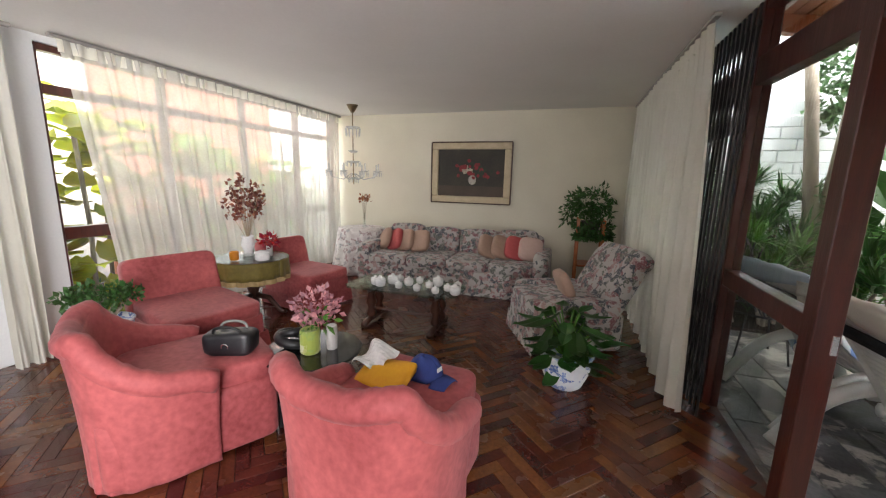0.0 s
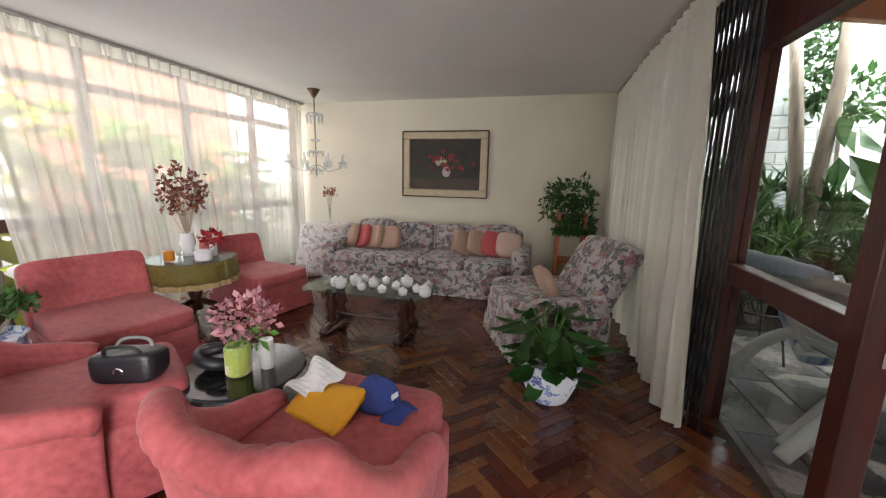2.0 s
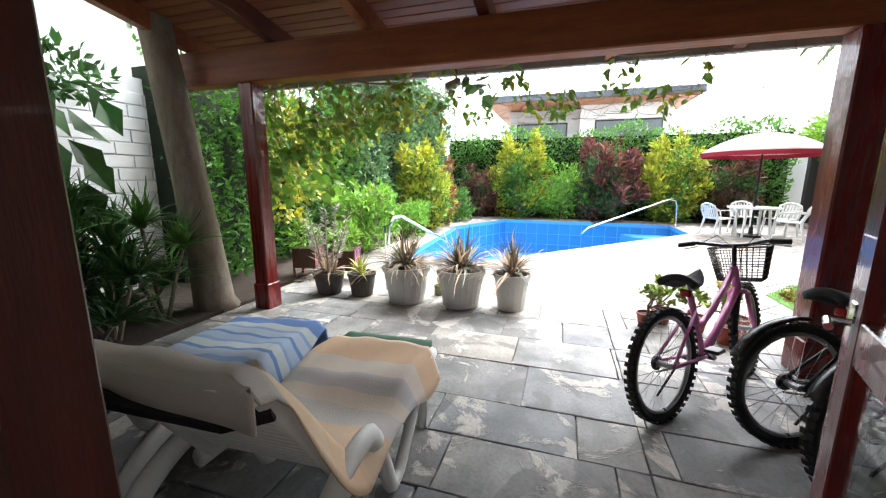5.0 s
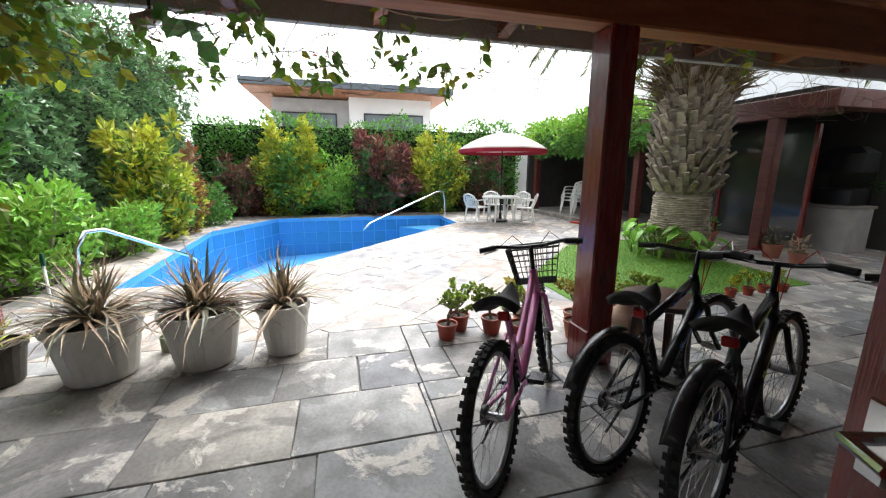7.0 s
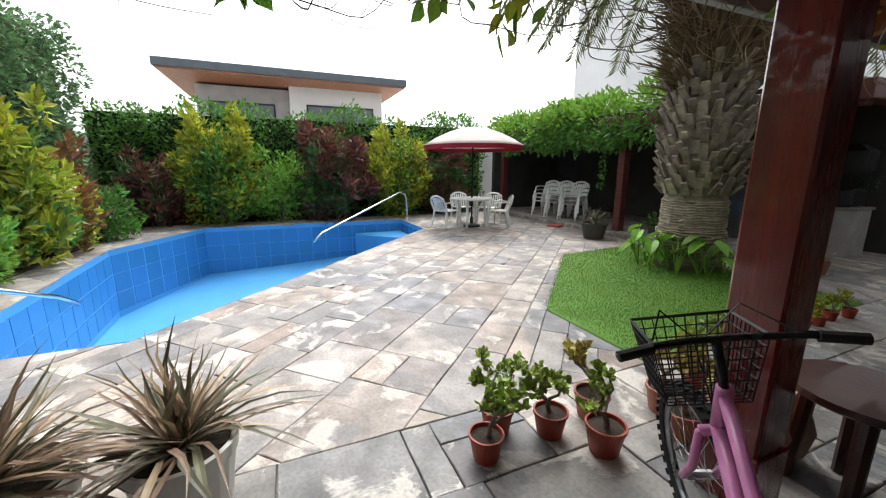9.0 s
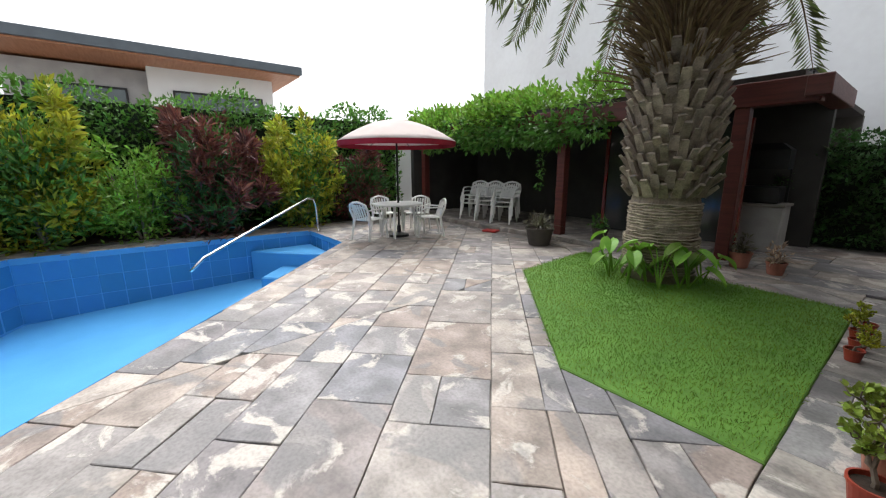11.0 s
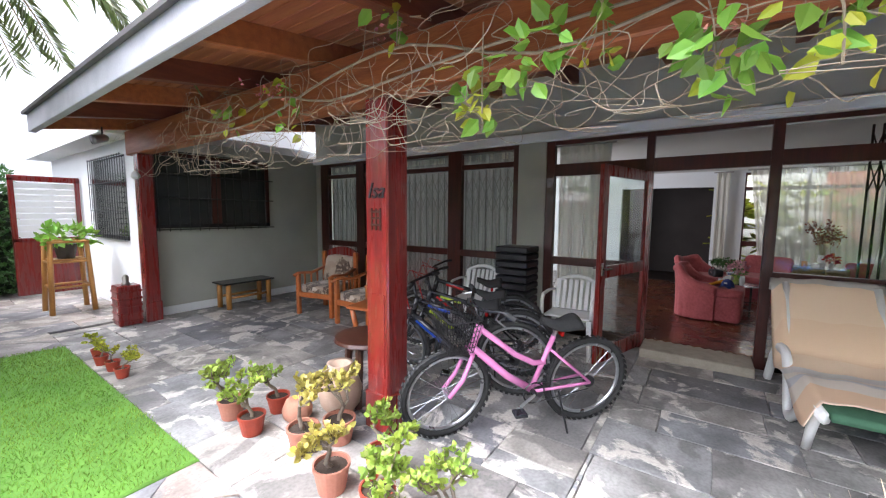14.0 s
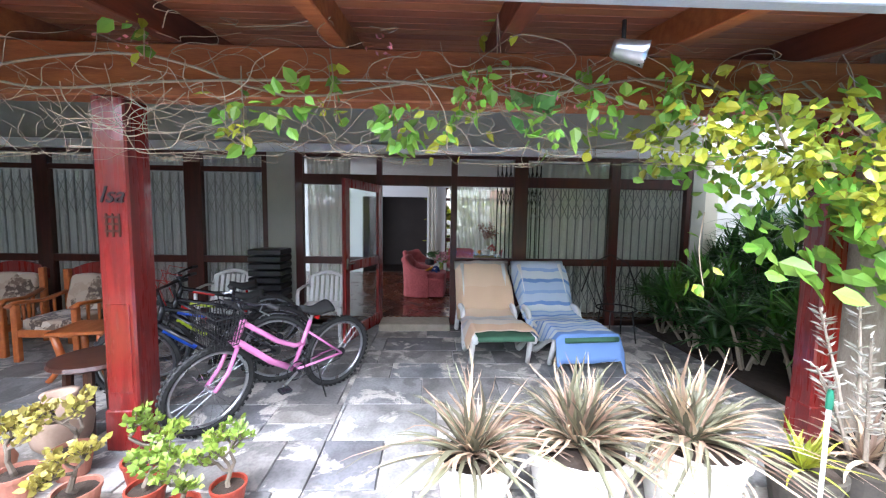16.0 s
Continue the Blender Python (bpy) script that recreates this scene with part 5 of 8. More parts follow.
for q in JP:
    jade(*q, "leggy jade plant with rounded leaves in a red pot" if q[4] is TERRA else "yellowing jade plant in a dusty clay pot")
for y in (-4.93, -5.2, -5.47, -5.74):
    jade(4.84 + 0.02 * math.sin(y * 9), y, 0.72, L_YELLOW, TERRA, "small succulent in a red plastic pot")

# ---- living room ----
def velvet(name, a, b):
    return mat(name, a, b, 2.2, 0.7, 0.12, fine=34, sheen=0.08, mix=0.5)


PINK = velvet("pink_velvet", (0.50, 0.115, 0.115), (0.22, 0.030, 0.034))
TAUPE = velvet("taupe_cloth", (0.42, 0.28, 0.21), (0.34, 0.22, 0.16))
ROSE = velvet("rose_cloth", (0.48, 0.09, 0.09), (0.38, 0.06, 0.06))
PALEPINK = velvet("pale_pink_cloth", (0.58, 0.42, 0.36), (0.5, 0.34, 0.29))
BLACKGLASS = mat("black_glass", (0.012, 0.012, 0.013), None, 5, 0.08, 0)
DARKWOOD = mat("dark_turned_wood", (0.075, 0.024, 0.012), (0.035, 0.011, 0.007), 4, 0.35, 0.1, coat=0.3)
PORCELAIN = mat("white_porcelain", (0.80, 0.80, 0.79), None, 6, 0.15, 0, rough_var=0.03)
BLUEWHITE = None


def flower_cloth(name, base, spots, scale=16):
    m = bpy.data.materials.new(name)
    m.use_nodes = True
    n, l = m.node_tree.nodes, m.node_tree.links
    bs = n["Principled BSDF"]
    tc = n.new("ShaderNodeTexCoord")
    nz = n.new("ShaderNodeTexNoise")
    nz.inputs["Scale"].default_value, nz.inputs["Detail"].default_value = scale * 0.7, 2
    l.new(tc.outputs["Object"], nz.inputs["Vector"])
    mixv = n.new("ShaderNodeMix")
    mixv.data_type = "VECTOR"
    mixv.inputs[0].default_value = 0.08
    l.new(tc.outputs["Object"], mixv.inputs[4])
    l.new(nz.outputs["Color"], mixv.inputs[5])
    vo = n.new("ShaderNodeTexVoronoi")
    vo.inputs["Scale"].default_value = scale
    l.new(mixv.outputs[1], vo.inputs["Vector"])
    sep = n.new("ShaderNodeSeparateColor")
    l.new(vo.outputs["Color"], sep.inputs[0])
    ramp = n.new("ShaderNodeValToRGB")
    ramp.color_ramp.interpolation = "CONSTANT"
    cols = [base, spots[0], base, spots[1], spots[2], base, spots[3]]
    while len(ramp.color_ramp.elements) < len(cols):
        ramp.color_ramp.elements.new(0.5)
    for i, c in enumerate(cols):
        ramp.color_ramp.elements[i].position = i / len(cols)
        ramp.color_ramp.elements[i].color = (*c, 1)
    l.new(sep.outputs[0], ramp.inputs[0])
    fine = n.new("ShaderNodeTexNoise")
    fine.inputs["Scale"].default_value, fine.inputs["Detail"].default_value = scale * 3.2, 4
    l.new(tc.outputs["Object"], fine.inputs["Vector"])
    fr = n.new("ShaderNodeMapRange")
    fr.inputs["From Min"].default_value, fr.inputs["From Max"].default_value = 0.50, 0.68
    l.new(fine.outputs["Fac"], fr.inputs["Value"])
    mx = n.new("ShaderNodeMix")
    mx.data_type = "RGBA"
    l.new(fr.outputs[0], mx.inputs[0])
    l.new(ramp.outputs[0], mx.inputs[6])
    mx.inputs[7].default_value = (*base, 1)
    l.new(mx.outputs[2], bs.inputs["Base Color"])
    bs.inputs["Roughness"].default_value = 0.85
    bs.inputs["Sheen Weight"].default_value = 0.2
    bp = n.new("ShaderNodeBump")
    bp.inputs["Strength"].default_value, bp.inputs["Distance"].default_value = 0.2, 0.004
    l.new(fine.outputs["Fac"], bp.inputs["Height"])
    l.new(bp.outputs[0], bs.inputs["Normal"])
    return m


FLORAL = flower_cloth("floral_cloth", (0.40, 0.375, 0.355), [(0.22, 0.09, 0.10), (0.06, 0.07, 0.085), (0.33, 0.21, 0.20), (0.11, 0.12, 0.10)], 24)
BLUEWHITE = flower_cloth("blue_white_china", (0.72, 0.75, 0.80), [(0.08, 0.15, 0.42), (0.72, 0.75, 0.8), (0.2, 0.3, 0.6), (0.75, 0.77, 0.8)], 22)
LACE = flower_cloth("lace_cloth", (0.62, 0.58, 0.56), [(0.34, 0.24, 0.24), (0.55, 0.5, 0.48), (0.3, 0.3, 0.3), (0.7, 0.66, 0.64)], 26)


def slipper_chair(x, y, a, lab):
    """Armless chair: skirted base, loose seat cushion, upright back. It faces +x."""
    c = thing("slipper_chair", lab, "chair", pose(x, y, FL, 0, 0, a), "pink velvet chairs")
    part("base", Build().cushion((0.04, 0, 0.17), (0.36, 0.3, 0.16), 0.12, 14), PINK, c, smooth=True)

    def skirt(u, v):
        s = u * 4
        k = int(min(s, 3.999))
        f = s - k
        P = [(-0.32, -0.305), (0.405, -0.305), (0.405, 0.305), (-0.32, 0.305), (-0.32, -0.305)]
        px, py = P[k][0] * (1 - f) + P[k + 1][0] * f, P[k][1] * (1 - f) + P[k + 1][1] * f
        w = 1 + 0.035 * v + 0.006 * math.sin(u * 70) * v
        return (px * w, py * w, 0.17 - 0.16 * v)
    part("skirt", Build().sheet(skirt, 64, 3, 0.006), PINK, c)
    part("seat_cushion", Build().cushion((0.06, 0, 0.37), (0.36, 0.29, 0.065), 0.25, 14, None, 0.006), PINK, c, smooth=True)
    m = Matrix.Translation((-0.3, 0, 0.3)) @ Matrix.Rotation(radians(-13), 4, "Y")
    part("backrest", Build().cushion((0, 0, 0.18), (0.075, 0.3, 0.29), 0.22, 14, m), PINK, c, smooth=True)
    return c


slipper_chair(-2.82, 0.32, -18, "armless pink velvet slipper chair by the sheer curtain").scale = (1.12, 1.14, 0.94)
slipper_chair(-2.82, 1.66, -12, "armless pink velvet slipper chair beside the round table").scale = (1.0, 1.0, 0.9)


def tub_chair(x, y, a, lab):
    """Low armchair with a wrapped, gathered back. It faces +x."""
    c = thing("tub_chair", lab, "armchair", pose(x, y, FL, 0, 0, a), "pink velvet chairs")
    part("base", Build().cushion((0.06, 0, 0.17), (0.37, 0.30, 0.16), 0.16, 14), PINK, c, smooth=True)
    part("seat_cushion", Build().cushion((0.1, 0, 0.355), (0.34, 0.28, 0.065), 0.3, 14, None, 0.008), PINK, c, smooth=True)

    def shell(u, v):
        t = (u - 0.5) * 2
        ang = math.pi + t * 1.78
        c_, s_ = math.cos(ang), math.sin(ang)
        px, py = 0.36 * math.copysign(abs(c_) ** 0.62, c_), 0.325 * math.copysign(abs(s_) ** 0.62, s_)
        side = max(0.0, abs(t) - 0.42) / 0.58
        top = 0.635 - 0.03 * math.exp(-(t / 0.2) ** 2) - 0.24 * side ** 0.75
        z = 0.01 + (top - 0.01) * v
        lean = 1 + 0.10 * v - 0.03 * math.sin(math.pi * v) + 0.012 * math.sin(u * 70) * (1 - v) ** 2 + 0.004 * math.sin(u * 23 + v * 4) + (0.012 if 0.2 < v < 0.24 else 0)
        return (px * lean, py * lean, z)
    part("backrest", Build().sheet(shell, 84, 20, 0.085), PINK, c, smooth=True)
    roll = []
    for k in range(57):
        p = shell(k / 56, 1.0)
        roll.append((p[0] * 0.92, p[1] * 0.92, p[2] - 0.005 + 0.002 * math.sin(k * 1.9)))
    part("top_roll", Build().tube(roll, [0.052 + 0.002 * math.sin(k * 2.3) for k in range(57)], 10), PINK, c, "gathered velvet roll along the top", smooth=True)
    return c


tub_chair(-1.90, -0.52, 58, "pink velvet tub chair with a handbag on its seat").scale = (1.0, 1.0, 1.12)
tub_chair(-0.70, -0.48, 84, "pink velvet tub chair holding a cap and a yellow bag").scale = (1.0, 1.0, 1.12)

# things on the chairs
b = thing("handbag", "black handbag with a buckle on the pink chair", "bag", pose(-1.68, -0.36, FL + 0.468, 0, 0, 20))
b.scale = (0.85, 0.85, 0.9)
part("body", Build().cushion((0, 0, 0.065), (0.15, 0.085, 0.072), 0.4, 12, None, 0.014), mat("black_leather", (0.012, 0.012, 0.015), None, 12, 0.4, 0.2), b, smooth=True)
for s_ in (-1, 1):
    part("strap", Build().tube(smooth_path([(-0.09, 0.03 * s_, 0.10), (-0.07, 0.05 * s_, 0.155), (0.0, 0.055 * s_, 0.17), (0.07, 0.05 * s_, 0.155), (0.09, 0.03 * s_, 0.10)], 4), 0.009, 6), GRILLEPAINT if s_ > 0 else METALDARK, b, smooth=True)
part("buckle", Build().ring((0, -0.082, 0.06), (0, 1, 0.2), 0.02, 0.004, 14, 5), CHROME, b)
b = thing("baseball_cap", "dark blue baseball cap lying on the pink chair", "cap", pose(-0.62, -0.24, FL + 0.472, 0, -8, -18))
BLUECLOTH = mat("blue_cloth", (0.025, 0.05, 0.22), (0.018, 0.035, 0.16), 9, 0.85, 0.3)


def cap_dome(u, v):
    a, e = 2 * math.pi * u, v * math.pi / 2
    rr = math.cos(e) * (1 + 0.02 * math.cos(6 * a))
    return (0.095 * rr * math.cos(a), 0.078 * rr * math.sin(a), 0.105 * math.sin(e) ** 0.9 + 0.004 * math.sin(3 * a))


part("crown", Build().sheet(cap_dome, 36, 9, 0.003), BLUECLOTH, b, smooth=True)
part("brim", Build().sheet(lambda u, v: (0.075 + 0.085 * u * math.cos((v - 0.5) * 1.1), (v - 0.5) * 0.155 * (1 - 0.25 * u * u), 0.016 - 0.03 * (2 * v - 1) ** 2 - 0.012 * u), 6, 10, 0.004), BLUECLOTH, b, smooth=True)
part("button", Build().cushion((0, 0, 0.106), (0.008, 0.008, 0.004), 1.0, 6), BLUECLOTH, b, smooth=True)
part("badge", Build().box(0.088, -0.018, 0.038, 0.094, 0.018, 0.058, 0.002), PORCELAIN, b, "small white stitched badge")
b = thing("yellow_bag", "bright yellow folded cloth bag on the pink chair", "bag", pose(-0.78, -0.33, FL + 0.48, 22, -6, -18))
part("body", Build().sheet(lambda u, v: (-0.13 + 0.26 * u, -0.09 + 0.18 * v, 0.03 + 0.012 * math.sin(u * 5) * math.sin(v * 4) + 0.012 * math.sin(math.pi * v)), 12, 10, 0.035), mat("yellow_cloth", (0.78, 0.40, 0.01), (0.70, 0.32, 0.01), 9, 0.7, 0.2), b, smooth=True)
part("paper", Build().sheet(lambda u, v: (-0.22 + 0.2 * u, -0.02 + 0.16 * v, 0.03 + 0.05 * math.sin(u * 3) + 0.02 * math.sin(v * 7 + u * 5)), 8, 8, 0.003), PORCELAIN, b, "crumpled white paper")

# black two-tier table with its things
t = thing("black_table", "low round black glass two-tier table", "table", pose(-1.38, -0.08, FL))
part("tabletop", Build().lathe([(0.0, 0.40), (0.27, 0.40), (0.28, 0.407), (0.27, 0.415), (0.0, 0.415)], 32), BLACKGLASS, t)
part("lower_shelf", Build().lathe([(0.0, 0.18), (0.24, 0.18), (0.24, 0.19), (0.0, 0.19)], 28), BLACKGLASS, t)
for k in range(3):
    a = k * 2.1
    part("leg", Build().tube([(0.2 * math.cos(a), 0.2 * math.sin(a), 0), (0.2 * math.cos(a), 0.2 * math.sin(a), 0.4)], 0.015, 8), METALDARK, t)
t = thing("flower_pot", "yellow-green pot of dusty pink artificial flowers", "flowers", pose(-1.36, -0.13, FL + 0.415))
part("pot", Build().lathe([(0.045, 0), (0.055, 0.01), (0.055, 0.13), (0.05, 0.14), (0.0, 0.13)], 16), flower_cloth("lime_pot", (0.35, 0.42, 0.08), [(0.6, 0.6, 0.4), (0.2, 0.3, 0.05), (0.5, 0.5, 0.2), (0.3, 0.4, 0.1)], 18), t)
f = Build()
clump_leaves(f, (0.03, 0.03, 0.26), (0.13, 0.12, 0.09), 260, 0.035, (0, 0, 0.4), 0.7)
part("flower", f, leaf_mat("dusty_pink_petal", (0.50, 0.16, 0.22), (0.58, 0.34, 0.36)), t)
f = Build()
clump_leaves(f, (0.03, 0.03, 0.18), (0.08, 0.08, 0.05), 40, 0.06)
part("leaf", f, L_MID, t)
t = solo("glass_vase", Build().lathe([(0.03, 0), (0.035, 0.08), (0.03, 0.14), (0.0, 0.14)], 14), PORCELAIN, "small white vase on the black table", "vase", pose(-1.28, -0.04, FL + 0.415))
t = thing("black_ornament", "black woven ornament bowl on the black table", "ornament", pose(-1.5, -0.1, FL + 0.415))
part("body", Build().ring((0, 0, 0.05), (0.2, 0.1, 1), 0.08, 0.03, 18, 8).ring((0, 0, 0.09), (-0.3, 0.2, 1), 0.06, 0.02, 16, 6), METALDARK, t, smooth=True)

# round side table with a green fringed cloth
t = thing("side_table", "round pedestal side table with carved dark legs", "table", pose(-3.0, 1.1, FL))
part("tabletop", Build().lathe([(0.0, 0.56), (0.32, 0.56), (0.33, 0.57), (0.32, 0.585), (0.0, 0.585)], 28), DARKWOOD, t)
part("pedestal", Build().lathe([(0.05, 0.12), (0.035, 0.2), (0.06, 0.28), (0.03, 0.36), (0.025, 0.5), (0.06, 0.56)], 14), DARKWOOD, t, smooth=True)
for k in range(3):
    a = 0.4 + k * 2.094
    part("leg", Build().tube([(0.03 * math.cos(a), 0.03 * math.sin(a), 0.2), (0.15 * math.cos(a), 0.15 * math.sin(a), 0.17), (0.26 * math.cos(a), 0.26 * math.sin(a), 0.03), (0.31 * math.cos(a), 0.31 * math.sin(a), 0.02)], [0.03, 0.028, 0.022, 0.02], 8), DARKWOOD, t, smooth=True)
t = thing("table_skirt", "olive green velvet table skirt with a gold fringe", "tablecloth", pose(-3.0, 1.1, FL + 0.586))
GREENV = velvet("olive_velvet", (0.17, 0.13, 0.02), (0.10, 0.075, 0.012))


def drape(u, v):
    a = 2 * math.pi * u
    r = 0.345 + 0.012 * math.sin(a * 17) * v
    return (r * math.cos(a), r * math.sin(a), 0.004 - 0.17 * v)


part("cloth", Build().sheet(drape, 90, 4, 0.004), GREENV, t, smooth=True)


def fringe(u, v):
    a = 2 * math.pi * u
    r = 0.347 + 0.012 * math.sin(a * 17) + 0.004 * math.sin(a * 120)
    return (r * math.cos(a), r * math.sin(a), -0.165 - 0.045 * v)


part("fringe", Build().sheet(fringe, 160, 1, 0.003), mat("gold_fringe", (0.42, 0.30, 0.14), None, 30, 0.8, 0.3), t)
part("glass_top", Build().lathe([(0.0, 0.006), (0.34, 0.006), (0.34, 0.014), (0.0, 0.014)], 28), GLASS, t)
ZT = FL + 0.601
t = thing("dried_bouquet", "white vase of dried russet leaves on the side table", "flowers", pose(-3.05, 1.12, ZT))
part("vase", Build().lathe([(0.045, 0), (0.05, 0.01), (0.04, 0.04), (0.065, 0.11), (0.05, 0.18), (0.062, 0.2), (0.05, 0.19), (0.0, 0.17)], 18), PORCELAIN, t, smooth=True)
s, f = Build(), Build()
for k in range(16):
    a = random.uniform(0, 6.28)
    r, h = random.uniform(0.05, 0.26), random.uniform(0.45, 0.85)
    tip = (r * math.cos(a), r * math.sin(a), h)
    s.tube([(0, 0, 0.15), (tip[0] * 0.4, tip[1] * 0.4, h * 0.6), tip], 0.0035, 4)
    for q in range(5):
        e = 0.65 + 0.09 * q
        p = np.array([[tip[0] * e, tip[1] * e, 0.15 + (h - 0.15) * e]] * 4) + np.random.normal(size=(4, 3)) * 0.02
        f.leaves(p, np.random.normal(size=(4, 3)), 0.055, 0.6)
part("stem", s, VINESTEM, t)
part("leaf", f, leaf_mat("russet_leaf", (0.24, 0.08, 0.055), (0.13, 0.05, 0.035)), t)
t = thing("red_flowers", "small white vase of bright red flowers", "flowers", pose(-2.86, 1.2, ZT))
part("vase", Build().lathe([(0.03, 0), (0.03, 0.1), (0.0, 0.1)], 12), PORCELAIN, t)
f = Build()
clump_leaves(f, (0, 0, 0.15), (0.08, 0.08, 0.06), 90, 0.05, (0, 0, 0.3), 0.6)
part("flower", f, leaf_mat("red_petal", (0.42, 0.01, 0.03), (0.3, 0.01, 0.02)), t)
solo("orange_candle", Build().lathe([(0.035, 0), (0.04, 0.01), (0.04, 0.08), (0.03, 0.085), (0.0, 0.07)], 14), mat("amber_glass", (0.55, 0.20, 0.02), None, 8, 0.2), "amber glass candle holder on the side table", "candle", pose(-3.0, 0.9, ZT))
solo("porcelain_box", Build().lathe([(0.06, 0), (0.065, 0.01), (0.065, 0.06), (0.07, 0.065), (0.07, 0.075), (0.03, 0.09), (0.0, 0.09)], 18), PORCELAIN, "lidded white porcelain box on the side table", "box", pose(-2.78, 1.02, ZT))
solo("glass_dish", Build().lathe([(0.05, 0), (0.08, 0.03), (0.085, 0.04), (0.07, 0.03), (0.0, 0.012)], 18), GLASS, "clear glass dish on the side table", "dish", pose(-2.92, 0.98, ZT))

# sofa
so = thing("sofa", "long floral upholstered four-seat sofa against the wall", "sofa", pose(-1.45, 3.0, FL))
so.scale = (1.0, 1.0, 0.87)
part("base", Build().cushion((0, 0.0, 0.19), (1.2, 0.43, 0.17), 0.1, 14), FLORAL, so, smooth=True)


def sofa_skirt(u, v):
    return (-1.19 + 2.38 * u, -0.44 - 0.012 * v - 0.006 * math.sin(u * 110) * v, 0.24 - 0.235 * v)


part("skirt", Build().sheet(sofa_skirt, 90, 3, 0.008), FLORAL, so)
for k in range(4):
    x = -0.81 + 0.54 * k
    part("seat_cushion", Build().cushion((x, -0.09, 0.40), (0.27, 0.36, 0.075), 0.25, 12, None, 0.008), FLORAL, so, smooth=True)
    m = Matrix.Translation((x, 0.28, 0.45)) @ Matrix.Rotation(radians(-12), 4, "X")
    part("back_cushion", Build().cushion((0, 0, 0.18), (0.265, 0.1, 0.21 + 0.025 * (k in (0, 3))), 0.35, 12, m, 0.012), FLORAL, so, smooth=True)
part("back_frame", Build().cushion((0, 0.38, 0.42), (1.15, 0.07, 0.38), 0.15, 12), FLORAL, so, smooth=True)
for s_ in (-1, 1):
    part("armrest", Build().cushion((1.16 * s_, 0.0, 0.32), (0.1, 0.43, 0.30), 0.28, 12), FLORAL, so, smooth=True)
for x, col, tl in ((-1.02, TAUPE, -24), (-0.86, ROSE, -20), (-0.70, TAUPE, -14), (-0.48, TAUPE, -8), (0.46, TAUPE, 26), (0.64, TAUPE, 22), (0.82, ROSE, 14), (1.0, PALEPINK, 8)):
    m = pose(-1.45 + x, 2.9, FL + 0.425, -24, tl, tl * 1.6)
    solo("throw_pillow", Build().cushion((0, 0, 0.15), (0.15, 0.05, 0.15), 0.5, 12), col, {"taupe_cloth": "taupe square throw pillow on the sofa", "rose_cloth": "rose red square throw pillow on the sofa"}.get(col.name, "pale pink square throw pillow on the sofa"), "pillow", m, "sofa pillows", True)

# coffee table
ct = thing("coffee_table", "glass-topped coffee table on carved iron-wood trestles", "table", pose(-1.45, 1.4, FL))
part("glass_top", Build().prism([(-0.55, -0.18), (-0.48, -0.26), (0.48, -0.26), (0.55, -0.18), (0.55, 0.18), (0.48, 0.26), (-0.48, 0.26), (-0.55, 0.18)], 0.385, 0.4, 0.004), glass_mat("thick_glass", (0.72, 0.85, 0.80)), ct)
for s_ in (-1, 1):
    tr_ = part("trestle", Build().box(0.33 * s_ - 0.03, -0.2, 0.33, 0.33 * s_ + 0.03, 0.2, 0.384, 0.01), DARKWOOD, ct)
    part("column", Build().lathe([(0.03, 0.06), (0.05, 0.1), (0.03, 0.16), (0.055, 0.22), (0.03, 0.3), (0.05, 0.33)], 12, (0.33 * s_, -0.08, 0)), DARKWOOD, tr_, smooth=True)
    part("column", Build().lathe([(0.03, 0.06), (0.05, 0.1), (0.03, 0.16), (0.055, 0.22), (0.03, 0.3), (0.05, 0.33)], 12, (0.33 * s_, 0.08, 0)), DARKWOOD, tr_, smooth=True)
    part("foot", Build().tube([(0.33 * s_, -0.24, 0.025), (0.33 * s_, -0.12, 0.05), (0.33 * s_, 0.12, 0.05), (0.33 * s_, 0.24, 0.025)], [0.03, 0.03, 0.03, 0.03], 8), DARKWOOD, tr_, smooth=True)
part("stretcher", Build().tube([(-0.33, 0, 0.13), (0, 0, 0.12), (0.33, 0, 0.13)], 0.015, 8), DARKWOOD, ct)
cup = thing("porcelain_cup", "small white lidded porcelain cup on the glass table", "cup", pose(-1.72, 1.3, FL + 0.4), "porcelain set")
part("body", Build().lathe([(0.03, 0), (0.042, 0.012), (0.046, 0.05), (0.04, 0.06), (0.0, 0.06)], 14), PORCELAIN, cup, smooth=True)
part("lid", Build().lathe([(0.044, 0.0605), (0.042, 0.068), (0.015, 0.076), (0.012, 0.088), (0.0, 0.09)], 14), PORCELAIN, cup, smooth=True)
rc = random.Random(5)
for k in range(13):
    m = pose(-1.66 + 0.062 * k + rc.uniform(-0.02, 0.02), 1.26 + 0.12 * (k % 3) + rc.uniform(-0.02, 0.02), FL + 0.4)
    cc = copy_thing(cup, m)
    s_ = rc.choice((0.8, 1.0, 1.15))
    cc.scale = (s_, s_, s_)

# floral armchair
fa = thing("floral_armchair", "deep floral upholstered armchair with a high rolled back", "armchair", pose(0.03, 1.66, FL, 0, 0, 205))
fa.scale = (0.94, 0.9, 0.88)
part("base", Build().cushion((0.05, 0, 0.2), (0.42, 0.4, 0.19), 0.16, 14), FLORAL, fa, smooth=True)
part("skirt", Build().sheet(lambda u, v: (0.46 + 0.02 * v + 0.006 * math.sin(u * 60) * v, -0.4 + 0.8 * u, 0.2 - 0.195 * v), 50, 3, 0.006), FLORAL, fa)
part("seat_cushion", Build().cushion((0.1, 0, 0.42), (0.38, 0.34, 0.08), 0.3, 14, None, 0.01), FLORAL, fa, smooth=True)
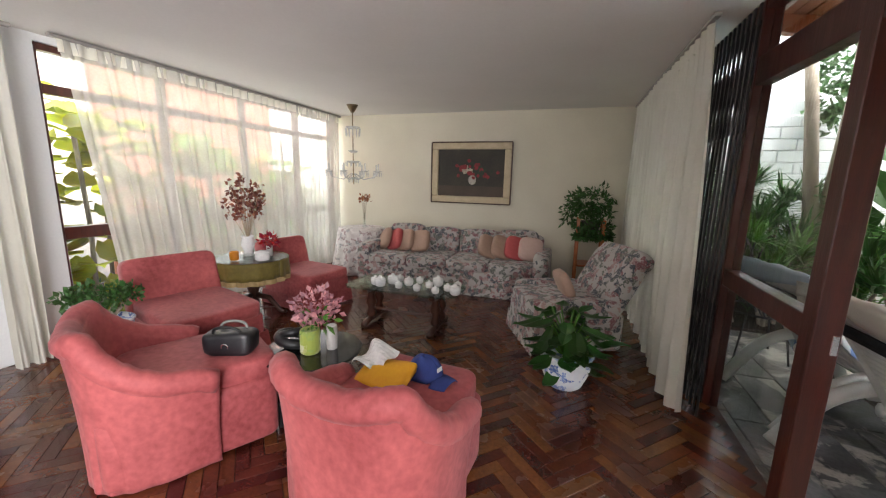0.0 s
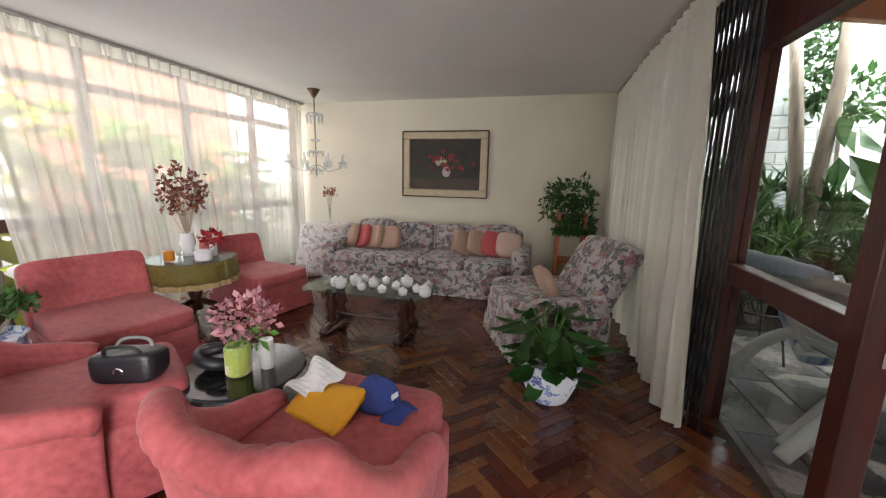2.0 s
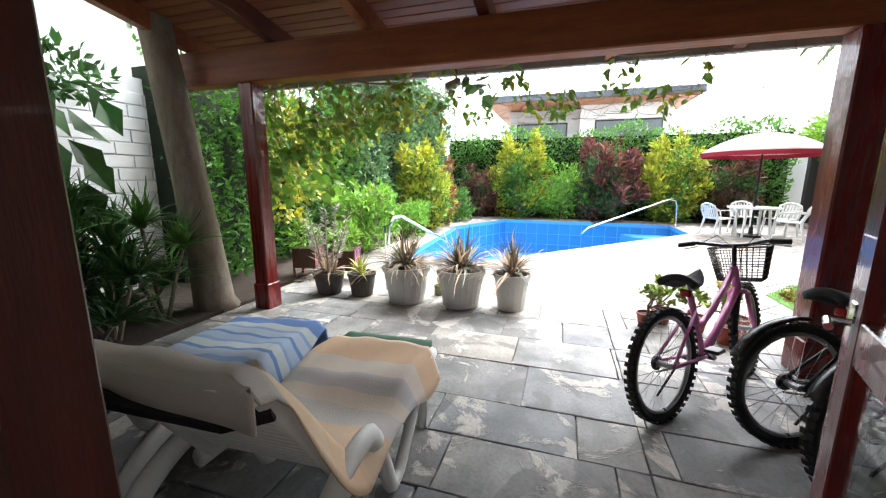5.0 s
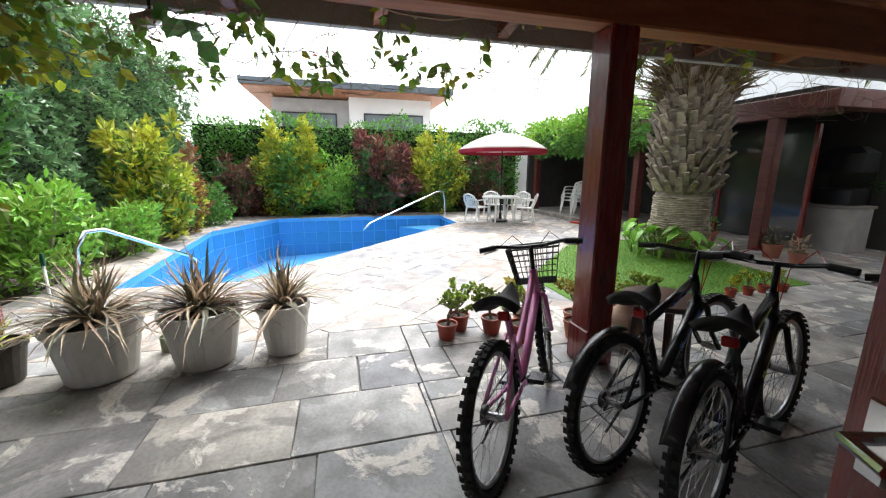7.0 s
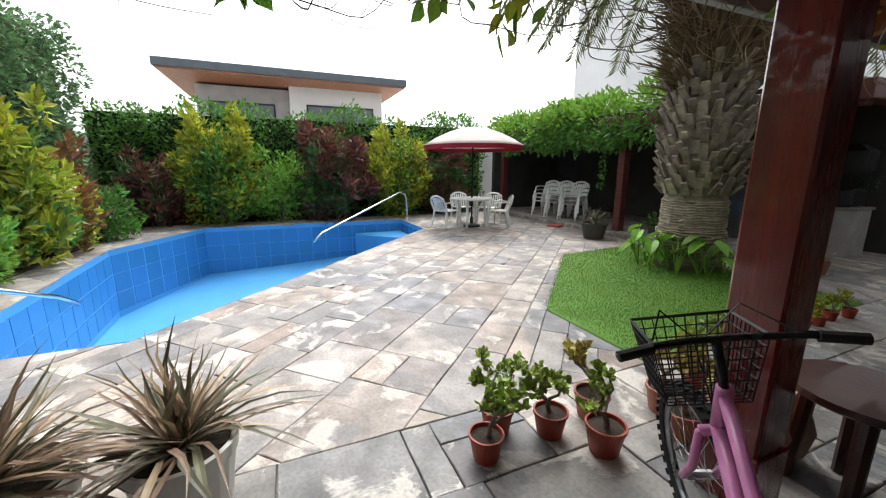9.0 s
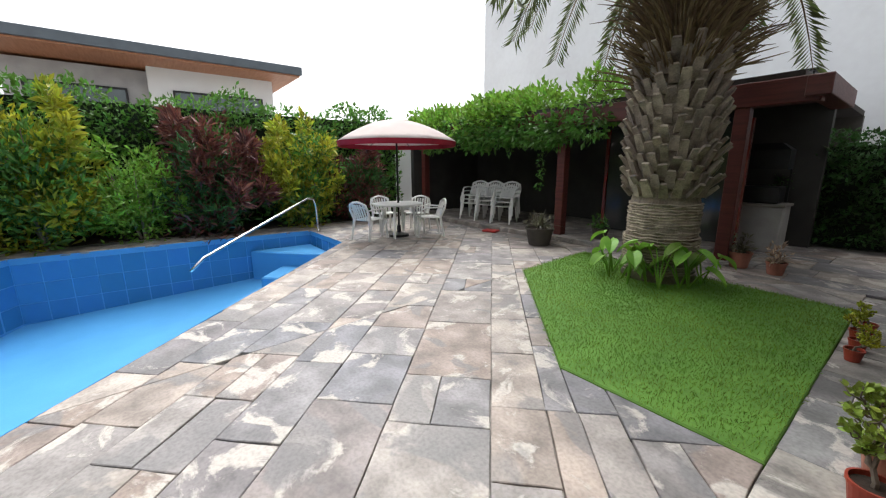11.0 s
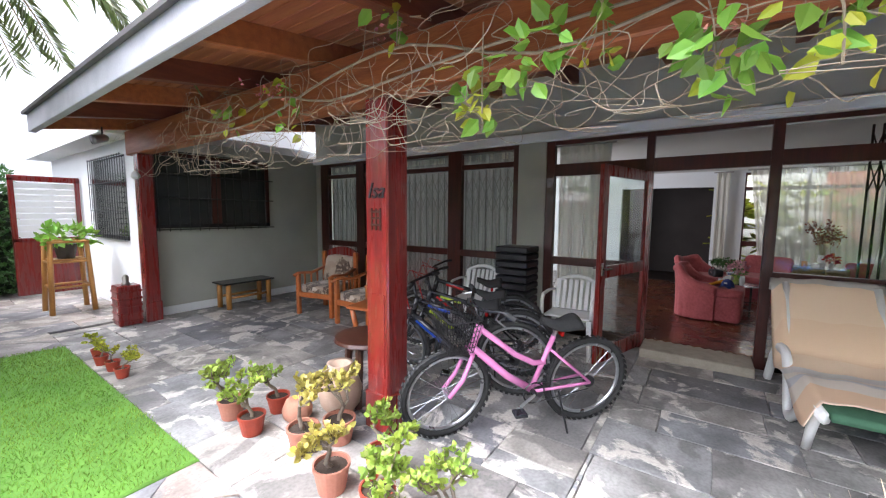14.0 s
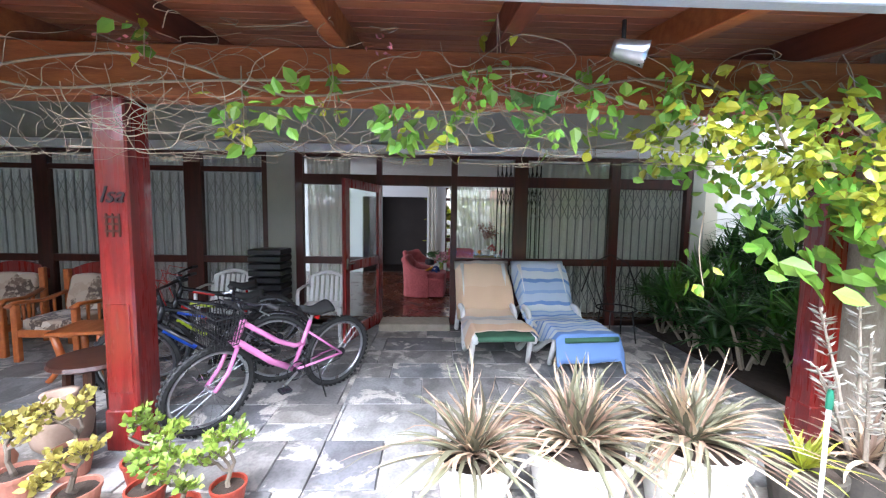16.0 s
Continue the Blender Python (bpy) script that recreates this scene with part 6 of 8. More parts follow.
m = Matrix.Translation((-0.25, 0, 0.38)) @ Matrix.Rotation(radians(-27), 4, "Y")
part("backrest", Build().cushion((0, 0, 0.26), (0.1, 0.37, 0.34), 0.35, 14, m, 0.01), FLORAL, fa, smooth=True)
part("head_roll", Build().cushion((-0.03, 0, 0.56), (0.11, 0.37, 0.09), 0.5, 12, m, 0.01), FLORAL, fa, smooth=True)
for s_ in (-1, 1):
    part("armrest", Build().cushion((0.06, 0.36 * s_, 0.38), (0.36, 0.075, 0.15), 0.35, 12), FLORAL, fa, smooth=True)
solo("seat_pillow", Build().cushion((0, 0, 0.1), (0.14, 0.05, 0.13), 0.55, 10), TAUPE, "taupe square pillow on the floral armchair", "pillow", pose(0.02, 1.6, FL + 0.43, -25, 0, 110), "", True)

# potted peace lily
pl = thing("peace_lily", "large leafy peace lily in a blue and white china pot", "potted plant", pose(0.03, 0.81, FL))
part("pot", Build().lathe([(0.11, 0), (0.12, 0.01), (0.165, 0.12), (0.175, 0.22), (0.19, 0.235), (0.19, 0.255), (0.165, 0.25), (0.16, 0.22), (0.0, 0.22)], 24), BLUEWHITE, pl, smooth=True)


def broad_leaf(b, base, a, l, w, rise, n=6):
    pts = [Vector(base)]

    def fn(u, v):
        r = l * u
        z = rise * math.sin(u * 2.2) * l
        ww = w * math.sin(math.pi * (0.06 + 0.92 * u) ** 0.8) * (v - 0.5) * 2
        up = 0.18 * abs(v - 0.5) * w * 2
        return (base[0] + r * math.cos(a) - ww * math.sin(a), base[1] + r * math.sin(a) + ww * math.cos(a), base[2] + z + up)
    b.sheet(fn, n, 4)


f = Build()
s = Build()
for k in range(62):
    a = random.uniform(0, 6.28)
    h = random.uniform(0.2, 0.52)
    r = 0.06 + 0.13 * random.random()
    base = (r * math.cos(a), r * math.sin(a), h)
    s.tube([(0, 0, 0.2), (base[0] * 0.5, base[1] * 0.5, h * 0.8), base], 0.005, 4)
    broad_leaf(f, base, a + random.uniform(-0.5, 0.5), random.uniform(0.13, 0.23), random.uniform(0.04, 0.06), random.uniform(-0.7, 0.25))
part("stem", s, L_MID, pl)
part("leaf", f, leaf_mat("glossy_dark_leaf", (0.04, 0.12, 0.02), (0.02, 0.07, 0.012), 0.3), pl)

# wooden plant stand with fern
ps = thing("plant_stand", "tall honey-coloured wooden plant stand in the corner", "plant stand", pose(0.25, 3.35, FL))
for sx in (-1, 1):
    for sy in (-1, 1):
        part("leg", Build().box(0.15 * sx - 0.02, 0.15 * sy - 0.02, 0, 0.15 * sx + 0.02, 0.15 * sy + 0.02, 0.95, 0.004), ORANGEWOOD, ps)
for z in (0.35, 0.72):
    part("shelf", Build().box(-0.17, -0.17, z, 0.17, 0.17, z + 0.025, 0.004), ORANGEWOOD, ps)
t = thing("corner_fern", "bushy dark green fern spilling from the plant stand", "potted plant", pose(0.25, 3.35, FL + 0.745))
part("pot", Build().lathe([(0.09, 0), (0.12, 0.18), (0.0, 0.17)], 16), DARKPOT, t)
f = Build()
for c, r in (((0, 0, 0.42), (0.27, 0.25, 0.17)), ((-0.12, -0.1, 0.28), (0.2, 0.2, 0.2)), ((0.14, -0.12, 0.05), (0.1, 0.1, 0.3)), ((-0.05, -0.2, -0.25), (0.12, 0.06, 0.1))):
    clump_leaves(f, c, r, 330, 0.075, (0, -0.1, -0.2), 0.4)
part("foliage", f, L_DARK, t)

# cloth-covered end table and its vase
t = thing("end_table", "round end table under a floor-length lace cloth", "table", pose(-2.98, 3.2, FL))


def endcloth(u, v):
    a = 2 * math.pi * u
    if v < 0.35:
        r = 0.34 * v / 0.35
        return (r * math.cos(a), r * math.sin(a), 0.66)
    k = (v - 0.35) / 0.65
    r = 0.34 + 0.09 * k + 0.03 * k * math.sin(a * 11)
    return (r * math.cos(a), r * math.sin(a), 0.66 - 0.65 * k)


part("cloth", Build().sheet(endcloth, 88, 14, 0.005), LACE, t, smooth=True)
part("column", Build().tube([(0, 0, 0), (0, 0, 0.64)], 0.05, 10), DARKWOOD, t)
t = thing("reed_vase", "slim glass vase with dried orange reeds", "flowers", pose(-2.9, 3.15, FL + 0.665))
part("vase", Build().lathe([(0.03, 0), (0.02, 0.05), (0.015, 0.2), (0.02, 0.22), (0.0, 0.02)], 12), GLASS, t)
s, f = Build(), Build()
for k in range(5):
    a = k * 1.3
    s.tube([(0, 0, 0.1), (0.05 * math.cos(a), 0.05 * math.sin(a), 0.5)], 0.003, 4)
    f.leaves(np.array([[0.05 * math.cos(a), 0.05 * math.sin(a), 0.42]] * 14) + np.random.normal(size=(14, 3)) * 0.02, np.random.normal(size=(14, 3)) + np.array([0, 0, 1]), 0.05, 0.5)
part("stem", s, VINESTEM, t)
part("leaf", f, leaf_mat("orange_reed", (0.30, 0.09, 0.03), (0.2, 0.06, 0.03)), t)

# jade plant in blue china by the window
t = thing("china_planter", "blue and white china planter with a jade plant", "potted plant", pose(-2.98, -0.2, FL))
t.scale = (0.78, 0.78, 0.86)
part("stand", Build().lathe([(0.15, 0), (0.16, 0.03), (0.1, 0.08), (0.1, 0.2), (0.16, 0.23), (0.16, 0.25), (0.0, 0.25)], 18), DARKWOOD, t)
part("pot", Build().lathe([(0.12, 0.25), (0.15, 0.27), (0.2, 0.36), (0.2, 0.44), (0.215, 0.46), (0.2, 0.47), (0.185, 0.44), (0.0, 0.43)], 22), BLUEWHITE, t, smooth=True)
s, f = Build(), Build()
for k in range(9):
    a = k * 0.7
    s.tube([(0, 0, 0.42), (0.12 * math.cos(a), 0.12 * math.sin(a), 0.55), (0.2 * math.cos(a), 0.2 * math.sin(a), 0.64)], [0.014, 0.01, 0.006], 5)
    clump_leaves(f, (0.2 * math.cos(a), 0.2 * math.sin(a), 0.66), (0.09, 0.09, 0.07), 60, 0.05, (0, 0, 0.3), 0.7, 0.3)
part("stem", s, BARK, t)
part("foliage", f, L_DARK, t)

# painting
pg = thing("still_life_painting", "framed dark still life of red and white roses in a vase", "painting", pose(-1.45, 3.748, 1.6, 0, 0, 0))
FRAMEC = mat("cream_gilt_frame", (0.56, 0.47, 0.32), (0.44, 0.36, 0.23), 12, 0.5, 0.2)
part("canvas", Build().box(-0.5, -0.02, -0.34, 0.5, -0.012, 0.34), mat("dark_oil_paint", (0.012, 0.010, 0.008), (0.05, 0.042, 0.026), 2.2, 0.6, 0.1), pg)
for x0, z0, x1, z1 in ((-0.6, 0.34, 0.6, 0.44), (-0.6, -0.44, 0.6, -0.34), (-0.6, -0.34, -0.5, 0.34), (0.5, -0.34, 0.6, 0.34)):
    part("frame_bar", Build().box(x0, -0.045, z0, x1, 0, z1, 0.012), FRAMEC, pg)
for x0, z0, x1, z1 in ((-0.605, 0.435, 0.605, 0.45), (-0.605, -0.45, 0.605, -0.435), (-0.612, -0.435, -0.598, 0.435), (0.598, -0.435, 0.612, 0.435)):
    part("frame_edge", Build().box(x0, -0.05, z0, x1, 0, z1, 0.003), DARKWOOD, pg)
part("painted_table", Build().box(-0.5, -0.023, -0.34, 0.5, -0.0205, -0.19), mat("painted_table_brown", (0.07, 0.045, 0.028), None, 4, 0.5), pg)
rp = random.Random(9)
for nm, col, spots in (("painted_red_rose", (0.30, 0.015, 0.02), 24), ("painted_white_rose", (0.55, 0.48, 0.36), 7), ("painted_leaf", (0.03, 0.045, 0.02), 14)):
    bb = Build()
    for k in range(spots):
        cx, cz, r = rp.gauss(0.02, 0.11), rp.gauss(0.02, 0.06), rp.uniform(0.025, 0.045)
        if nm == "painted_white_rose":
            cx, cz = rp.gauss(-0.06, 0.06), rp.gauss(0.06, 0.03)
        y = -0.022 - 0.0004 * k - (0.003 if nm == "painted_white_rose" else 0)
        bb.add([(cx + r * rp.uniform(0.7, 1.1) * math.cos(q * 0.628), y, cz + r * rp.uniform(0.7, 1.1) * math.sin(q * 0.628)) for q in range(10)], [tuple(range(10))])
    part(nm, bb, mat(nm, col, tuple(c * 0.4 for c in col), 30, 0.5), pg)
part("painted_vase", Build().add([(0.03 + 0.06 * math.cos(q * 0.4), -0.0265, -0.1 + 0.07 * math.sin(q * 0.4)) for q in range(16)], [tuple(range(16))]), mat("painted_vase_white", (0.5, 0.46, 0.4), (0.2, 0.18, 0.15), 8, 0.5), pg)

# chandelier
CRYSTAL = mat("crystal_glass", (0.80, 0.82, 0.80), (0.6, 0.62, 0.6), 20, 0.08, 0, alpha=0.45)
BRASS = mat("tarnished_brass", (0.22, 0.17, 0.10), (0.14, 0.10, 0.06), 10, 0.4, 0.1, metal=0.8)
cd = thing("chandelier", "hanging crystal chandelier with candle arms and glass drops", "chandelier", pose(-2.95, 2.95, 0))
part("ceiling_cup", Build().lathe([(0.02, CEILING - 0.1), (0.07, CEILING - 0.02), (0.08, CEILING)], 16), BRASS, cd, smooth=True)
part("stem", Build().tube([(0, 0, CEILING - 0.08), (0, 0, 1.4)], 0.008, 8), BRASS, cd)
for z, r in ((2.18, 0.1), (1.86, 0.07), (1.72, 0.1), (1.5, 0.07)):
    part("glass_bowl", Build().lathe([(0.015, z - 0.03), (r * 0.7, z - 0.02), (r, z), (r * 0.9, z + 0.004), (0.015, z - 0.01)], 16), CRYSTAL, cd, smooth=True)
drop = mesh("crystal_drop", Build().lathe([(0.002, 0), (0.009, -0.02), (0.006, -0.06), (0.001, -0.075)], 6), CRYSTAL)
for z, r, n in ((2.18, 0.1, 12), (2.13, 0.095, 12), (1.72, 0.1, 10), (1.5, 0.07, 8)):
    for k in range(n):
        a = 2 * math.pi * k / n
        part("crystal_drop", drop, None, cd).location = (r * math.cos(a), r * math.sin(a), z - 0.005)
for k in range(8):
    a = 2 * math.pi * k / 8 + 0.2
    ca, sa = math.cos(a), math.sin(a)
    arm = part("arm", Build().tube([(0.03 * ca, 0.03 * sa, 1.55), (0.15 * ca, 0.15 * sa, 1.47), (0.3 * ca, 0.3 * sa, 1.5), (0.36 * ca, 0.36 * sa, 1.58)], 0.008, 6), CRYSTAL, cd, smooth=True)
    part("candle_cup", Build().lathe([(0.02, 1.57), (0.05, 1.585), (0.052, 1.59), (0.012, 1.592), (0.01, 1.68), (0.0, 1.69)], 10, (0.36 * ca, 0.36 * sa, 0)), CRYSTAL, arm)
    for q in range(4):
        w = 2 * math.pi * q / 4
        part("crystal_drop", drop, None, cd).location = (0.36 * ca + 0.045 * math.cos(w), 0.36 * sa + 0.045 * math.sin(w), 1.58)


# ---- curtains ----
GREYCURTAIN = mat("grey_white_curtain", (0.50, 0.50, 0.48), (0.36, 0.36, 0.35), 5, 0.9, 0.1, translucent=0.25, stretch=(6, 6, 0.6))


def curtain(name, lab, x, y0, y1, z0, z1, folds, amp, material, lean=0.0, nv=10):
    t = thing(name, lab, "curtain")

    def fn(u, v):
        k = 0.35 + 0.65 * v
        ph = u * folds * 2 * math.pi
        xx = x + amp * k * (math.sin(ph) + 0.35 * math.sin(ph * 0.37 + 1)) + 0.01 * math.sin(v * 4 + u * 9)
        yy = y0 + (y1 - y0) * u + lean * v * (1 - u) + 0.02 * math.sin(ph * 0.5 + v * 2)
        return (xx, yy, z1 - (z1 - z0) * v)
    part("cloth", Build().sheet(fn, int(folds * 10), nv), material, t, smooth=True)

    def head(u, v):
        ph = u * folds * 2 * math.pi
        return (x + amp * 0.35 * math.sin(ph) + 0.004, y0 + (y1 - y0) * u, z1 - 0.09 * v)
    part("gathered_heading", Build().sheet(head, int(folds * 10), 2), WHITECURTAIN, t)
    part("rail", Build().box(x - 0.02, min(y0, y1) - 0.05, z1, x + 0.02, max(y0, y1) + 0.05, z1 + 0.025, 0.004), mat(name + "_rail", (0.35, 0.33, 0.30), None, 10, 0.5), t)
    return t


curtain("sheer_curtain", "floor-length sheer cream curtains over the garden windows", -3.66, 0.12, 3.68, FL + 0.02, CEILING - 0.03, 34, 0.034, SHEER, 0.24)
curtain("lined_curtain", "heavy pleated white curtains drawn along the porch windows", 0.68, 0.94, 3.62, FL + 0.02, CEILING - 0.03, 22, 0.04, WHITECURTAIN, -0.30)
curtain("side_curtain", "white curtain gathered by the side wall", -3.6, -0.42, -0.2, FL + 0.02, CEILING - 0.06, 5, 0.04, WHITECURTAIN)
curtain("dining_curtain", "white curtains behind the dining windows", 0.78, -6.9, -2.8, FL + 0.02, 2.45, 44, 0.03, GREYCURTAIN)
curtain("hall_curtain", "white curtain behind the fixed door light", 0.78, -2.2, -1.55, FL + 0.02, 2.45, 9, 0.03, WHITECURTAIN)


# ---- grilles ----
def grille(name, lab, x, bays, material, z0, z1, step=0.115, tag="grilles"):
    for y0, y1 in bays:
        t = thing(name, lab, "grille", None, tag)
        n = max(2, int((y1 - y0) / step))
        for k in range(n + 1):
            y = y0 + (y1 - y0) * k / n
            part("bar", Build().box(x - 0.006, y - 0.009, z0, x + 0.006, y + 0.009, z1, 0.002), material, t)
        lat = Build()
        for za, zb in ((z1 - 0.62, z1 - 0.08), (z0 + 0.15, z0 + 0.7)):
            for k in range(n):
                ya, yb = y0 + (y1 - y0) * k / n, y0 + (y1 - y0) * (k + 1) / n
                zm = (za + zb) / 2
                for p, q in (((ya, za), (yb, zm)), ((yb, zm), (ya, zb)), ((yb, za), (ya, zm)), ((ya, zm), (yb, zb))):
                    lat.tube([(x + 0.008, p[0], p[1]), (x + 0.008, q[0], q[1])], 0.006, 4, False)
        part("lattice", lat, material, t)


grille("folding_grille", "pale folding security grille behind the window glass", 0.87, [(-6.75, -6.0), (-5.74, -5.14), (-5.0, -3.9), (-3.62, -2.8), (1.14, 2.32), (2.48, 3.45)], GRILLEPAINT, 0.12, 2.2)
grille("folded_grille", "black folding security grille pushed together beside the door", 0.80, [(0.66, 1.32)], METALDARK, 0.12, 2.4, 0.065)

# ---- side garden beyond the curtains ----
for k in range(9):
    t = thing("side_garden_plant", "sunlit yellow-green broad-leaved plant outside the window", "plant", pose(-4.7 + 0.3 * math.sin(k * 2.1), 0.1 + 0.45 * k, -0.03), "side garden plants")
    f, s = Build(), Build()
    for q in range(44):
        a = random.uniform(0, 6.28)
        h = random.uniform(0.3, 2.4 - 0.08 * k)
        base = (0.2 * math.cos(a), 0.2 * math.sin(a), h)
        broad_leaf(f, base, a, random.uniform(0.3, 0.5), random.uniform(0.1, 0.17), random.uniform(-0.6, 0.3), 5)
    s.tube([(0, 0, 0), (0.03, 0.02, 1.0), (0, 0, 2.1)], 0.02, 6)
    part("stem", s, BARK, t)
    part("leaf", f, L_YELLOW if k < 4 else L_LIGHT, t)
structure("side_ground", Build().box(-6.0, -6, -0.034, -3.96, 4.6, 0.0), SOIL, "soil of the narrow side garden")
BRICKRED = mat("red_brick_paint", (0.34, 0.12, 0.07), (0.26, 0.09, 0.055), 5, 0.85, 0.3, world_space=True)
structure("brick_pier", Build().box(-5.98, 1.6, 0, -5.85, 4.6, 4.0, 0.01), BRICKRED, "red brick wall piece in the side garden")

# ---- porch: open door leaf ----
dl = tagged(new("door_1"), "open dark red wooden glazed door leaf swung onto the porch", "door", "", "structure")
dl.matrix_world = pose(0.99, -1.08, 0, 0, 0, -17)
for x0, x1 in ((0.0, 0.11), (0.94, 1.05)):
    part("stile", Build().box(x0, -0.022, 0.04, x1, 0.022, 2.05, 0.004), REDWOOD, dl)
for z0, z1 in ((0.04, 0.2), (0.92, 1.04), (1.94, 2.05)):
    part("rail", Build().box(0.11, -0.021, z0, 0.94, 0.021, z1, 0.004), REDWOOD, dl)
for z0, z1 in ((0.19, 0.93), (1.03, 1.95)):
    ob = part("pane", Build().box(0.1, -0.003, z0, 0.95, 0.003, z1), GLASS, dl)
    ob.visible_shadow = False
h = part("door_handle", Build().tube([(1.0, 0.02, 1.02), (1.0, 0.07, 1.02), (0.93, 0.08, 1.02)], 0.011, 8).tube([(1.0, -0.02, 1.02), (1.0, -0.07, 1.02), (0.93, -0.08, 1.02)], 0.011, 8), CHROME, dl, "steel lever handle")
part("handle_plate", Build().box(0.975, -0.026, 0.95, 1.02, 0.026, 1.08, 0.004), CHROME, h)
structure("strike_plate", Build().box(0.955, -0.054, 0.87, 0.978, -0.0505, 0.95, 0.002), CHROME, "steel strike plate on the door post")


# ---- bicycles ----
RUBBER = mat("black_rubber", (0.015, 0.015, 0.015), (0.03, 0.03, 0.03), 20, 0.8, 0.3)
BLACKPAINT = mat("black_gloss_paint", (0.02, 0.02, 0.024), None, 10, 0.25, 0)
PINKPAINT = mat("pink_gloss_paint", (0.72, 0.26, 0.52), (0.66, 0.22, 0.46), 10, 0.25, 0, rough_var=0.04)
LIME = mat("lime_paint", (0.48, 0.62, 0.02), None, 10, 0.3, 0)
BLUEP = mat("blue_paint", (0.02, 0.08, 0.5), None, 10, 0.3, 0)
REDP = mat("red_reflector", (0.5, 0.01, 0.01), None, 10, 0.2, 0)
ALLOY = mat("grey_alloy", (0.45, 0.46, 0.48), (0.35, 0.36, 0.38), 12, 0.3, 0.02, metal=0.9)


def bicycle(lab, m, paint, accent, basket, steer=12, mudguards=False, tilt=0.0, step=True):
    """A bicycle along +x (front), its tyres on the ground at x = -0.54 and 0.54."""
    R, WB = 0.335, 0.54
    bk = thing("bicycle", lab, "bicycle", m @ pose(0, 0, 0, tilt, 0, 0), "parked bicycles")

    def wheel(x):
        w = part("wheel", Build().tube([(x, -0.045, R), (x, 0.045, R)], 0.018, 10), ALLOY, bk)
        ty = Build().ring((x, 0, R), (0, 1, 0), R - 0.024, 0.024, 44, 8)
        for k in range(44):
            a = 2 * math.pi * k / 44
            for sy in (-0.016, 0.016):
                c = Vector((x + (R + 0.0) * math.cos(a + sy * 3), sy, R + R * math.sin(a + sy * 3)))
                mm = Matrix.Translation(c) @ Matrix.Rotation(-a, 4, "Y")
                ty.box(-0.004, -0.011, -0.013, 0.003, 0.011, 0.013, 0, mm)
        part("tyre", ty, RUBBER, w)
        part("rim", Build().ring((x, 0, R), (0, 1, 0), R - 0.058, 0.013, 44, 6), ALLOY, w, "silver alloy rim")
        sp = Build()
        for k in range(28):
            a = 2 * math.pi * k / 28
            sd = 0.028 if k % 2 else -0.028
            b0 = a + (0.9 if (k // 2) % 2 else -0.9)
            sp.tube([(x + 0.017 * math.cos(b0), sd, R + 0.017 * math.sin(b0)), (x + (R - 0.06) * math.cos(a), 0, R + (R - 0.06) * math.sin(a))], 0.0013, 4, False)
        tagged(part("spoke", sp, CHROME, w), "", "", "", "stuff")
        return w
    wheel(-WB)
    bb = (-0.1, 0, 0.29)
    head_t, head_b = (0.33, 0, 0.80), (0.37, 0, 0.66)
    seat_t = (-0.24, 0, 0.70)
    fr = Build()
    if step:
        fr.tube([head_t, (0.05, 0, 0.58), (-0.1, 0, 0.5), (-0.19, 0, 0.5)], 0.02, 10)
        fr.tube([head_b, (0.1, 0, 0.42), bb], 0.026, 10)
    else:
        fr.tube([head_t, (-0.22, 0, 0.66)], 0.022, 10)
        fr.tube([head_b, (0.1, 0, 0.44), bb], 0.03, 10)
    fr.tube([bb, seat_t], 0.019, 10)
    fr.tube([(head_t[0] - 0.01, 0, head_t[2] + 0.02), head_b], 0.026, 10)
    for sy in (-1, 1):
        fr.tube([(bb[0], 0.03 * sy, bb[2]), (-WB, 0.06 * sy, R)], 0.011, 8)
        fr.tube([(seat_t[0] + 0.02, 0.02 * sy, 0.6), (-WB, 0.06 * sy, R)], 0.010, 8)
    part("frame", fr, paint, bk, smooth=True)
    if accent:
        part("frame_stripe", Build().tube([(0.33, 0, 0.615), (0.1, 0, 0.435)], 0.0315, 10), accent, bk)
        part("frame_stripe", Build().tube([(0.22, 0, 0.765), (0.02, 0, 0.71)], 0.0235, 10), accent, bk)
    # steering group turned about the head tube
    pv = Vector(head_b)
    sm = Matrix.Translation(pv) @ Matrix.Rotation(radians(steer), 4, (Vector(head_t) - pv).normalized()) @ Matrix.Translation(-pv)

    def turned(bld):
        bld.v = [tuple(sm @ Vector(p)) for p in bld.v]
        return bld
    fk = Build()
    for sy in (-1, 1):
        fk.tube([(0.385, 0.05 * sy, 0.63), (0.45, 0.055 * sy, 0.45), (WB, 0.055 * sy, R)], 0.015, 8)
    fk.tube([(0.385, -0.05, 0.635), (0.385, 0.05, 0.635)], 0.018, 8)
    part("fork", turned(fk), paint, bk, smooth=True)
    x = WB
    w = part("wheel", turned(Build().tube([(x, -0.045, R), (x, 0.045, R)], 0.018, 10)), ALLOY, bk)
    ty = Build().ring((x, 0, R), (0, 1, 0), R - 0.024, 0.024, 44, 8)
    for k in range(44):
        a = 2 * math.pi * k / 44
        for sy in (-0.016, 0.016):
            c = Vector((x + R * math.cos(a + sy * 3), sy, R + R * math.sin(a + sy * 3)))
            ty.box(-0.004, -0.011, -0.013, 0.003, 0.011, 0.013, 0, Matrix.Translation(c) @ Matrix.Rotation(-a, 4, "Y"))
    part("tyre", turned(ty), RUBBER, w)
    part("rim", turned(Build().ring((x, 0, R), (0, 1, 0), R - 0.058, 0.013, 44, 6)), ALLOY, w, "silver alloy rim")
    sp = Build()
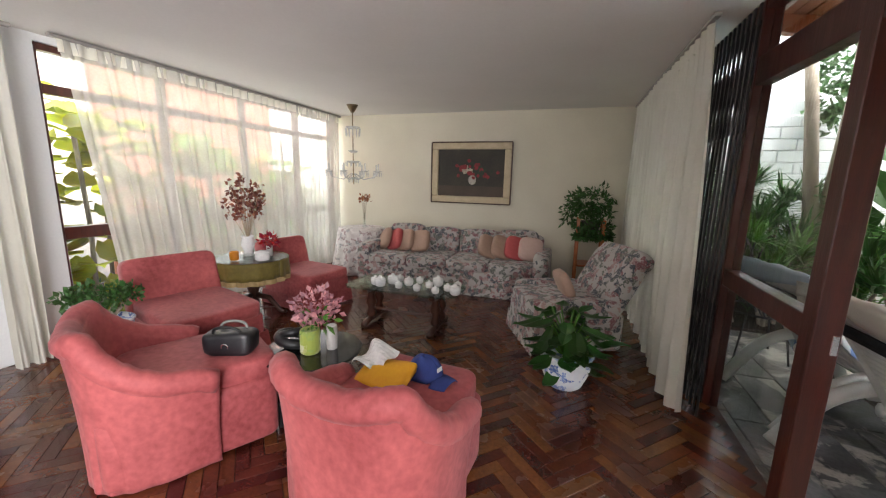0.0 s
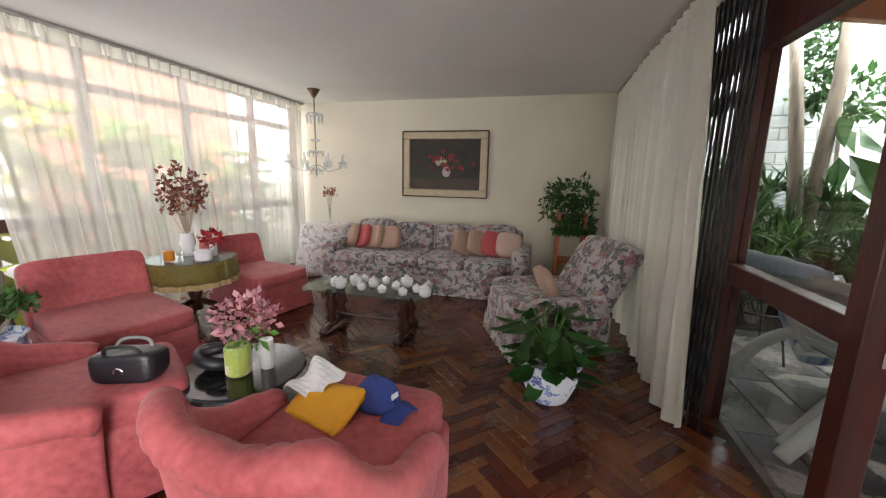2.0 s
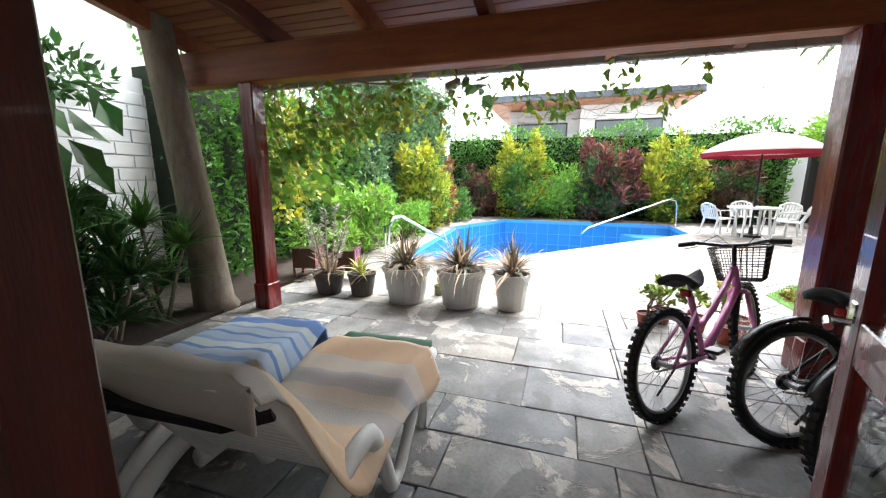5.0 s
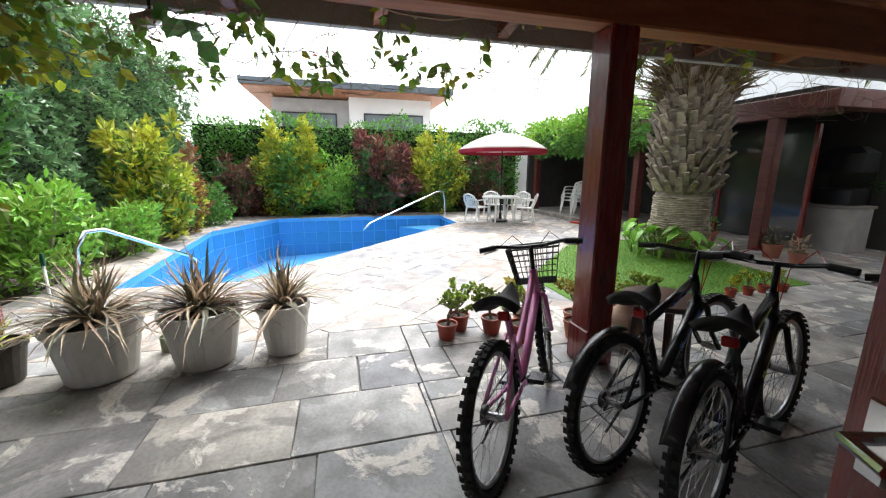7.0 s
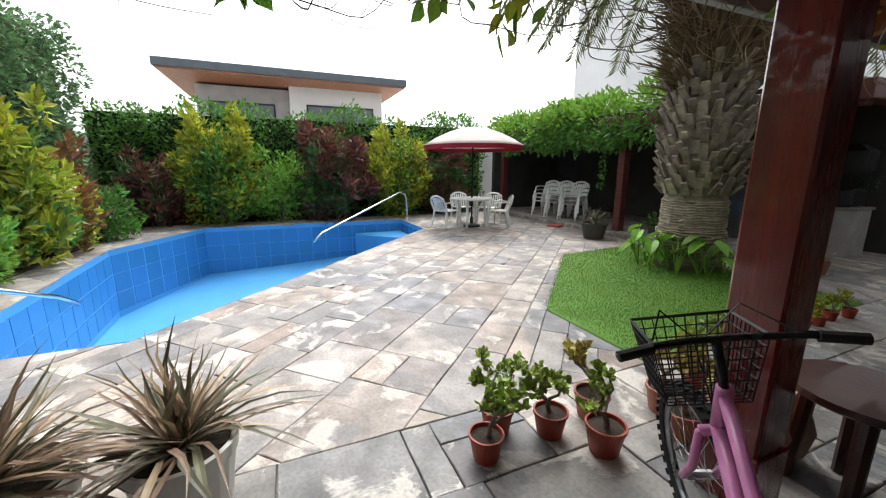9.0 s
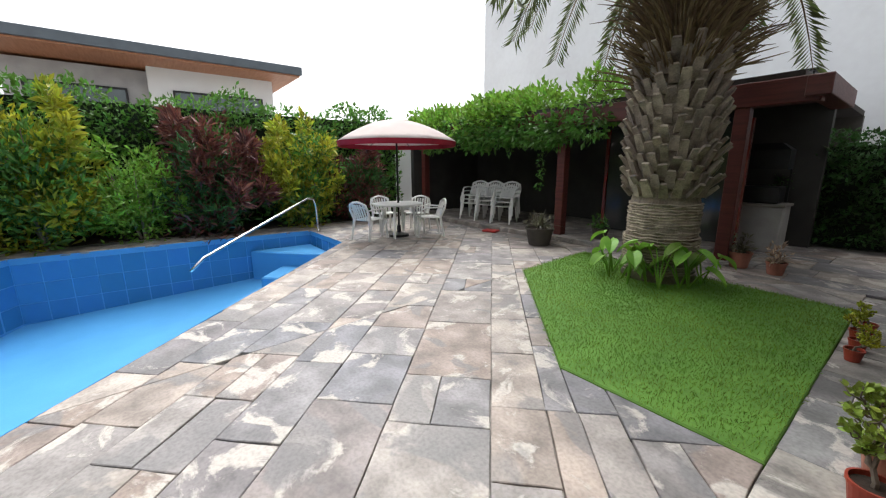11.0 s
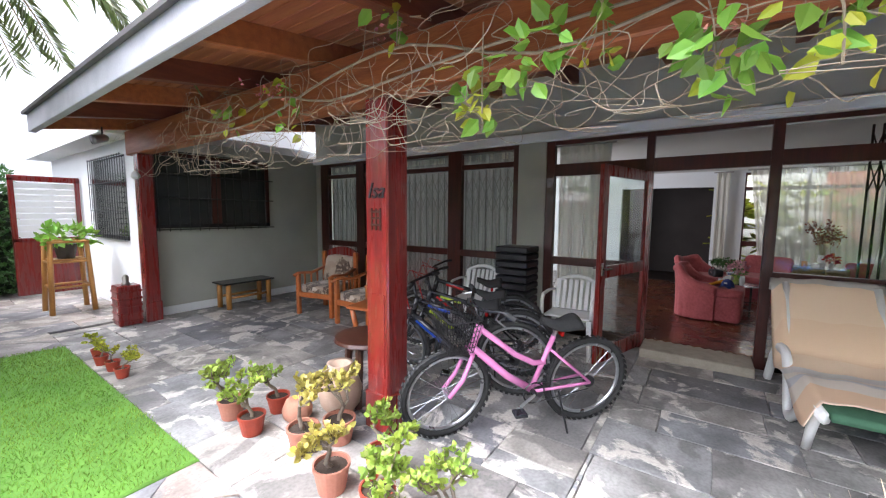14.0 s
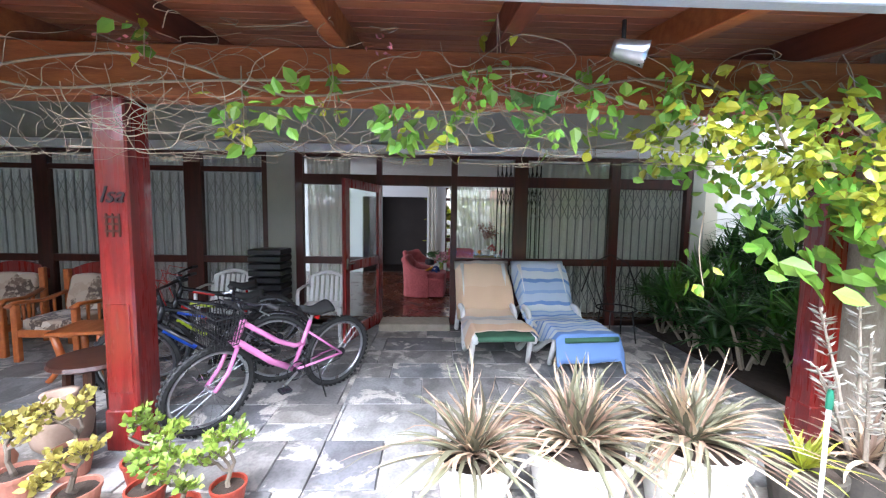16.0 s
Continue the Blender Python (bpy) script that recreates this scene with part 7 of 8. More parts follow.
    for k in range(28):
        a = 2 * math.pi * k / 28
        sd = 0.028 if k % 2 else -0.028
        b0 = a + (0.9 if (k // 2) % 2 else -0.9)
        sp.tube([(x + 0.017 * math.cos(b0), sd, R + 0.017 * math.sin(b0)), (x + (R - 0.06) * math.cos(a), 0, R + (R - 0.06) * math.sin(a))], 0.0013, 4, False)
    tagged(part("spoke", turned(sp), CHROME, w), "", "", "", "stuff")
    hb = part("handlebar", turned(Build().tube([(0.25, -0.31, 0.98), (0.28, -0.2, 0.99), (0.36, -0.07, 0.96), (0.36, 0.07, 0.96), (0.28, 0.2, 0.99), (0.25, 0.31, 0.98)], 0.012, 8).tube([(0.325, 0, 0.8), (0.36, 0, 0.96)], 0.015, 8)), BLACKPAINT, bk, smooth=True)
    for sy in (-1, 1):
        part("grip", turned(Build().tube([(0.25, 0.31 * sy, 0.98), (0.272, 0.21 * sy, 0.988)], 0.017, 8)), RUBBER, hb)
        part("brake_lever", turned(Build().tube([(0.3, 0.19 * sy, 0.98), (0.34, 0.22 * sy, 0.96), (0.32, 0.3 * sy, 0.945)], 0.006, 6)), ALLOY, hb)
        part("brake_cable", turned(Build().tube([(0.33, 0.19 * sy, 0.985), (0.46, 0.12 * sy, 1.03), (0.47, 0.02 * sy, 0.92), (0.4, 0.0, 0.7)], 0.003, 4)), REDP if accent else BLACKPAINT, hb)
    sad = part("saddle", Build().sheet(lambda u, v: (-0.4 + 0.27 * u, (v - 0.5) * (0.19 * (1 - u) ** 0.8 + 0.05), 0.84 - 0.05 * (2 * v - 1) ** 2 + 0.015 * math.cos(u * 6)), 10, 10, 0.04), RUBBER, bk, smooth=True)
    part("seat_post", Build().tube([seat_t, (-0.275, 0, 0.81)], 0.014, 8), ALLOY, bk)
    ck = part("crankset", Build().ring((bb[0], 0.05, bb[2]), (0, 1, 0), 0.08, 0.006, 28, 4).tube([(bb[0], -0.07, bb[2]), (bb[0], 0.07, bb[2])], 0.02, 10), BLACKPAINT, bk)
    for sy, a in ((1, -0.6), (-1, 2.54)):
        ex, ez = bb[0] + 0.165 * math.cos(a), bb[2] + 0.165 * math.sin(a)
        part("crank_arm", Build().tube([(bb[0], 0.07 * sy, bb[2]), (ex, 0.085 * sy, ez)], 0.011, 6), ALLOY, ck)
        part("pedal", Build().box(ex - 0.045, 0.09 * sy, ez - 0.012, ex + 0.045, 0.17 * sy, ez + 0.012, 0.004), BLACKPAINT, ck)
    part("chain", Build().tube([(bb[0], 0.05, bb[2] + 0.08), (-WB, 0.045, R + 0.04)], 0.005, 4).tube([(bb[0], 0.05, bb[2] - 0.08), (-WB, 0.045, R - 0.06)], 0.005, 4), METALDARK, bk)
    part("sprocket", Build().lathe([(0.045, -0.008), (0.045, 0.008)], 16), METALDARK, bk).matrix_basis = Matrix.Translation((-WB, 0.042, R)) @ Matrix.Rotation(radians(90), 4, "X")
    part("kickstand", Build().tube([(-0.3, 0.04, 0.28), (-0.33, 0.17, 0.01)], 0.008, 6), METALDARK, bk)
    if mudguards:
        part("mudguard", Build().sheet(lambda u, v: (-WB - 0.37 * math.cos(0.5 + u * 1.3), -0.035 + 0.07 * v, R + 0.37 * math.sin(0.5 + u * 1.3) - 0.012 * (2 * v - 1) ** 2), 14, 4, 0.004), BLACKPAINT, bk, smooth=True)
    part("rear_light", Build().box(-0.31, -0.03, 0.70, -0.285, 0.03, 0.745, 0.006), REDP, bk, "red rear reflector")
    if basket:
        wire = Build()

        def bpt(k, n, z):
            t = k / n * 4
            q = int(t) % 4
            f_ = t - int(t)
            s_ = 0.75 + 0.25 * z
            C = [(0.4, -0.17), (0.62, -0.17), (0.62, 0.17), (0.4, 0.17), (0.4, -0.17)]
            px, py = C[q][0] * (1 - f_) + C[q + 1][0] * f_, C[q][1] * (1 - f_) + C[q + 1][1] * f_
            return (0.51 + (px - 0.51) * s_, py * s_, 0.70 + 0.24 * z)
        for k in range(36):
            wire.tube([bpt(k, 36, 0), bpt(k, 36, 1)], 0.0028, 4, False)
        for z in (0, 0.17, 0.34, 0.5, 0.67, 0.84, 1.0):
            wire.tube([bpt(k, 36, z) for k in range(37)], 0.0028 if z < 1 else 0.006, 4, False)
        for k in range(9):
            wire.tube([bpt(k, 36, 0), bpt(27 - k, 36, 0)], 0.0025, 4, False)
        tagged(part("basket", turned(wire), METALDARK, bk), "black wire mesh basket", "", "", "stuff")
    return bk


bicycle("pink step-through bicycle with a black wire front basket", pose(3.42, -1.60, 0.0, 0, 0, -42), PINKPAINT, None, True, 10, False, -7)
bicycle("black mountain bicycle with blue stripes and a rear mudguard", pose(3.15, -2.32, 0.0, 0, 0, -70), BLACKPAINT, BLUEP, False, -8, True, -6, False)
bicycle("black mountain bicycle with lime yellow stripes", pose(2.79, -2.44, 0.0, 0, 0, -68), BLACKPAINT, LIME, False, -6, True, -6, False)
bicycle("black and red mountain bicycle parked by the wall", pose(2.25, -2.75, 0.0, 0, 0, -66), BLACKPAINT, REDP, False, -6, False, -5, False)


# ---- sun loungers ----
def towel_mat(name, stops):
    m = bpy.data.materials.new(name)
    m.use_nodes = True
    n, l = m.node_tree.nodes, m.node_tree.links
    bs = n["Principled BSDF"]
    tc = n.new("ShaderNodeTexCoord")
    sp = n.new("ShaderNodeSeparateXYZ")
    l.new(tc.outputs["Object"], sp.inputs[0])
    nz = n.new("ShaderNodeTexNoise")
    nz.inputs["Scale"].default_value = 7
    l.new(tc.outputs["Object"], nz.inputs["Vector"])
    ad = n.new("ShaderNodeMath")
    ad.operation = "MULTIPLY_ADD"
    ad.inputs[1].default_value = 0.03
    l.new(nz.outputs["Fac"], ad.inputs[0])
    l.new(sp.outputs["X"], ad.inputs[2])
    mr = n.new("ShaderNodeMapRange")
    mr.inputs["From Max"].default_value = 1.5
    l.new(ad.outputs[0], mr.inputs["Value"])
    rp_ = n.new("ShaderNodeValToRGB")
    rp_.color_ramp.interpolation = "CONSTANT"
    while len(rp_.color_ramp.elements) < len(stops):
        rp_.color_ramp.elements.new(0.5)
    for i, (p, c) in enumerate(stops):
        rp_.color_ramp.elements[i].position = p
        rp_.color_ramp.elements[i].color = (*c, 1)
    l.new(mr.outputs[0], rp_.inputs[0])
    l.new(rp_.outputs[0], bs.inputs["Base Color"])
    bs.inputs["Roughness"].default_value = 0.95
    fz = n.new("ShaderNodeTexNoise")
    fz.inputs["Scale"].default_value = 160
    l.new(tc.outputs["Object"], fz.inputs["Vector"])
    bp = n.new("ShaderNodeBump")
    bp.inputs["Strength"].default_value, bp.inputs["Distance"].default_value = 0.4, 0.004
    l.new(fz.outputs["Fac"], bp.inputs["Height"])
    l.new(bp.outputs[0], bs.inputs["Normal"])
    return m


CR = (0.70, 0.62, 0.53)
PEACH = towel_mat("peach_striped_towel", [(0.0, (0.50, 0.47, 0.42)), (0.02, (0.74, 0.56, 0.38)), (0.16, (0.72, 0.52, 0.34)), (0.30, (0.74, 0.57, 0.40)), (0.42, (0.60, 0.57, 0.54)), (0.5, CR), (0.56, (0.56, 0.54, 0.54)), (0.64, CR), (0.74, (0.74, 0.52, 0.34)), (0.9, (0.72, 0.56, 0.42))])
BLUES = towel_mat("blue_striped_towel", [(0.066 * k + (0.045 if q else 0.0), (0.17, 0.29, 0.58) if q and k % 2 else ((0.30, 0.43, 0.66) if q else ((0.48, 0.57, 0.68), (0.58, 0.64, 0.66), (0.42, 0.53, 0.68))[k % 3])) for k in range(14) for q in (0, 1)])
GREENPAD = mat("green_pad", (0.06, 0.16, 0.09), (0.045, 0.12, 0.07), 6, 0.8, 0.1)


HINGE, HEAD, FOOT = 0.42, 0.98, 1.44


def top_line(s_):
    """Height of the lounger's upper surface along its length."""
    if s_ < HINGE:
        return 0.41 + (HINGE - s_) / HINGE * (HEAD - 0.41)
    return 0.41 - 0.05 * math.sin(min(1.0, (s_ - HINGE) / 0.5) * math.pi) - 0.01 * (s_ - HINGE)


def lounger(lab, m, tm, tlab, seed, reach=1.87):
    rl = random.Random(seed)
    lo = thing("sun_lounger", lab, "lounger", m, "sun loungers")
    for sy in (-1, 1):
        y = 0.31 * sy
        part("side_rail", Build().tube([(0.34, y, 0.33), (0.8, y, 0.31), (FOOT, y, 0.335)], 0.032, 8, squash=1.3), WHITEPLASTIC, lo, smooth=True)
        part("leg", Build().tube(smooth_path([(0.50, y * 1.05, 0.43), (0.62, y * 1.07, 0.25), (0.70, y * 1.07, 0.06), (0.76, y * 1.07, 0.028), (0.84, y * 1.07, 0.06), (1.06, y * 1.04, 0.22), (1.22, y, 0.32)], 4), 0.03, 8, squash=1.3), WHITEPLASTIC, lo, smooth=True)
        part("leg", Build().tube([(1.30, y, 0.32), (1.24, y * 1.02, 0.16), (1.18, y * 1.03, 0.0)], [0.034, 0.03, 0.026], 8), WHITEPLASTIC, lo, smooth=True)
        part("arm", Build().tube(smooth_path([(-0.10, y * 1.08, 0.02), (-0.02, y * 1.08, 0.14), (0.12, y * 1.08, 0.33), (0.30, y * 1.08, 0.43), (0.50, y * 1.07, 0.435), (0.58, y * 1.06, 0.34)], 4), 0.034, 8, squash=1.35), WHITEPLASTIC, lo, smooth=True)
        part("back_rail", Build().tube([(0.0, y * 0.93, HEAD - 0.03), (0.2, y * 0.93, HEAD - 0.32), (HINGE - 0.02, y * 0.93, 0.34)], 0.032, 8, squash=1.3), WHITEPLASTIC, lo, smooth=True)
    tilt = math.degrees(math.atan2(HEAD - 0.41, HINGE))
    for k in range(13):
        s_ = 0.06 + 0.026 * k
        z = top_line(s_) - 0.075
        part("back_slat", Build().box(-0.018, -0.27, -0.008, 0.018, 0.27, 0.008, 0.004, Matrix.Translation((s_ - 0.01, 0, z)) @ Matrix.Rotation(radians(tilt), 4, "Y")), WHITEPLASTIC, lo)
    for k in range(11):
        s_ = 0.50 + 0.088 * k
        part("seat_slat", Build().box(s_ - 0.03, -0.29, 0.318, s_ + 0.03, 0.29, 0.334, 0.004), WHITEPLASTIC, lo)
    part("headrest", Build().box(-0.02, -0.30, -0.09, 0.03, 0.30, 0.07, 0.02, Matrix.Translation((-0.03, 0, HEAD - 0.06)) @ Matrix.Rotation(radians(tilt - 90), 4, "Y")), WHITEPLASTIC, lo, smooth=True)
    part("strap", Build().tube([(0.05, -0.31, HEAD - 0.15), (0.0, -0.2, HEAD - 0.17), (0.0, 0.2, HEAD - 0.17), (0.05, 0.31, HEAD - 0.15)], 0.014, 6, squash=2.2), METALDARK, lo, "black elastic strap")
    part("pad", Build().sheet(lambda u, v: (0.03 + (FOOT + 0.03) * u, -0.29 + 0.58 * v, top_line(0.03 + (FOOT + 0.03) * u) - 0.012), 34, 6, 0.045), GREENPAD, lo, "green padded cushion", smooth=True)
    tw = thing("beach_towel", tlab, "towel", m, "beach towels")
    ph = [rl.uniform(0, 6) for _ in range(4)]

    def cloth(u, v):
        a = -0.13 + reach * u
        yy = (v - 0.5) * 0.86
        over = max(0.0, abs(yy) - 0.315)
        wr = 0.007 * math.sin(a * 11 + yy * 9 + ph[0]) + 0.005 * math.sin(yy * 26 + a * 5 + ph[1])
        back = math.hypot(HINGE, HEAD - 0.41)
        if a < 0:
            x, z = -0.085 - 0.01 * math.sin(yy * 14 + ph[2]), HEAD + 0.03 + a * (0.85 + 0.25 * math.sin(yy * 6 + ph[3]))
        elif a < back:
            x = HINGE * a / back
            z = top_line(x) + 0.014 + wr
            if a < 0.06:
                x -= 0.07 * (1 - a / 0.06)
                z += 0.02 * math.sin(a / 0.06 * math.pi)
        else:
            x = HINGE + (a - back) * 0.92
            z = top_line(min(x, FOOT)) + 0.016 + wr
            if x > FOOT + 0.02:
                z -= (x - FOOT - 0.02) * 2.0
                x = FOOT + 0.02 + (x - FOOT - 0.02) * 0.4
        if a >= 0:
            z -= over * (1.1 + 0.8 * math.sin(a * 5.5 + ph[2]) * (1 if yy > 0 else -1))
        yy = math.copysign(min(abs(yy), 0.315) + over * 0.6, yy)
        return (x, yy, z)
    part("cloth", Build().sheet(cloth, 70, 28, 0.006), tm, tw, smooth=True)
    return lo


lounger("white plastic sun lounger with a green pad and peach towel", pose(1.32, 0.38, 0, 0, 0, 2.5), PEACH, "peach and beige striped towel over the lounger", 3)
lounger("white plastic sun lounger with a blue towel", pose(1.34, 1.17, 0, 0, 0, 6), BLUES, "blue and white striped towel over the lounger", 7, 2.12)


# ---- porch furniture ----
HIDE = flower_cloth("spotted_hide", (0.42, 0.33, 0.25), [(0.08, 0.05, 0.035), (0.5, 0.42, 0.34), (0.14, 0.09, 0.06), (0.36, 0.27, 0.2)], 9)


def wood_chair(x, y, a):
    c = thing("wooden_armchair", "honey wooden armchair with cowhide-print cushions", "armchair", pose(x, y, 0, 0, 0, a), "wooden armchairs")
    for sx, h in ((0.3, 0.62), (-0.3, 0.92)):
        for sy in (-1, 1):
            part("leg", Build().box(sx - 0.03, 0.31 * sy - 0.03, 0, sx + 0.03, 0.31 * sy + 0.03, h, 0.008), ORANGEWOOD, c)
    for sy in (-1, 1):
        part("armrest", Build().tube([(-0.3, 0.31 * sy, 0.66), (0.0, 0.32 * sy, 0.6), (0.28, 0.33 * sy, 0.63), (0.36, 0.33 * sy, 0.6)], 0.032, 8, squash=0.7), ORANGEWOOD, c, smooth=True)
        part("side_rail", Build().box(-0.3, 0.31 * sy - 0.02, 0.27, 0.3, 0.31 * sy + 0.02, 0.35, 0.006), ORANGEWOOD, c)
        for k in range(3):
            part("spindle", Build().tube([(-0.12 + 0.14 * k, 0.31 * sy, 0.34), (-0.12 + 0.14 * k, 0.315 * sy, 0.61)], [0.012, 0.018], 8), ORANGEWOOD, c)
    part("front_rail", Build().box(0.28, -0.31, 0.27, 0.32, 0.31, 0.35, 0.006), ORANGEWOOD, c)
    part("crest_rail", Build().sheet(lambda u, v: (-0.34 - 0.03 * math.sin(math.pi * u), -0.33 + 0.66 * u, 0.78 + (0.12 + 0.1 * math.sin(math.pi * u)) * v), 14, 3, 0.035), REDWOOD, c)
    part("seat_cushion", Build().cushion((0.02, 0, 0.40), (0.3, 0.28, 0.065), 0.3, 12, None, 0.01), HIDE, c, smooth=True)
    m = Matrix.Translation((-0.24, 0, 0.42)) @ Matrix.Rotation(radians(-14), 4, "Y")
    part("back_cushion", Build().cushion((0, 0, 0.22), (0.08, 0.27, 0.23), 0.35, 12, m, 0.012), HIDE, c, smooth=True)
    return c


wood_chair(2.15, -5.35, 12)
wood_chair(2.2, -4.4, 0)
t = thing("wooden_side_table", "honey wooden side table with curved legs", "table", pose(2.75, -3.72, 0, 0, 0, 10))
part("tabletop", Build().box(-0.24, -0.24, 0.44, 0.24, 0.24, 0.475, 0.01), ORANGEWOOD, t)
for sx in (-1, 1):
    for sy in (-1, 1):
        part("leg", Build().tube([(0.19 * sx, 0.19 * sy, 0.44), (0.16 * sx, 0.16 * sy, 0.25), (0.17 * sx, 0.17 * sy, 0.1), (0.23 * sx, 0.23 * sy, 0.0)], [0.03, 0.034, 0.024, 0.028], 8), ORANGEWOOD, t, smooth=True)
t = thing("porch_bench", "low bamboo-legged bench with a dark glass top", "bench", pose(2.7, -6.82, 0))
part("top", Build().box(-0.42, -0.2, 0.40, 0.42, 0.2, 0.425, 0.006), mat("dark_bench_top", (0.03, 0.032, 0.03), None, 5, 0.2), t)
BAMBOO = mat("bamboo_cane", (0.46, 0.22, 0.05), (0.34, 0.15, 0.035), 8, 0.4, 0.1, stretch=(4, 4, 0.6))
for sx in (-1, 1):
    for sy in (-1, 1):
        part("leg", Build().tube([(0.33 * sx, 0.15 * sy, 0), (0.33 * sx, 0.15 * sy, 0.40)], 0.04, 10), BAMBOO, t, smooth=True)
for sy in (-1, 1):
    part("stretcher", Build().tube([(-0.33, 0.15 * sy, 0.18), (0.33, 0.15 * sy, 0.18)], 0.02, 8), BAMBOO, t, smooth=True)
t = thing("round_stool_table", "round dark wooden table beside the porch post", "table", pose(3.74, -2.80, 0))
part("tabletop", Build().lathe([(0.0, 0.50), (0.26, 0.50), (0.28, 0.515), (0.27, 0.54), (0.0, 0.54)], 28), DARKWOOD, t)
for k in range(4):
    a = k * math.pi / 2 + 0.4
    part("leg", Build().tube([(0.2 * math.cos(a), 0.2 * math.sin(a), 0), (0.17 * math.cos(a), 0.17 * math.sin(a), 0.5)], [0.03, 0.035], 8), DARKWOOD, t)
t = thing("clay_urn", "pale round clay urn behind the porch post", "urn", pose(4.04, -2.80, 0))
part("body", Build().lathe([(0.09, 0), (0.15, 0.08), (0.17, 0.2), (0.13, 0.32), (0.08, 0.36), (0.1, 0.4), (0.07, 0.39), (0.0, 0.3)], 20), mat("pale_clay", (0.46, 0.34, 0.26), (0.38, 0.26, 0.19), 5, 0.85, 0.2), t, smooth=True)
solo("clay_ball_pot", Build().lathe([(0.05, 0), (0.1, 0.05), (0.11, 0.1), (0.08, 0.17), (0.05, 0.18), (0.0, 0.15)], 16), mat("red_clay", (0.42, 0.2, 0.13), None, 6, 0.8, 0.2), "small round red clay pot by the post", "pot", pose(4.32, -2.95, 0), "", True)
t = thing("carved_drum", "dark red carved wooden drum stand by the corner post", "stand", pose(4.22, -7.0, 0))
part("body", Build().box(-0.13, -0.13, 0, 0.13, 0.13, 0.55, 0.015), REDWOOD, t)
for k in range(5):
    part("carved_band", Build().box(-0.14, -0.14, 0.05 + 0.1 * k, 0.14, 0.14, 0.085 + 0.1 * k, 0.01), REDWOOD, t)
solo("small_lantern", Build().lathe([(0.05, 0), (0.05, 0.02), (0.035, 0.03), (0.04, 0.1), (0.02, 0.13), (0.0, 0.14)], 12), mat("lantern_metal", (0.3, 0.28, 0.24), None, 8, 0.35, 0, metal=0.7), "small metal lantern on the drum stand", "lantern", pose(4.22, -7.0, 0.551), "", True)
t = thing("bamboo_stand", "tall bamboo plant stand against the wing wall", "plant stand", pose(4.5, -8.6, 0))
for sx in (-1, 1):
    for sy in (-1, 1):
        part("leg", Build().tube([(0.24 * sx, 0.24 * sy, 0), (0.2 * sx, 0.2 * sy, 1.1)], [0.035, 0.03], 8), BAMBOO, t, smooth=True)
for z in (0.4, 0.78, 1.08):
    for s_ in (-1, 1):
        part("crossbar", Build().tube([(-0.22, 0.22 * s_, z), (0.22, 0.22 * s_, z)], 0.018, 8), BAMBOO, t)
        part("crossbar", Build().tube([(0.22 * s_, -0.22, z), (0.22 * s_, 0.22, z)], 0.018, 8), BAMBOO, t)
part("shelf", Build().box(-0.2, -0.2, 0.8, 0.2, 0.2, 0.82, 0.004), BAMBOO, t)
t = thing("stand_plant", "light green leafy plant on the bamboo stand", "potted plant", pose(4.5, -8.6, 0.821))
part("pot", Build().lathe([(0.1, 0), (0.14, 0.22), (0.0, 0.2)], 14), DARKPOT, t)
f = Build()
clump_leaves(f, (0, 0, 0.32), (0.3, 0.3, 0.14), 150, 0.12, (0, 0, 0.2), 0.6)
part("foliage", f, L_LIGHT, t)
t = thing("stacked_trays", "tall stack of black plastic trays by the facade pillar", "storage", pose(1.3, -2.55, 0))
BLACKPL = mat("black_plastic", (0.015, 0.015, 0.018), None, 8, 0.35, 0.02)
for k in range(12):
    part("tray", Build().box(-0.2, -0.22, 0.02 + 0.095 * k, 0.2, 0.22, 0.095 + 0.095 * k, 0.012), BLACKPL, t)

# porch end window with bars, wing window with grille
t = structure("window_4", Build().box(2.05, -7.125, 1.30, 3.85, -7.09, 1.36, 0.004), METALDARK, "barred dark-framed window in the porch end wall")
for x0, x1, z0, z1 in ((2.05, 3.85, 2.36, 2.42), (2.05, 2.12, 1.36, 2.36), (3.78, 3.85, 1.36, 2.36), (2.88, 3.02, 1.36, 2.36)):
    part("window_frame", Build().box(x0, -7.127, z0, x1, -7.09, z1, 0.004), FRAMEWOOD, t)
DARKPANE = mat("dark_window_glass", (0.03, 0.034, 0.034), (0.05, 0.05, 0.048), 1.5, 0.05, 0)
part("pane", Build().box(2.12, -7.126, 1.36, 3.78, -7.118, 2.36), DARKPANE, t)
for k in range(13):
    x = 2.15 + 0.135 * k
    part("bar", Build().tube([(x, -7.06, 1.25), (x, -7.06, 2.45)], 0.006, 5), METALDARK, t)
for z in (1.28, 1.75, 2.1, 2.43):
    part("crossbar", Build().tube([(2.0, -7.055, z), (3.9, -7.055, z)], 0.009, 5), METALDARK, t)
t = structure("window_5", Build().box(3.932, -9.5, 1.1, 3.955, -7.75, 1.16, 0.004), METALDARK, "grilled window in the white wing wall")
part("pane", Build().box(3.934, -9.5, 1.16, 3.942, -7.75, 2.4), DARKPANE, t)
for k in range(15):
    y = -9.45 + 0.12 * k
    part("bar", Build().tube([(3.99, y, 1.1), (3.99, y, 2.42)], 0.006, 5), METALDARK, t)
for z in (1.12, 1.55, 2.0, 2.4):
    part("crossbar", Build().tube([(3.985, -9.5, z), (3.985, -7.75, z)], 0.009, 5), METALDARK, t)
gd = thing("garden_gate", "dark red framed gate with white louvres", "gate", pose(4.4, -10.3, 0))
part("panel", Build().box(-0.45, -0.03, 0.05, 0.45, 0.03, 1.0, 0.01), REDWOOD, gd)
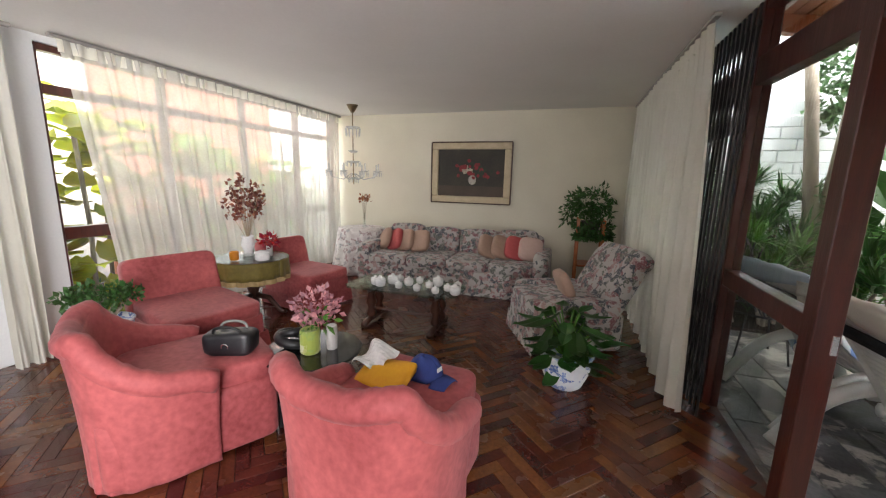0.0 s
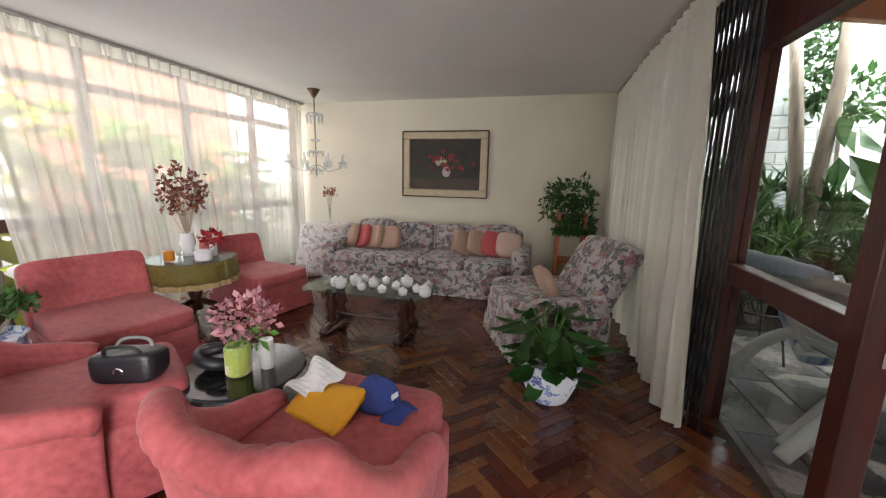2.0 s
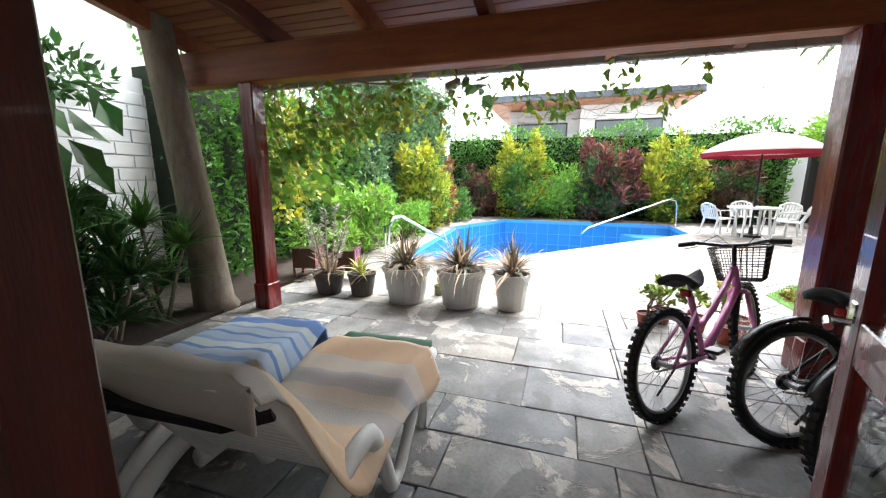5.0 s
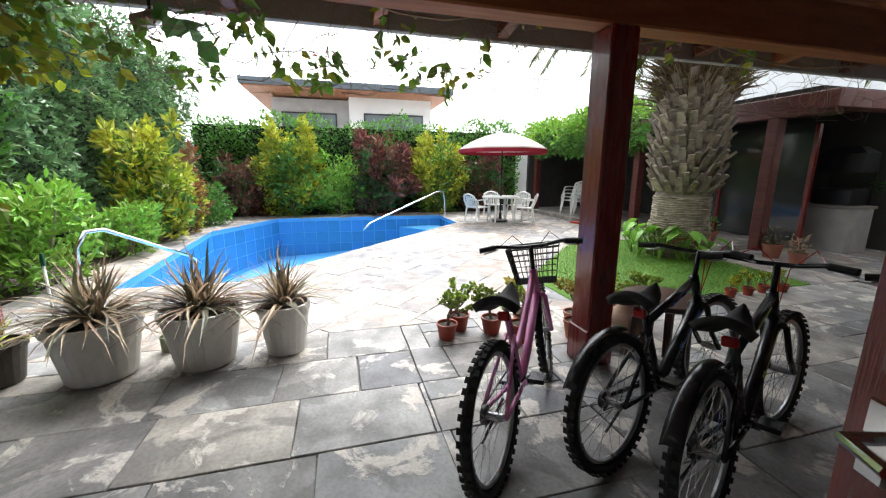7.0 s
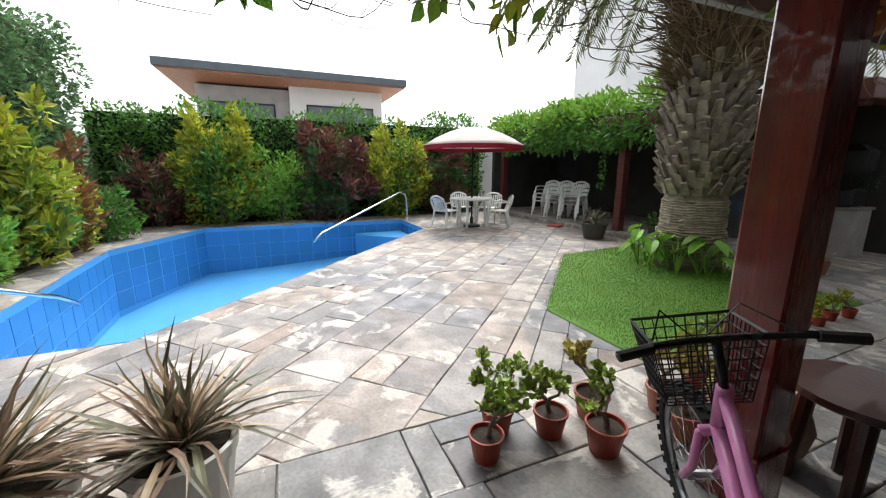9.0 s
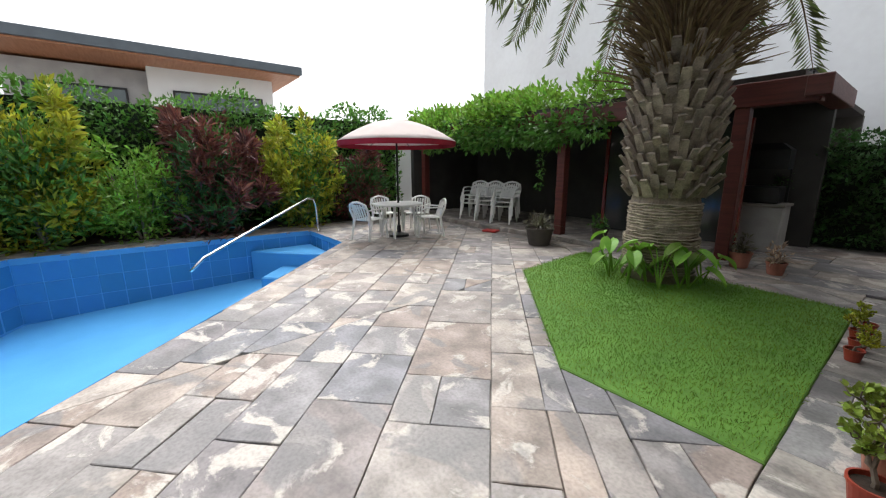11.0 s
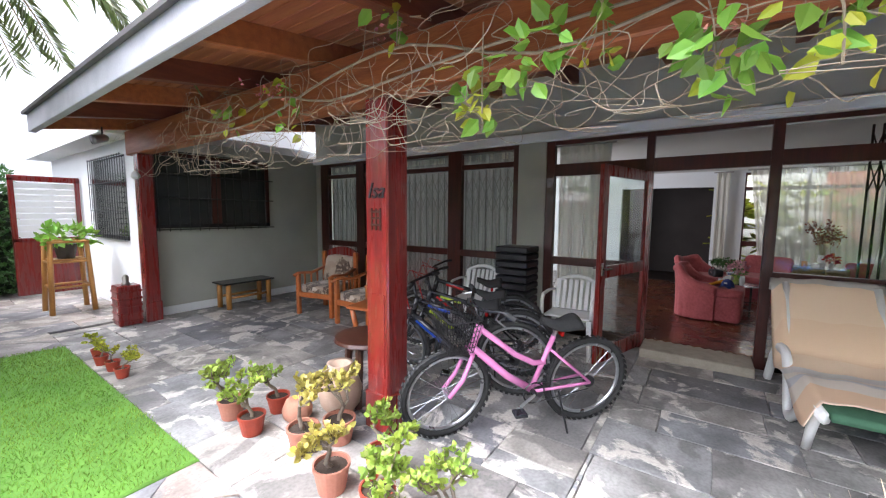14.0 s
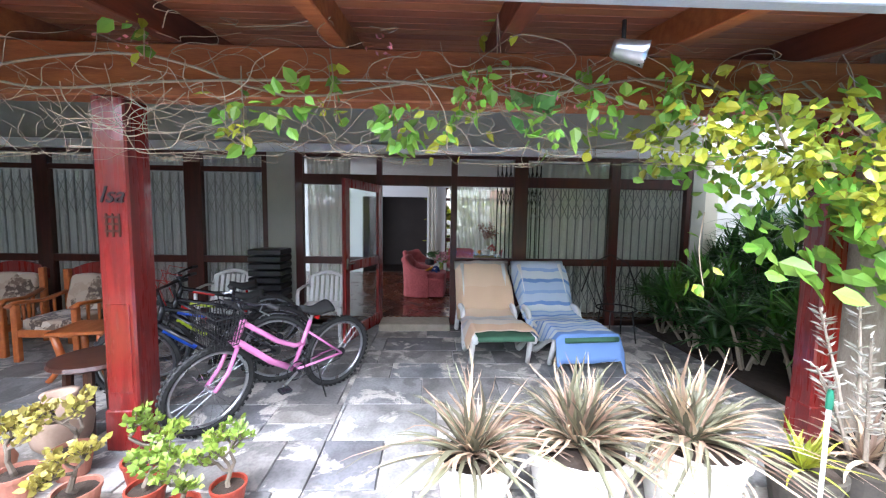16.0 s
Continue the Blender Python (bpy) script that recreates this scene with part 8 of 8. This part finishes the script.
for z0, z1, x0, x1 in ((1.0, 1.06, -0.45, 0.45), (2.05, 2.15, -0.45, 0.45), (1.0, 2.1, -0.45, -0.38), (1.0, 2.1, 0.38, 0.45)):
    part("frame", Build().box(x0, -0.035, z0, x1, 0.035, z1, 0.006), REDWOOD, gd)
for k in range(9):
    part("louvre", Build().box(-0.38, -0.01, 1.08 + 0.107 * k, 0.38, 0.01, 1.17 + 0.107 * k, 0.003), WHITEPLASTIC, gd)

# lamps and lettering on the porch
def flood(x, y, z, a):
    t = thing("flood_lamp", "grey metal floodlight under the porch eave", "lamp", pose(x, y, z, 0, 0, a), "flood lamps")
    part("head", Build().tube([(0, 0, 0), (0.02, 0, -0.005), (0.13, 0, -0.04), (0.15, 0, -0.045)], [0.035, 0.045, 0.055, 0.06], 14), ALLOY, t, smooth=True)
    part("bracket", Build().tube([(0.05, 0, 0.03), (0.05, 0, 0.12)], 0.01, 6), METALDARK, t)


flood(4.72, 0.5, 2.40, 70)
flood(4.4, -6.6, 2.44, 10)
solo("wall_bulb", Build().lathe([(0.025, 0), (0.055, 0.02), (0.06, 0.05), (0.04, 0.09), (0.02, 0.11), (0.0, 0.12)], 14), WHITEPLASTIC, "white globe lamp on the corner post", "lamp", pose(4.06, -6.9, 1.98), "", True)
t = thing("post_lettering", "small carved metal letters on the porch post", "sign", pose(4.057, -2.38, 1.66))
cu = bpy.data.curves.new("letter", "FONT")
cu.body, cu.size, cu.extrude, cu.align_x, cu.shear = "Isa", 0.15, 0.004, "CENTER", 0.35
ob = new("letter", cu)
ob.data.materials.append(METALDARK)
ob.parent = t
ob.matrix_basis = pose(0.004, 0, 0, 90, 0, 90)
for k in range(3):
    part("carved_stroke", Build().box(0, -0.05, -0.1 - 0.045 * k, 0.008, 0.05, -0.085 - 0.045 * k, 0.003), DARKWOOD, t)
for k in range(3):
    part("carved_stroke", Build().box(0, -0.045 + 0.04 * k, -0.22, 0.0075, -0.03 + 0.04 * k, -0.07, 0.003), DARKWOOD, t)

# wooden trough planters by the corner post
for x, y in ((5.2, 2.78), (5.2, 2.15)):
    t = thing("wooden_planter", "red-brown slatted wooden planter on legs with seedlings", "planter", pose(x, y + 0.1, 0, 0, 0, 15), "wooden planters")
    for k in range(5):
        part("slat", Build().box(-0.16 + 0.065 * k, -0.17, 0.16, -0.105 + 0.065 * k, -0.15, 0.46, 0.004), REDWOOD, t)
    part("box", Build().box(-0.16, -0.148, 0.16, 0.16, 0.16, 0.44, 0.004), DARKWOOD, t)
    for sx in (-1, 1):
        for sy in (-1, 1):
            part("leg", Build().box(0.14 * sx - 0.015, 0.14 * sy - 0.015, 0, 0.14 * sx + 0.015, 0.14 * sy + 0.015, 0.159), REDWOOD, t)
    f = Build()
    clump_leaves(f, (0, 0, 0.6), (0.2, 0.2, 0.16), 160, 0.09, (0, 0, 0.3))
    part("foliage", f, L_LIGHT, t)
t = thing("wire_bench", "black wrought-iron curled garden chair by the windows", "chair", pose(1.5, 2.15, 0))
s = Build()
for k in range(7):
    a = -0.6 + 0.2 * k
    s.tube([(0.1, a * 0.4, 0.42), (-0.05, a * 0.55, 0.75), (-0.02, a * 0.7, 1.05 - 0.3 * a * a)], 0.006, 5)
s.ring((0.15, 0, 0.42), (0, 0, 1), 0.25, 0.01, 24, 6)
s.tube([(-0.05, -0.4, 0.6), (-0.08, -0.25, 1.0), (-0.08, 0, 1.12), (-0.08, 0.25, 1.0), (-0.05, 0.4, 0.6)], 0.009, 6)
part("frame", s, METALDARK, t)
for sx in (-0.05, 0.35):
    for sy in (-0.18, 0.18):
        part("leg", Build().tube([(sx, sy, 0), (0.15 + (sx - 0.15) * 0.7, sy * 0.8, 0.42)], 0.009, 6), METALDARK, t)

# terrace: big planter, pots near the palm, near-black backdrop for the pergola's shade
for x, y, z, r, h, n, l, lm, lab in ((9.3, -6.75, 0.0, 0.27, 0.34, 60, 0.55, L_ALOE, "broad dark pot of spiky agave by the terrace step"), (8.6, -7.75, 0.1, 0.16, 0.22, 30, 0.3, L_MID, "dark pot with a small green plant"), (6.3, -7.7, 0.0, 0.15, 0.24, 30, 0.35, L_ALOE, "pale pot of succulents by the pergola post"), (5.85, -7.6, 0.0, 0.12, 0.18, 24, 0.35, L_DRY, "small pot of dry aloe on the paving"), (7.4, -7.6, 0.1, 0.15, 0.2, 30, 0.3, L_MID, "red pot of leafy plants behind the palm")):
    t = thing("terrace_pot", lab, "potted plant", pose(x, y, z + 0.002), "terrace pots")
    pot_parts(t, r, h, DARKPOT if "dark" in lab else TERRA_OLD)
    f = strap_plant(Build(), (0, 0, h - 0.03), n, l, 0.035, spread=1.0, droop=0.5)
    clump_leaves(f, (0.02, 0.02, h + 0.12), (r, r, 0.12), 60, 0.08)
    part("foliage", f, lm, t)
solo("red_dustpan", Build().box(-0.18, -0.12, 0, 0.18, 0.12, 0.05, 0.015), mat("red_plastic", (0.5, 0.03, 0.02), None, 8, 0.4), "red plastic dustpan on the paving", "dustpan", pose(11.0, -7.1, 0.004, 0, 0, 20))
# added walls, coloured near-black in place of the deep shade there
PERGSHADE = mat("pergola_shade_wall", (0.05, 0.047, 0.043), (0.03, 0.028, 0.026), 2, 0.8, 0.1, world_space=True)
structure("pergola_shade_backdrop", Build().box(5.95, -10.6, 0, 15.2, -10.4, 2.6).box(15.05, -10.4, 0, 15.2, -7.6, 2.6), PERGSHADE, "near-black backdrop for the shade under the pergola")
for x0, x1 in ((6.7, 9.3),):
    t = structure("window_6", Build().box(x0, -9.04, 0.1, x0 + 0.07, -8.96, 2.3, 0.004), REDWOOD, "large dark glazed doors under the pergola")
    for x in (x0 + 0.85, x0 + 1.7, x1 - 0.07):
        part("window_post", Build().box(x, -9.04, 0.1, x + 0.07, -8.96, 2.3, 0.004), REDWOOD, t)
    part("pane", Build().box(x0, -9.004, 0.12, x1, -8.996, 2.3), DARKPANE, t)
t = thing("barbecue_counter", "pale tiled barbecue counter under the pergola", "counter", pose(6.6, -9.6, 0))
part("body", Build().box(-0.4, -0.3, 0.0, 0.6, 0.3, 0.8, 0.01), mat("grey_counter_brick", (0.36, 0.35, 0.33), (0.26, 0.25, 0.24), 4, 0.8, 0.3), t)
part("grill_box", Build().box(-0.3, -0.26, 0.852, 0.3, 0.2, 1.15, 0.02), METALDARK, t, "sooty black iron grill box")
part("hood", Build().prism([(-0.34, -0.28), (0.34, -0.28), (0.34, 0.1), (-0.34, 0.1)], 1.45, 1.9, 0.12), METALDARK, t, "black sheet-metal hood")
for sx in (-1, 1):
    part("hood_bracket", Build().box(0.32 * sx - 0.015, -0.29, 0.852, 0.32 * sx + 0.015, -0.27, 1.6, 0.003), METALDARK, t)
part("counter_top", Build().box(-0.43, -0.33, 0.8, 0.63, 0.33, 0.85, 0.008), mat("counter_stone", (0.2, 0.18, 0.16), None, 6, 0.5), t)
t = thing("chimney", "white brick barbecue chimney with a metal cap", "chimney", pose(6.95, -12.9, 0))
part("flue", Build().box(-0.3, -0.3, 0, 0.3, 0.3, 3.3, 0.02), WHITEWALL, t)
for sx in (-1, 1):
    for sy in (-1, 1):
        part("cap_leg", Build().box(0.25 * sx - 0.02, 0.25 * sy - 0.02, 3.3, 0.25 * sx + 0.02, 0.25 * sy + 0.02, 3.55), METALDARK, t)
part("cap", Build().box(-0.36, -0.36, 3.55, 0.36, 0.36, 3.6, 0.01), METALDARK, t)

# ---- paving: flagstones ----
def rough_edge(poly, rng):
    """A stone's outline with slightly uneven sides."""
    out = []
    for i, a in enumerate(poly):
        c = poly[(i + 1) % len(poly)]
        k = math.hypot(c[0] - a[0], c[1] - a[1])
        out.append((a[0] + rng.uniform(-1, 1) * 0.005, a[1] + rng.uniform(-1, 1) * 0.005))
        if k < 0.15:
            continue
        nx, ny = -(c[1] - a[1]) / k, (c[0] - a[0]) / k
        for u in (0.3, 0.68):
            u += rng.uniform(-0.1, 0.1)
            d = rng.uniform(-0.004, 0.004)
            out.append((a[0] + (c[0] - a[0]) * u + nx * d, a[1] + (c[1] - a[1]) * u + ny * d))
    return out


def flags(parent, region, turn, rows, lens, material, z, holes, gap=0.0045, seed=3):
    """Coursed stones over a convex region, their courses turned by that angle."""
    rng = random.Random(seed)
    ca, sa = math.cos(radians(turn)), math.sin(radians(turn))
    loc = [(x * ca + y * sa, -x * sa + y * ca) for x, y in region]
    x0, x1 = min(p[0] for p in loc), max(p[0] for p in loc)
    y0, y1 = min(p[1] for p in loc), max(p[1] for p in loc)
    y = y0
    while y < y1 - 0.02:
        h = rng.uniform(*rows)
        x = x0 - rng.uniform(0, lens[1])
        while x < x1:
            w = rng.uniform(*lens)
            sub = [(y, y + h)]
            if h > rows[1] * 0.75 and w < lens[1] * 0.7 and rng.random() < 0.5:
                k = rng.uniform(0.35, 0.65)
                sub = [(y, y + h * k), (y + h * k, y + h)]
            for ya, yb in sub:
                q = [(x, ya), (x + w, ya), (x + w, yb), (x, yb)]
                q = [(a * ca - c * sa, a * sa + c * ca) for a, c in q]
                for i, a in enumerate(region):
                    q = clip(q, a, region[(i + 1) % len(region)])
                    if len(q) < 3:
                        break
                if len(q) < 3:
                    continue
                pieces = [q]
                for hole in holes:
                    pieces = [r for p in pieces for r in minus(p, hole)]
                for p in pieces:
                    p = shrink(p, gap * rng.uniform(0.3, 1.0))
                    if len(p) < 3 or area(p) < 0.004:
                        continue
                    p = rough_edge(p, rng)
                    cx, cy = p[0]
                    ob = part("flagstone", Build().prism([(a - cx, c - cy) for a, c in p], -0.03, 0, 0.004), material, parent)
                    ob.matrix_basis = pose(cx, cy, z + rng.uniform(-0.003, 0.003))
            x += w
        y += h


def rect(x0, y0, x1, y1):
    return [(x0, y0), (x1, y0), (x1, y1), (x0, y1)]


pav = structure("pavement", Build().box(1.0, -7.1, -0.034, 4.9, 2.7, -0.0305), MORTAR, "grey slate flagstone paving of the porch")
flags(pav, rect(1.0, -7.1, 4.95, 2.77), 90, (0.34, 0.6), (0.4, 0.9), FLAG_PORCH, 0.0, [rect(0.5, -1.07, 1.33, -0.05)], seed=5)
pav2 = structure("pavement_pool", Build().box(5.0, -2.9, -0.034, 6.0, 2.0, -0.0305), MORTAR, "sandy flagstone paving round the pool")
flags(pav2, rect(4.95, -7.33, 15.0, 2.95), -45, (0.34, 0.66), (0.42, 1.0), FLAG_SUN, 0.0, [POOL, LAWN_EDGE], seed=8)
flags(pav2, rect(3.95, -10.4, 6.9, -7.33), 0, (0.5, 0.8), (0.6, 1.2), FLAG_SUN, 0.0, [], seed=9)

# white painted bricks of the boundary wall
bw = bpy.data.objects["boundary_wall"]
brick = mesh("brick", Build().box(0.006, -0.018, 0.006, 0.384, 0.002, 0.144, 0.006), WHITEWALL)
for k in range(16):
    for q in range(15):
        x = 0.95 + 0.39 * q + (0.195 if k % 2 else 0)
        ob = part("brick", brick, None, bw)
        ob.matrix_basis = pose(x, 4.45, 0.02 + 0.15 * k)

# blue wall tiles of the pool
pm_ = {}
pl_ = bpy.data.objects["swimming_pool"]
tile = mesh("pool_tile", Build().box(0.008, -0.004, 0.008, 0.352, 0.006, 0.352, 0.003), BLUETILE)
for a, c, nz in (((13.95, -3.78), (14.1, 1.3), 3), ((14.1, 1.3), (11.7, 2.45), 3), ((12.0, -3.78), (13.95, -3.78), 1), ((11.7, 2.45), (6.95, 2.15), 3)):
    L0 = math.hypot(c[0] - a[0], c[1] - a[1])
    n = int(L0 / 0.36)
    ang = math.degrees(math.atan2(c[1] - a[1], c[0] - a[0]))
    for k in range(n):
        for z in range(nz):
            ob = part("pool_tile", tile, None, pl_)
            ob.matrix_basis = pose(a[0] + (c[0] - a[0]) * k / n, a[1] + (c[1] - a[1]) * k / n, -0.10 - 0.36 * (z + 1), 0, 0, ang)

# lawn
b = Build().prism(LAWN_EDGE, -0.034, 0.012, 0.01)
lawn = structure("lawn", b, LAWN, "short green lawn round the palm")

# parquet
rng = random.Random(4)
L, W = 0.33, 0.066
nb = int(L / W)
pm = {}
count = 0
rest = Build()
k45 = math.sqrt(0.5)
near, far = [], []
for i in range(-85, 85):
    for j in range(-20, 20):
        # a zigzag row of planks laid at right angles
        ax, ay = i * W + j * L, i * W - j * L
        for o in (0, 1):
            if o == 0:
                r = (ax, ay, ax + L, ay + W)
            else:
                r = (ax, ay + W, ax + W, ay + W + L)
            cx, cy = (r[0] + r[2]) / 2, (r[1] + r[3]) / 2
            wx, wy = (cx - cy) * k45, (cx + cy) * k45
            if -3.75 < wx < 0.84 and -7.0 < wy < 3.7:
                (near if (-2.4 < wx < 0.7 and -0.7 < wy < 2.2) else far).append((wx, wy, o))
g = 0.002
plank = mesh("plank", Build().box(-L / 2 + g, -W / 2 + g, -0.012, L / 2 - g, W / 2 - g, 0, 0.0015), PARQUET)
par = structure("parquet", Build().box(-3.7, -7.0, FL - 0.0115, 0.8, -6.9, FL - 0.011), PARQUET, "dark herringbone wooden parquet")
near.sort(key=lambda q: (q[0] + 0.6) ** 2 + (q[1] - 0.7) ** 2)
far += near[300:]
for wx, wy, o in near[:300]:
    ob = part("plank", plank, None, par)
    ob.matrix_basis = pose(wx, wy, FL + rng.uniform(-0.0006, 0.0006), 0, 0, 45 + 90 * o)
for wx, wy, o in far:
    m = pose(wx, wy, FL + rng.uniform(-0.0006, 0.0006), 0, 0, 45 + 90 * o)
    rest.box(-L / 2 + g, -W / 2 + g, -0.012, L / 2 - g, W / 2 - g, 0, 0, m)
tagged(part("parquet_field", rest, PARQUET_REST, par), "", "", "", "stuff")
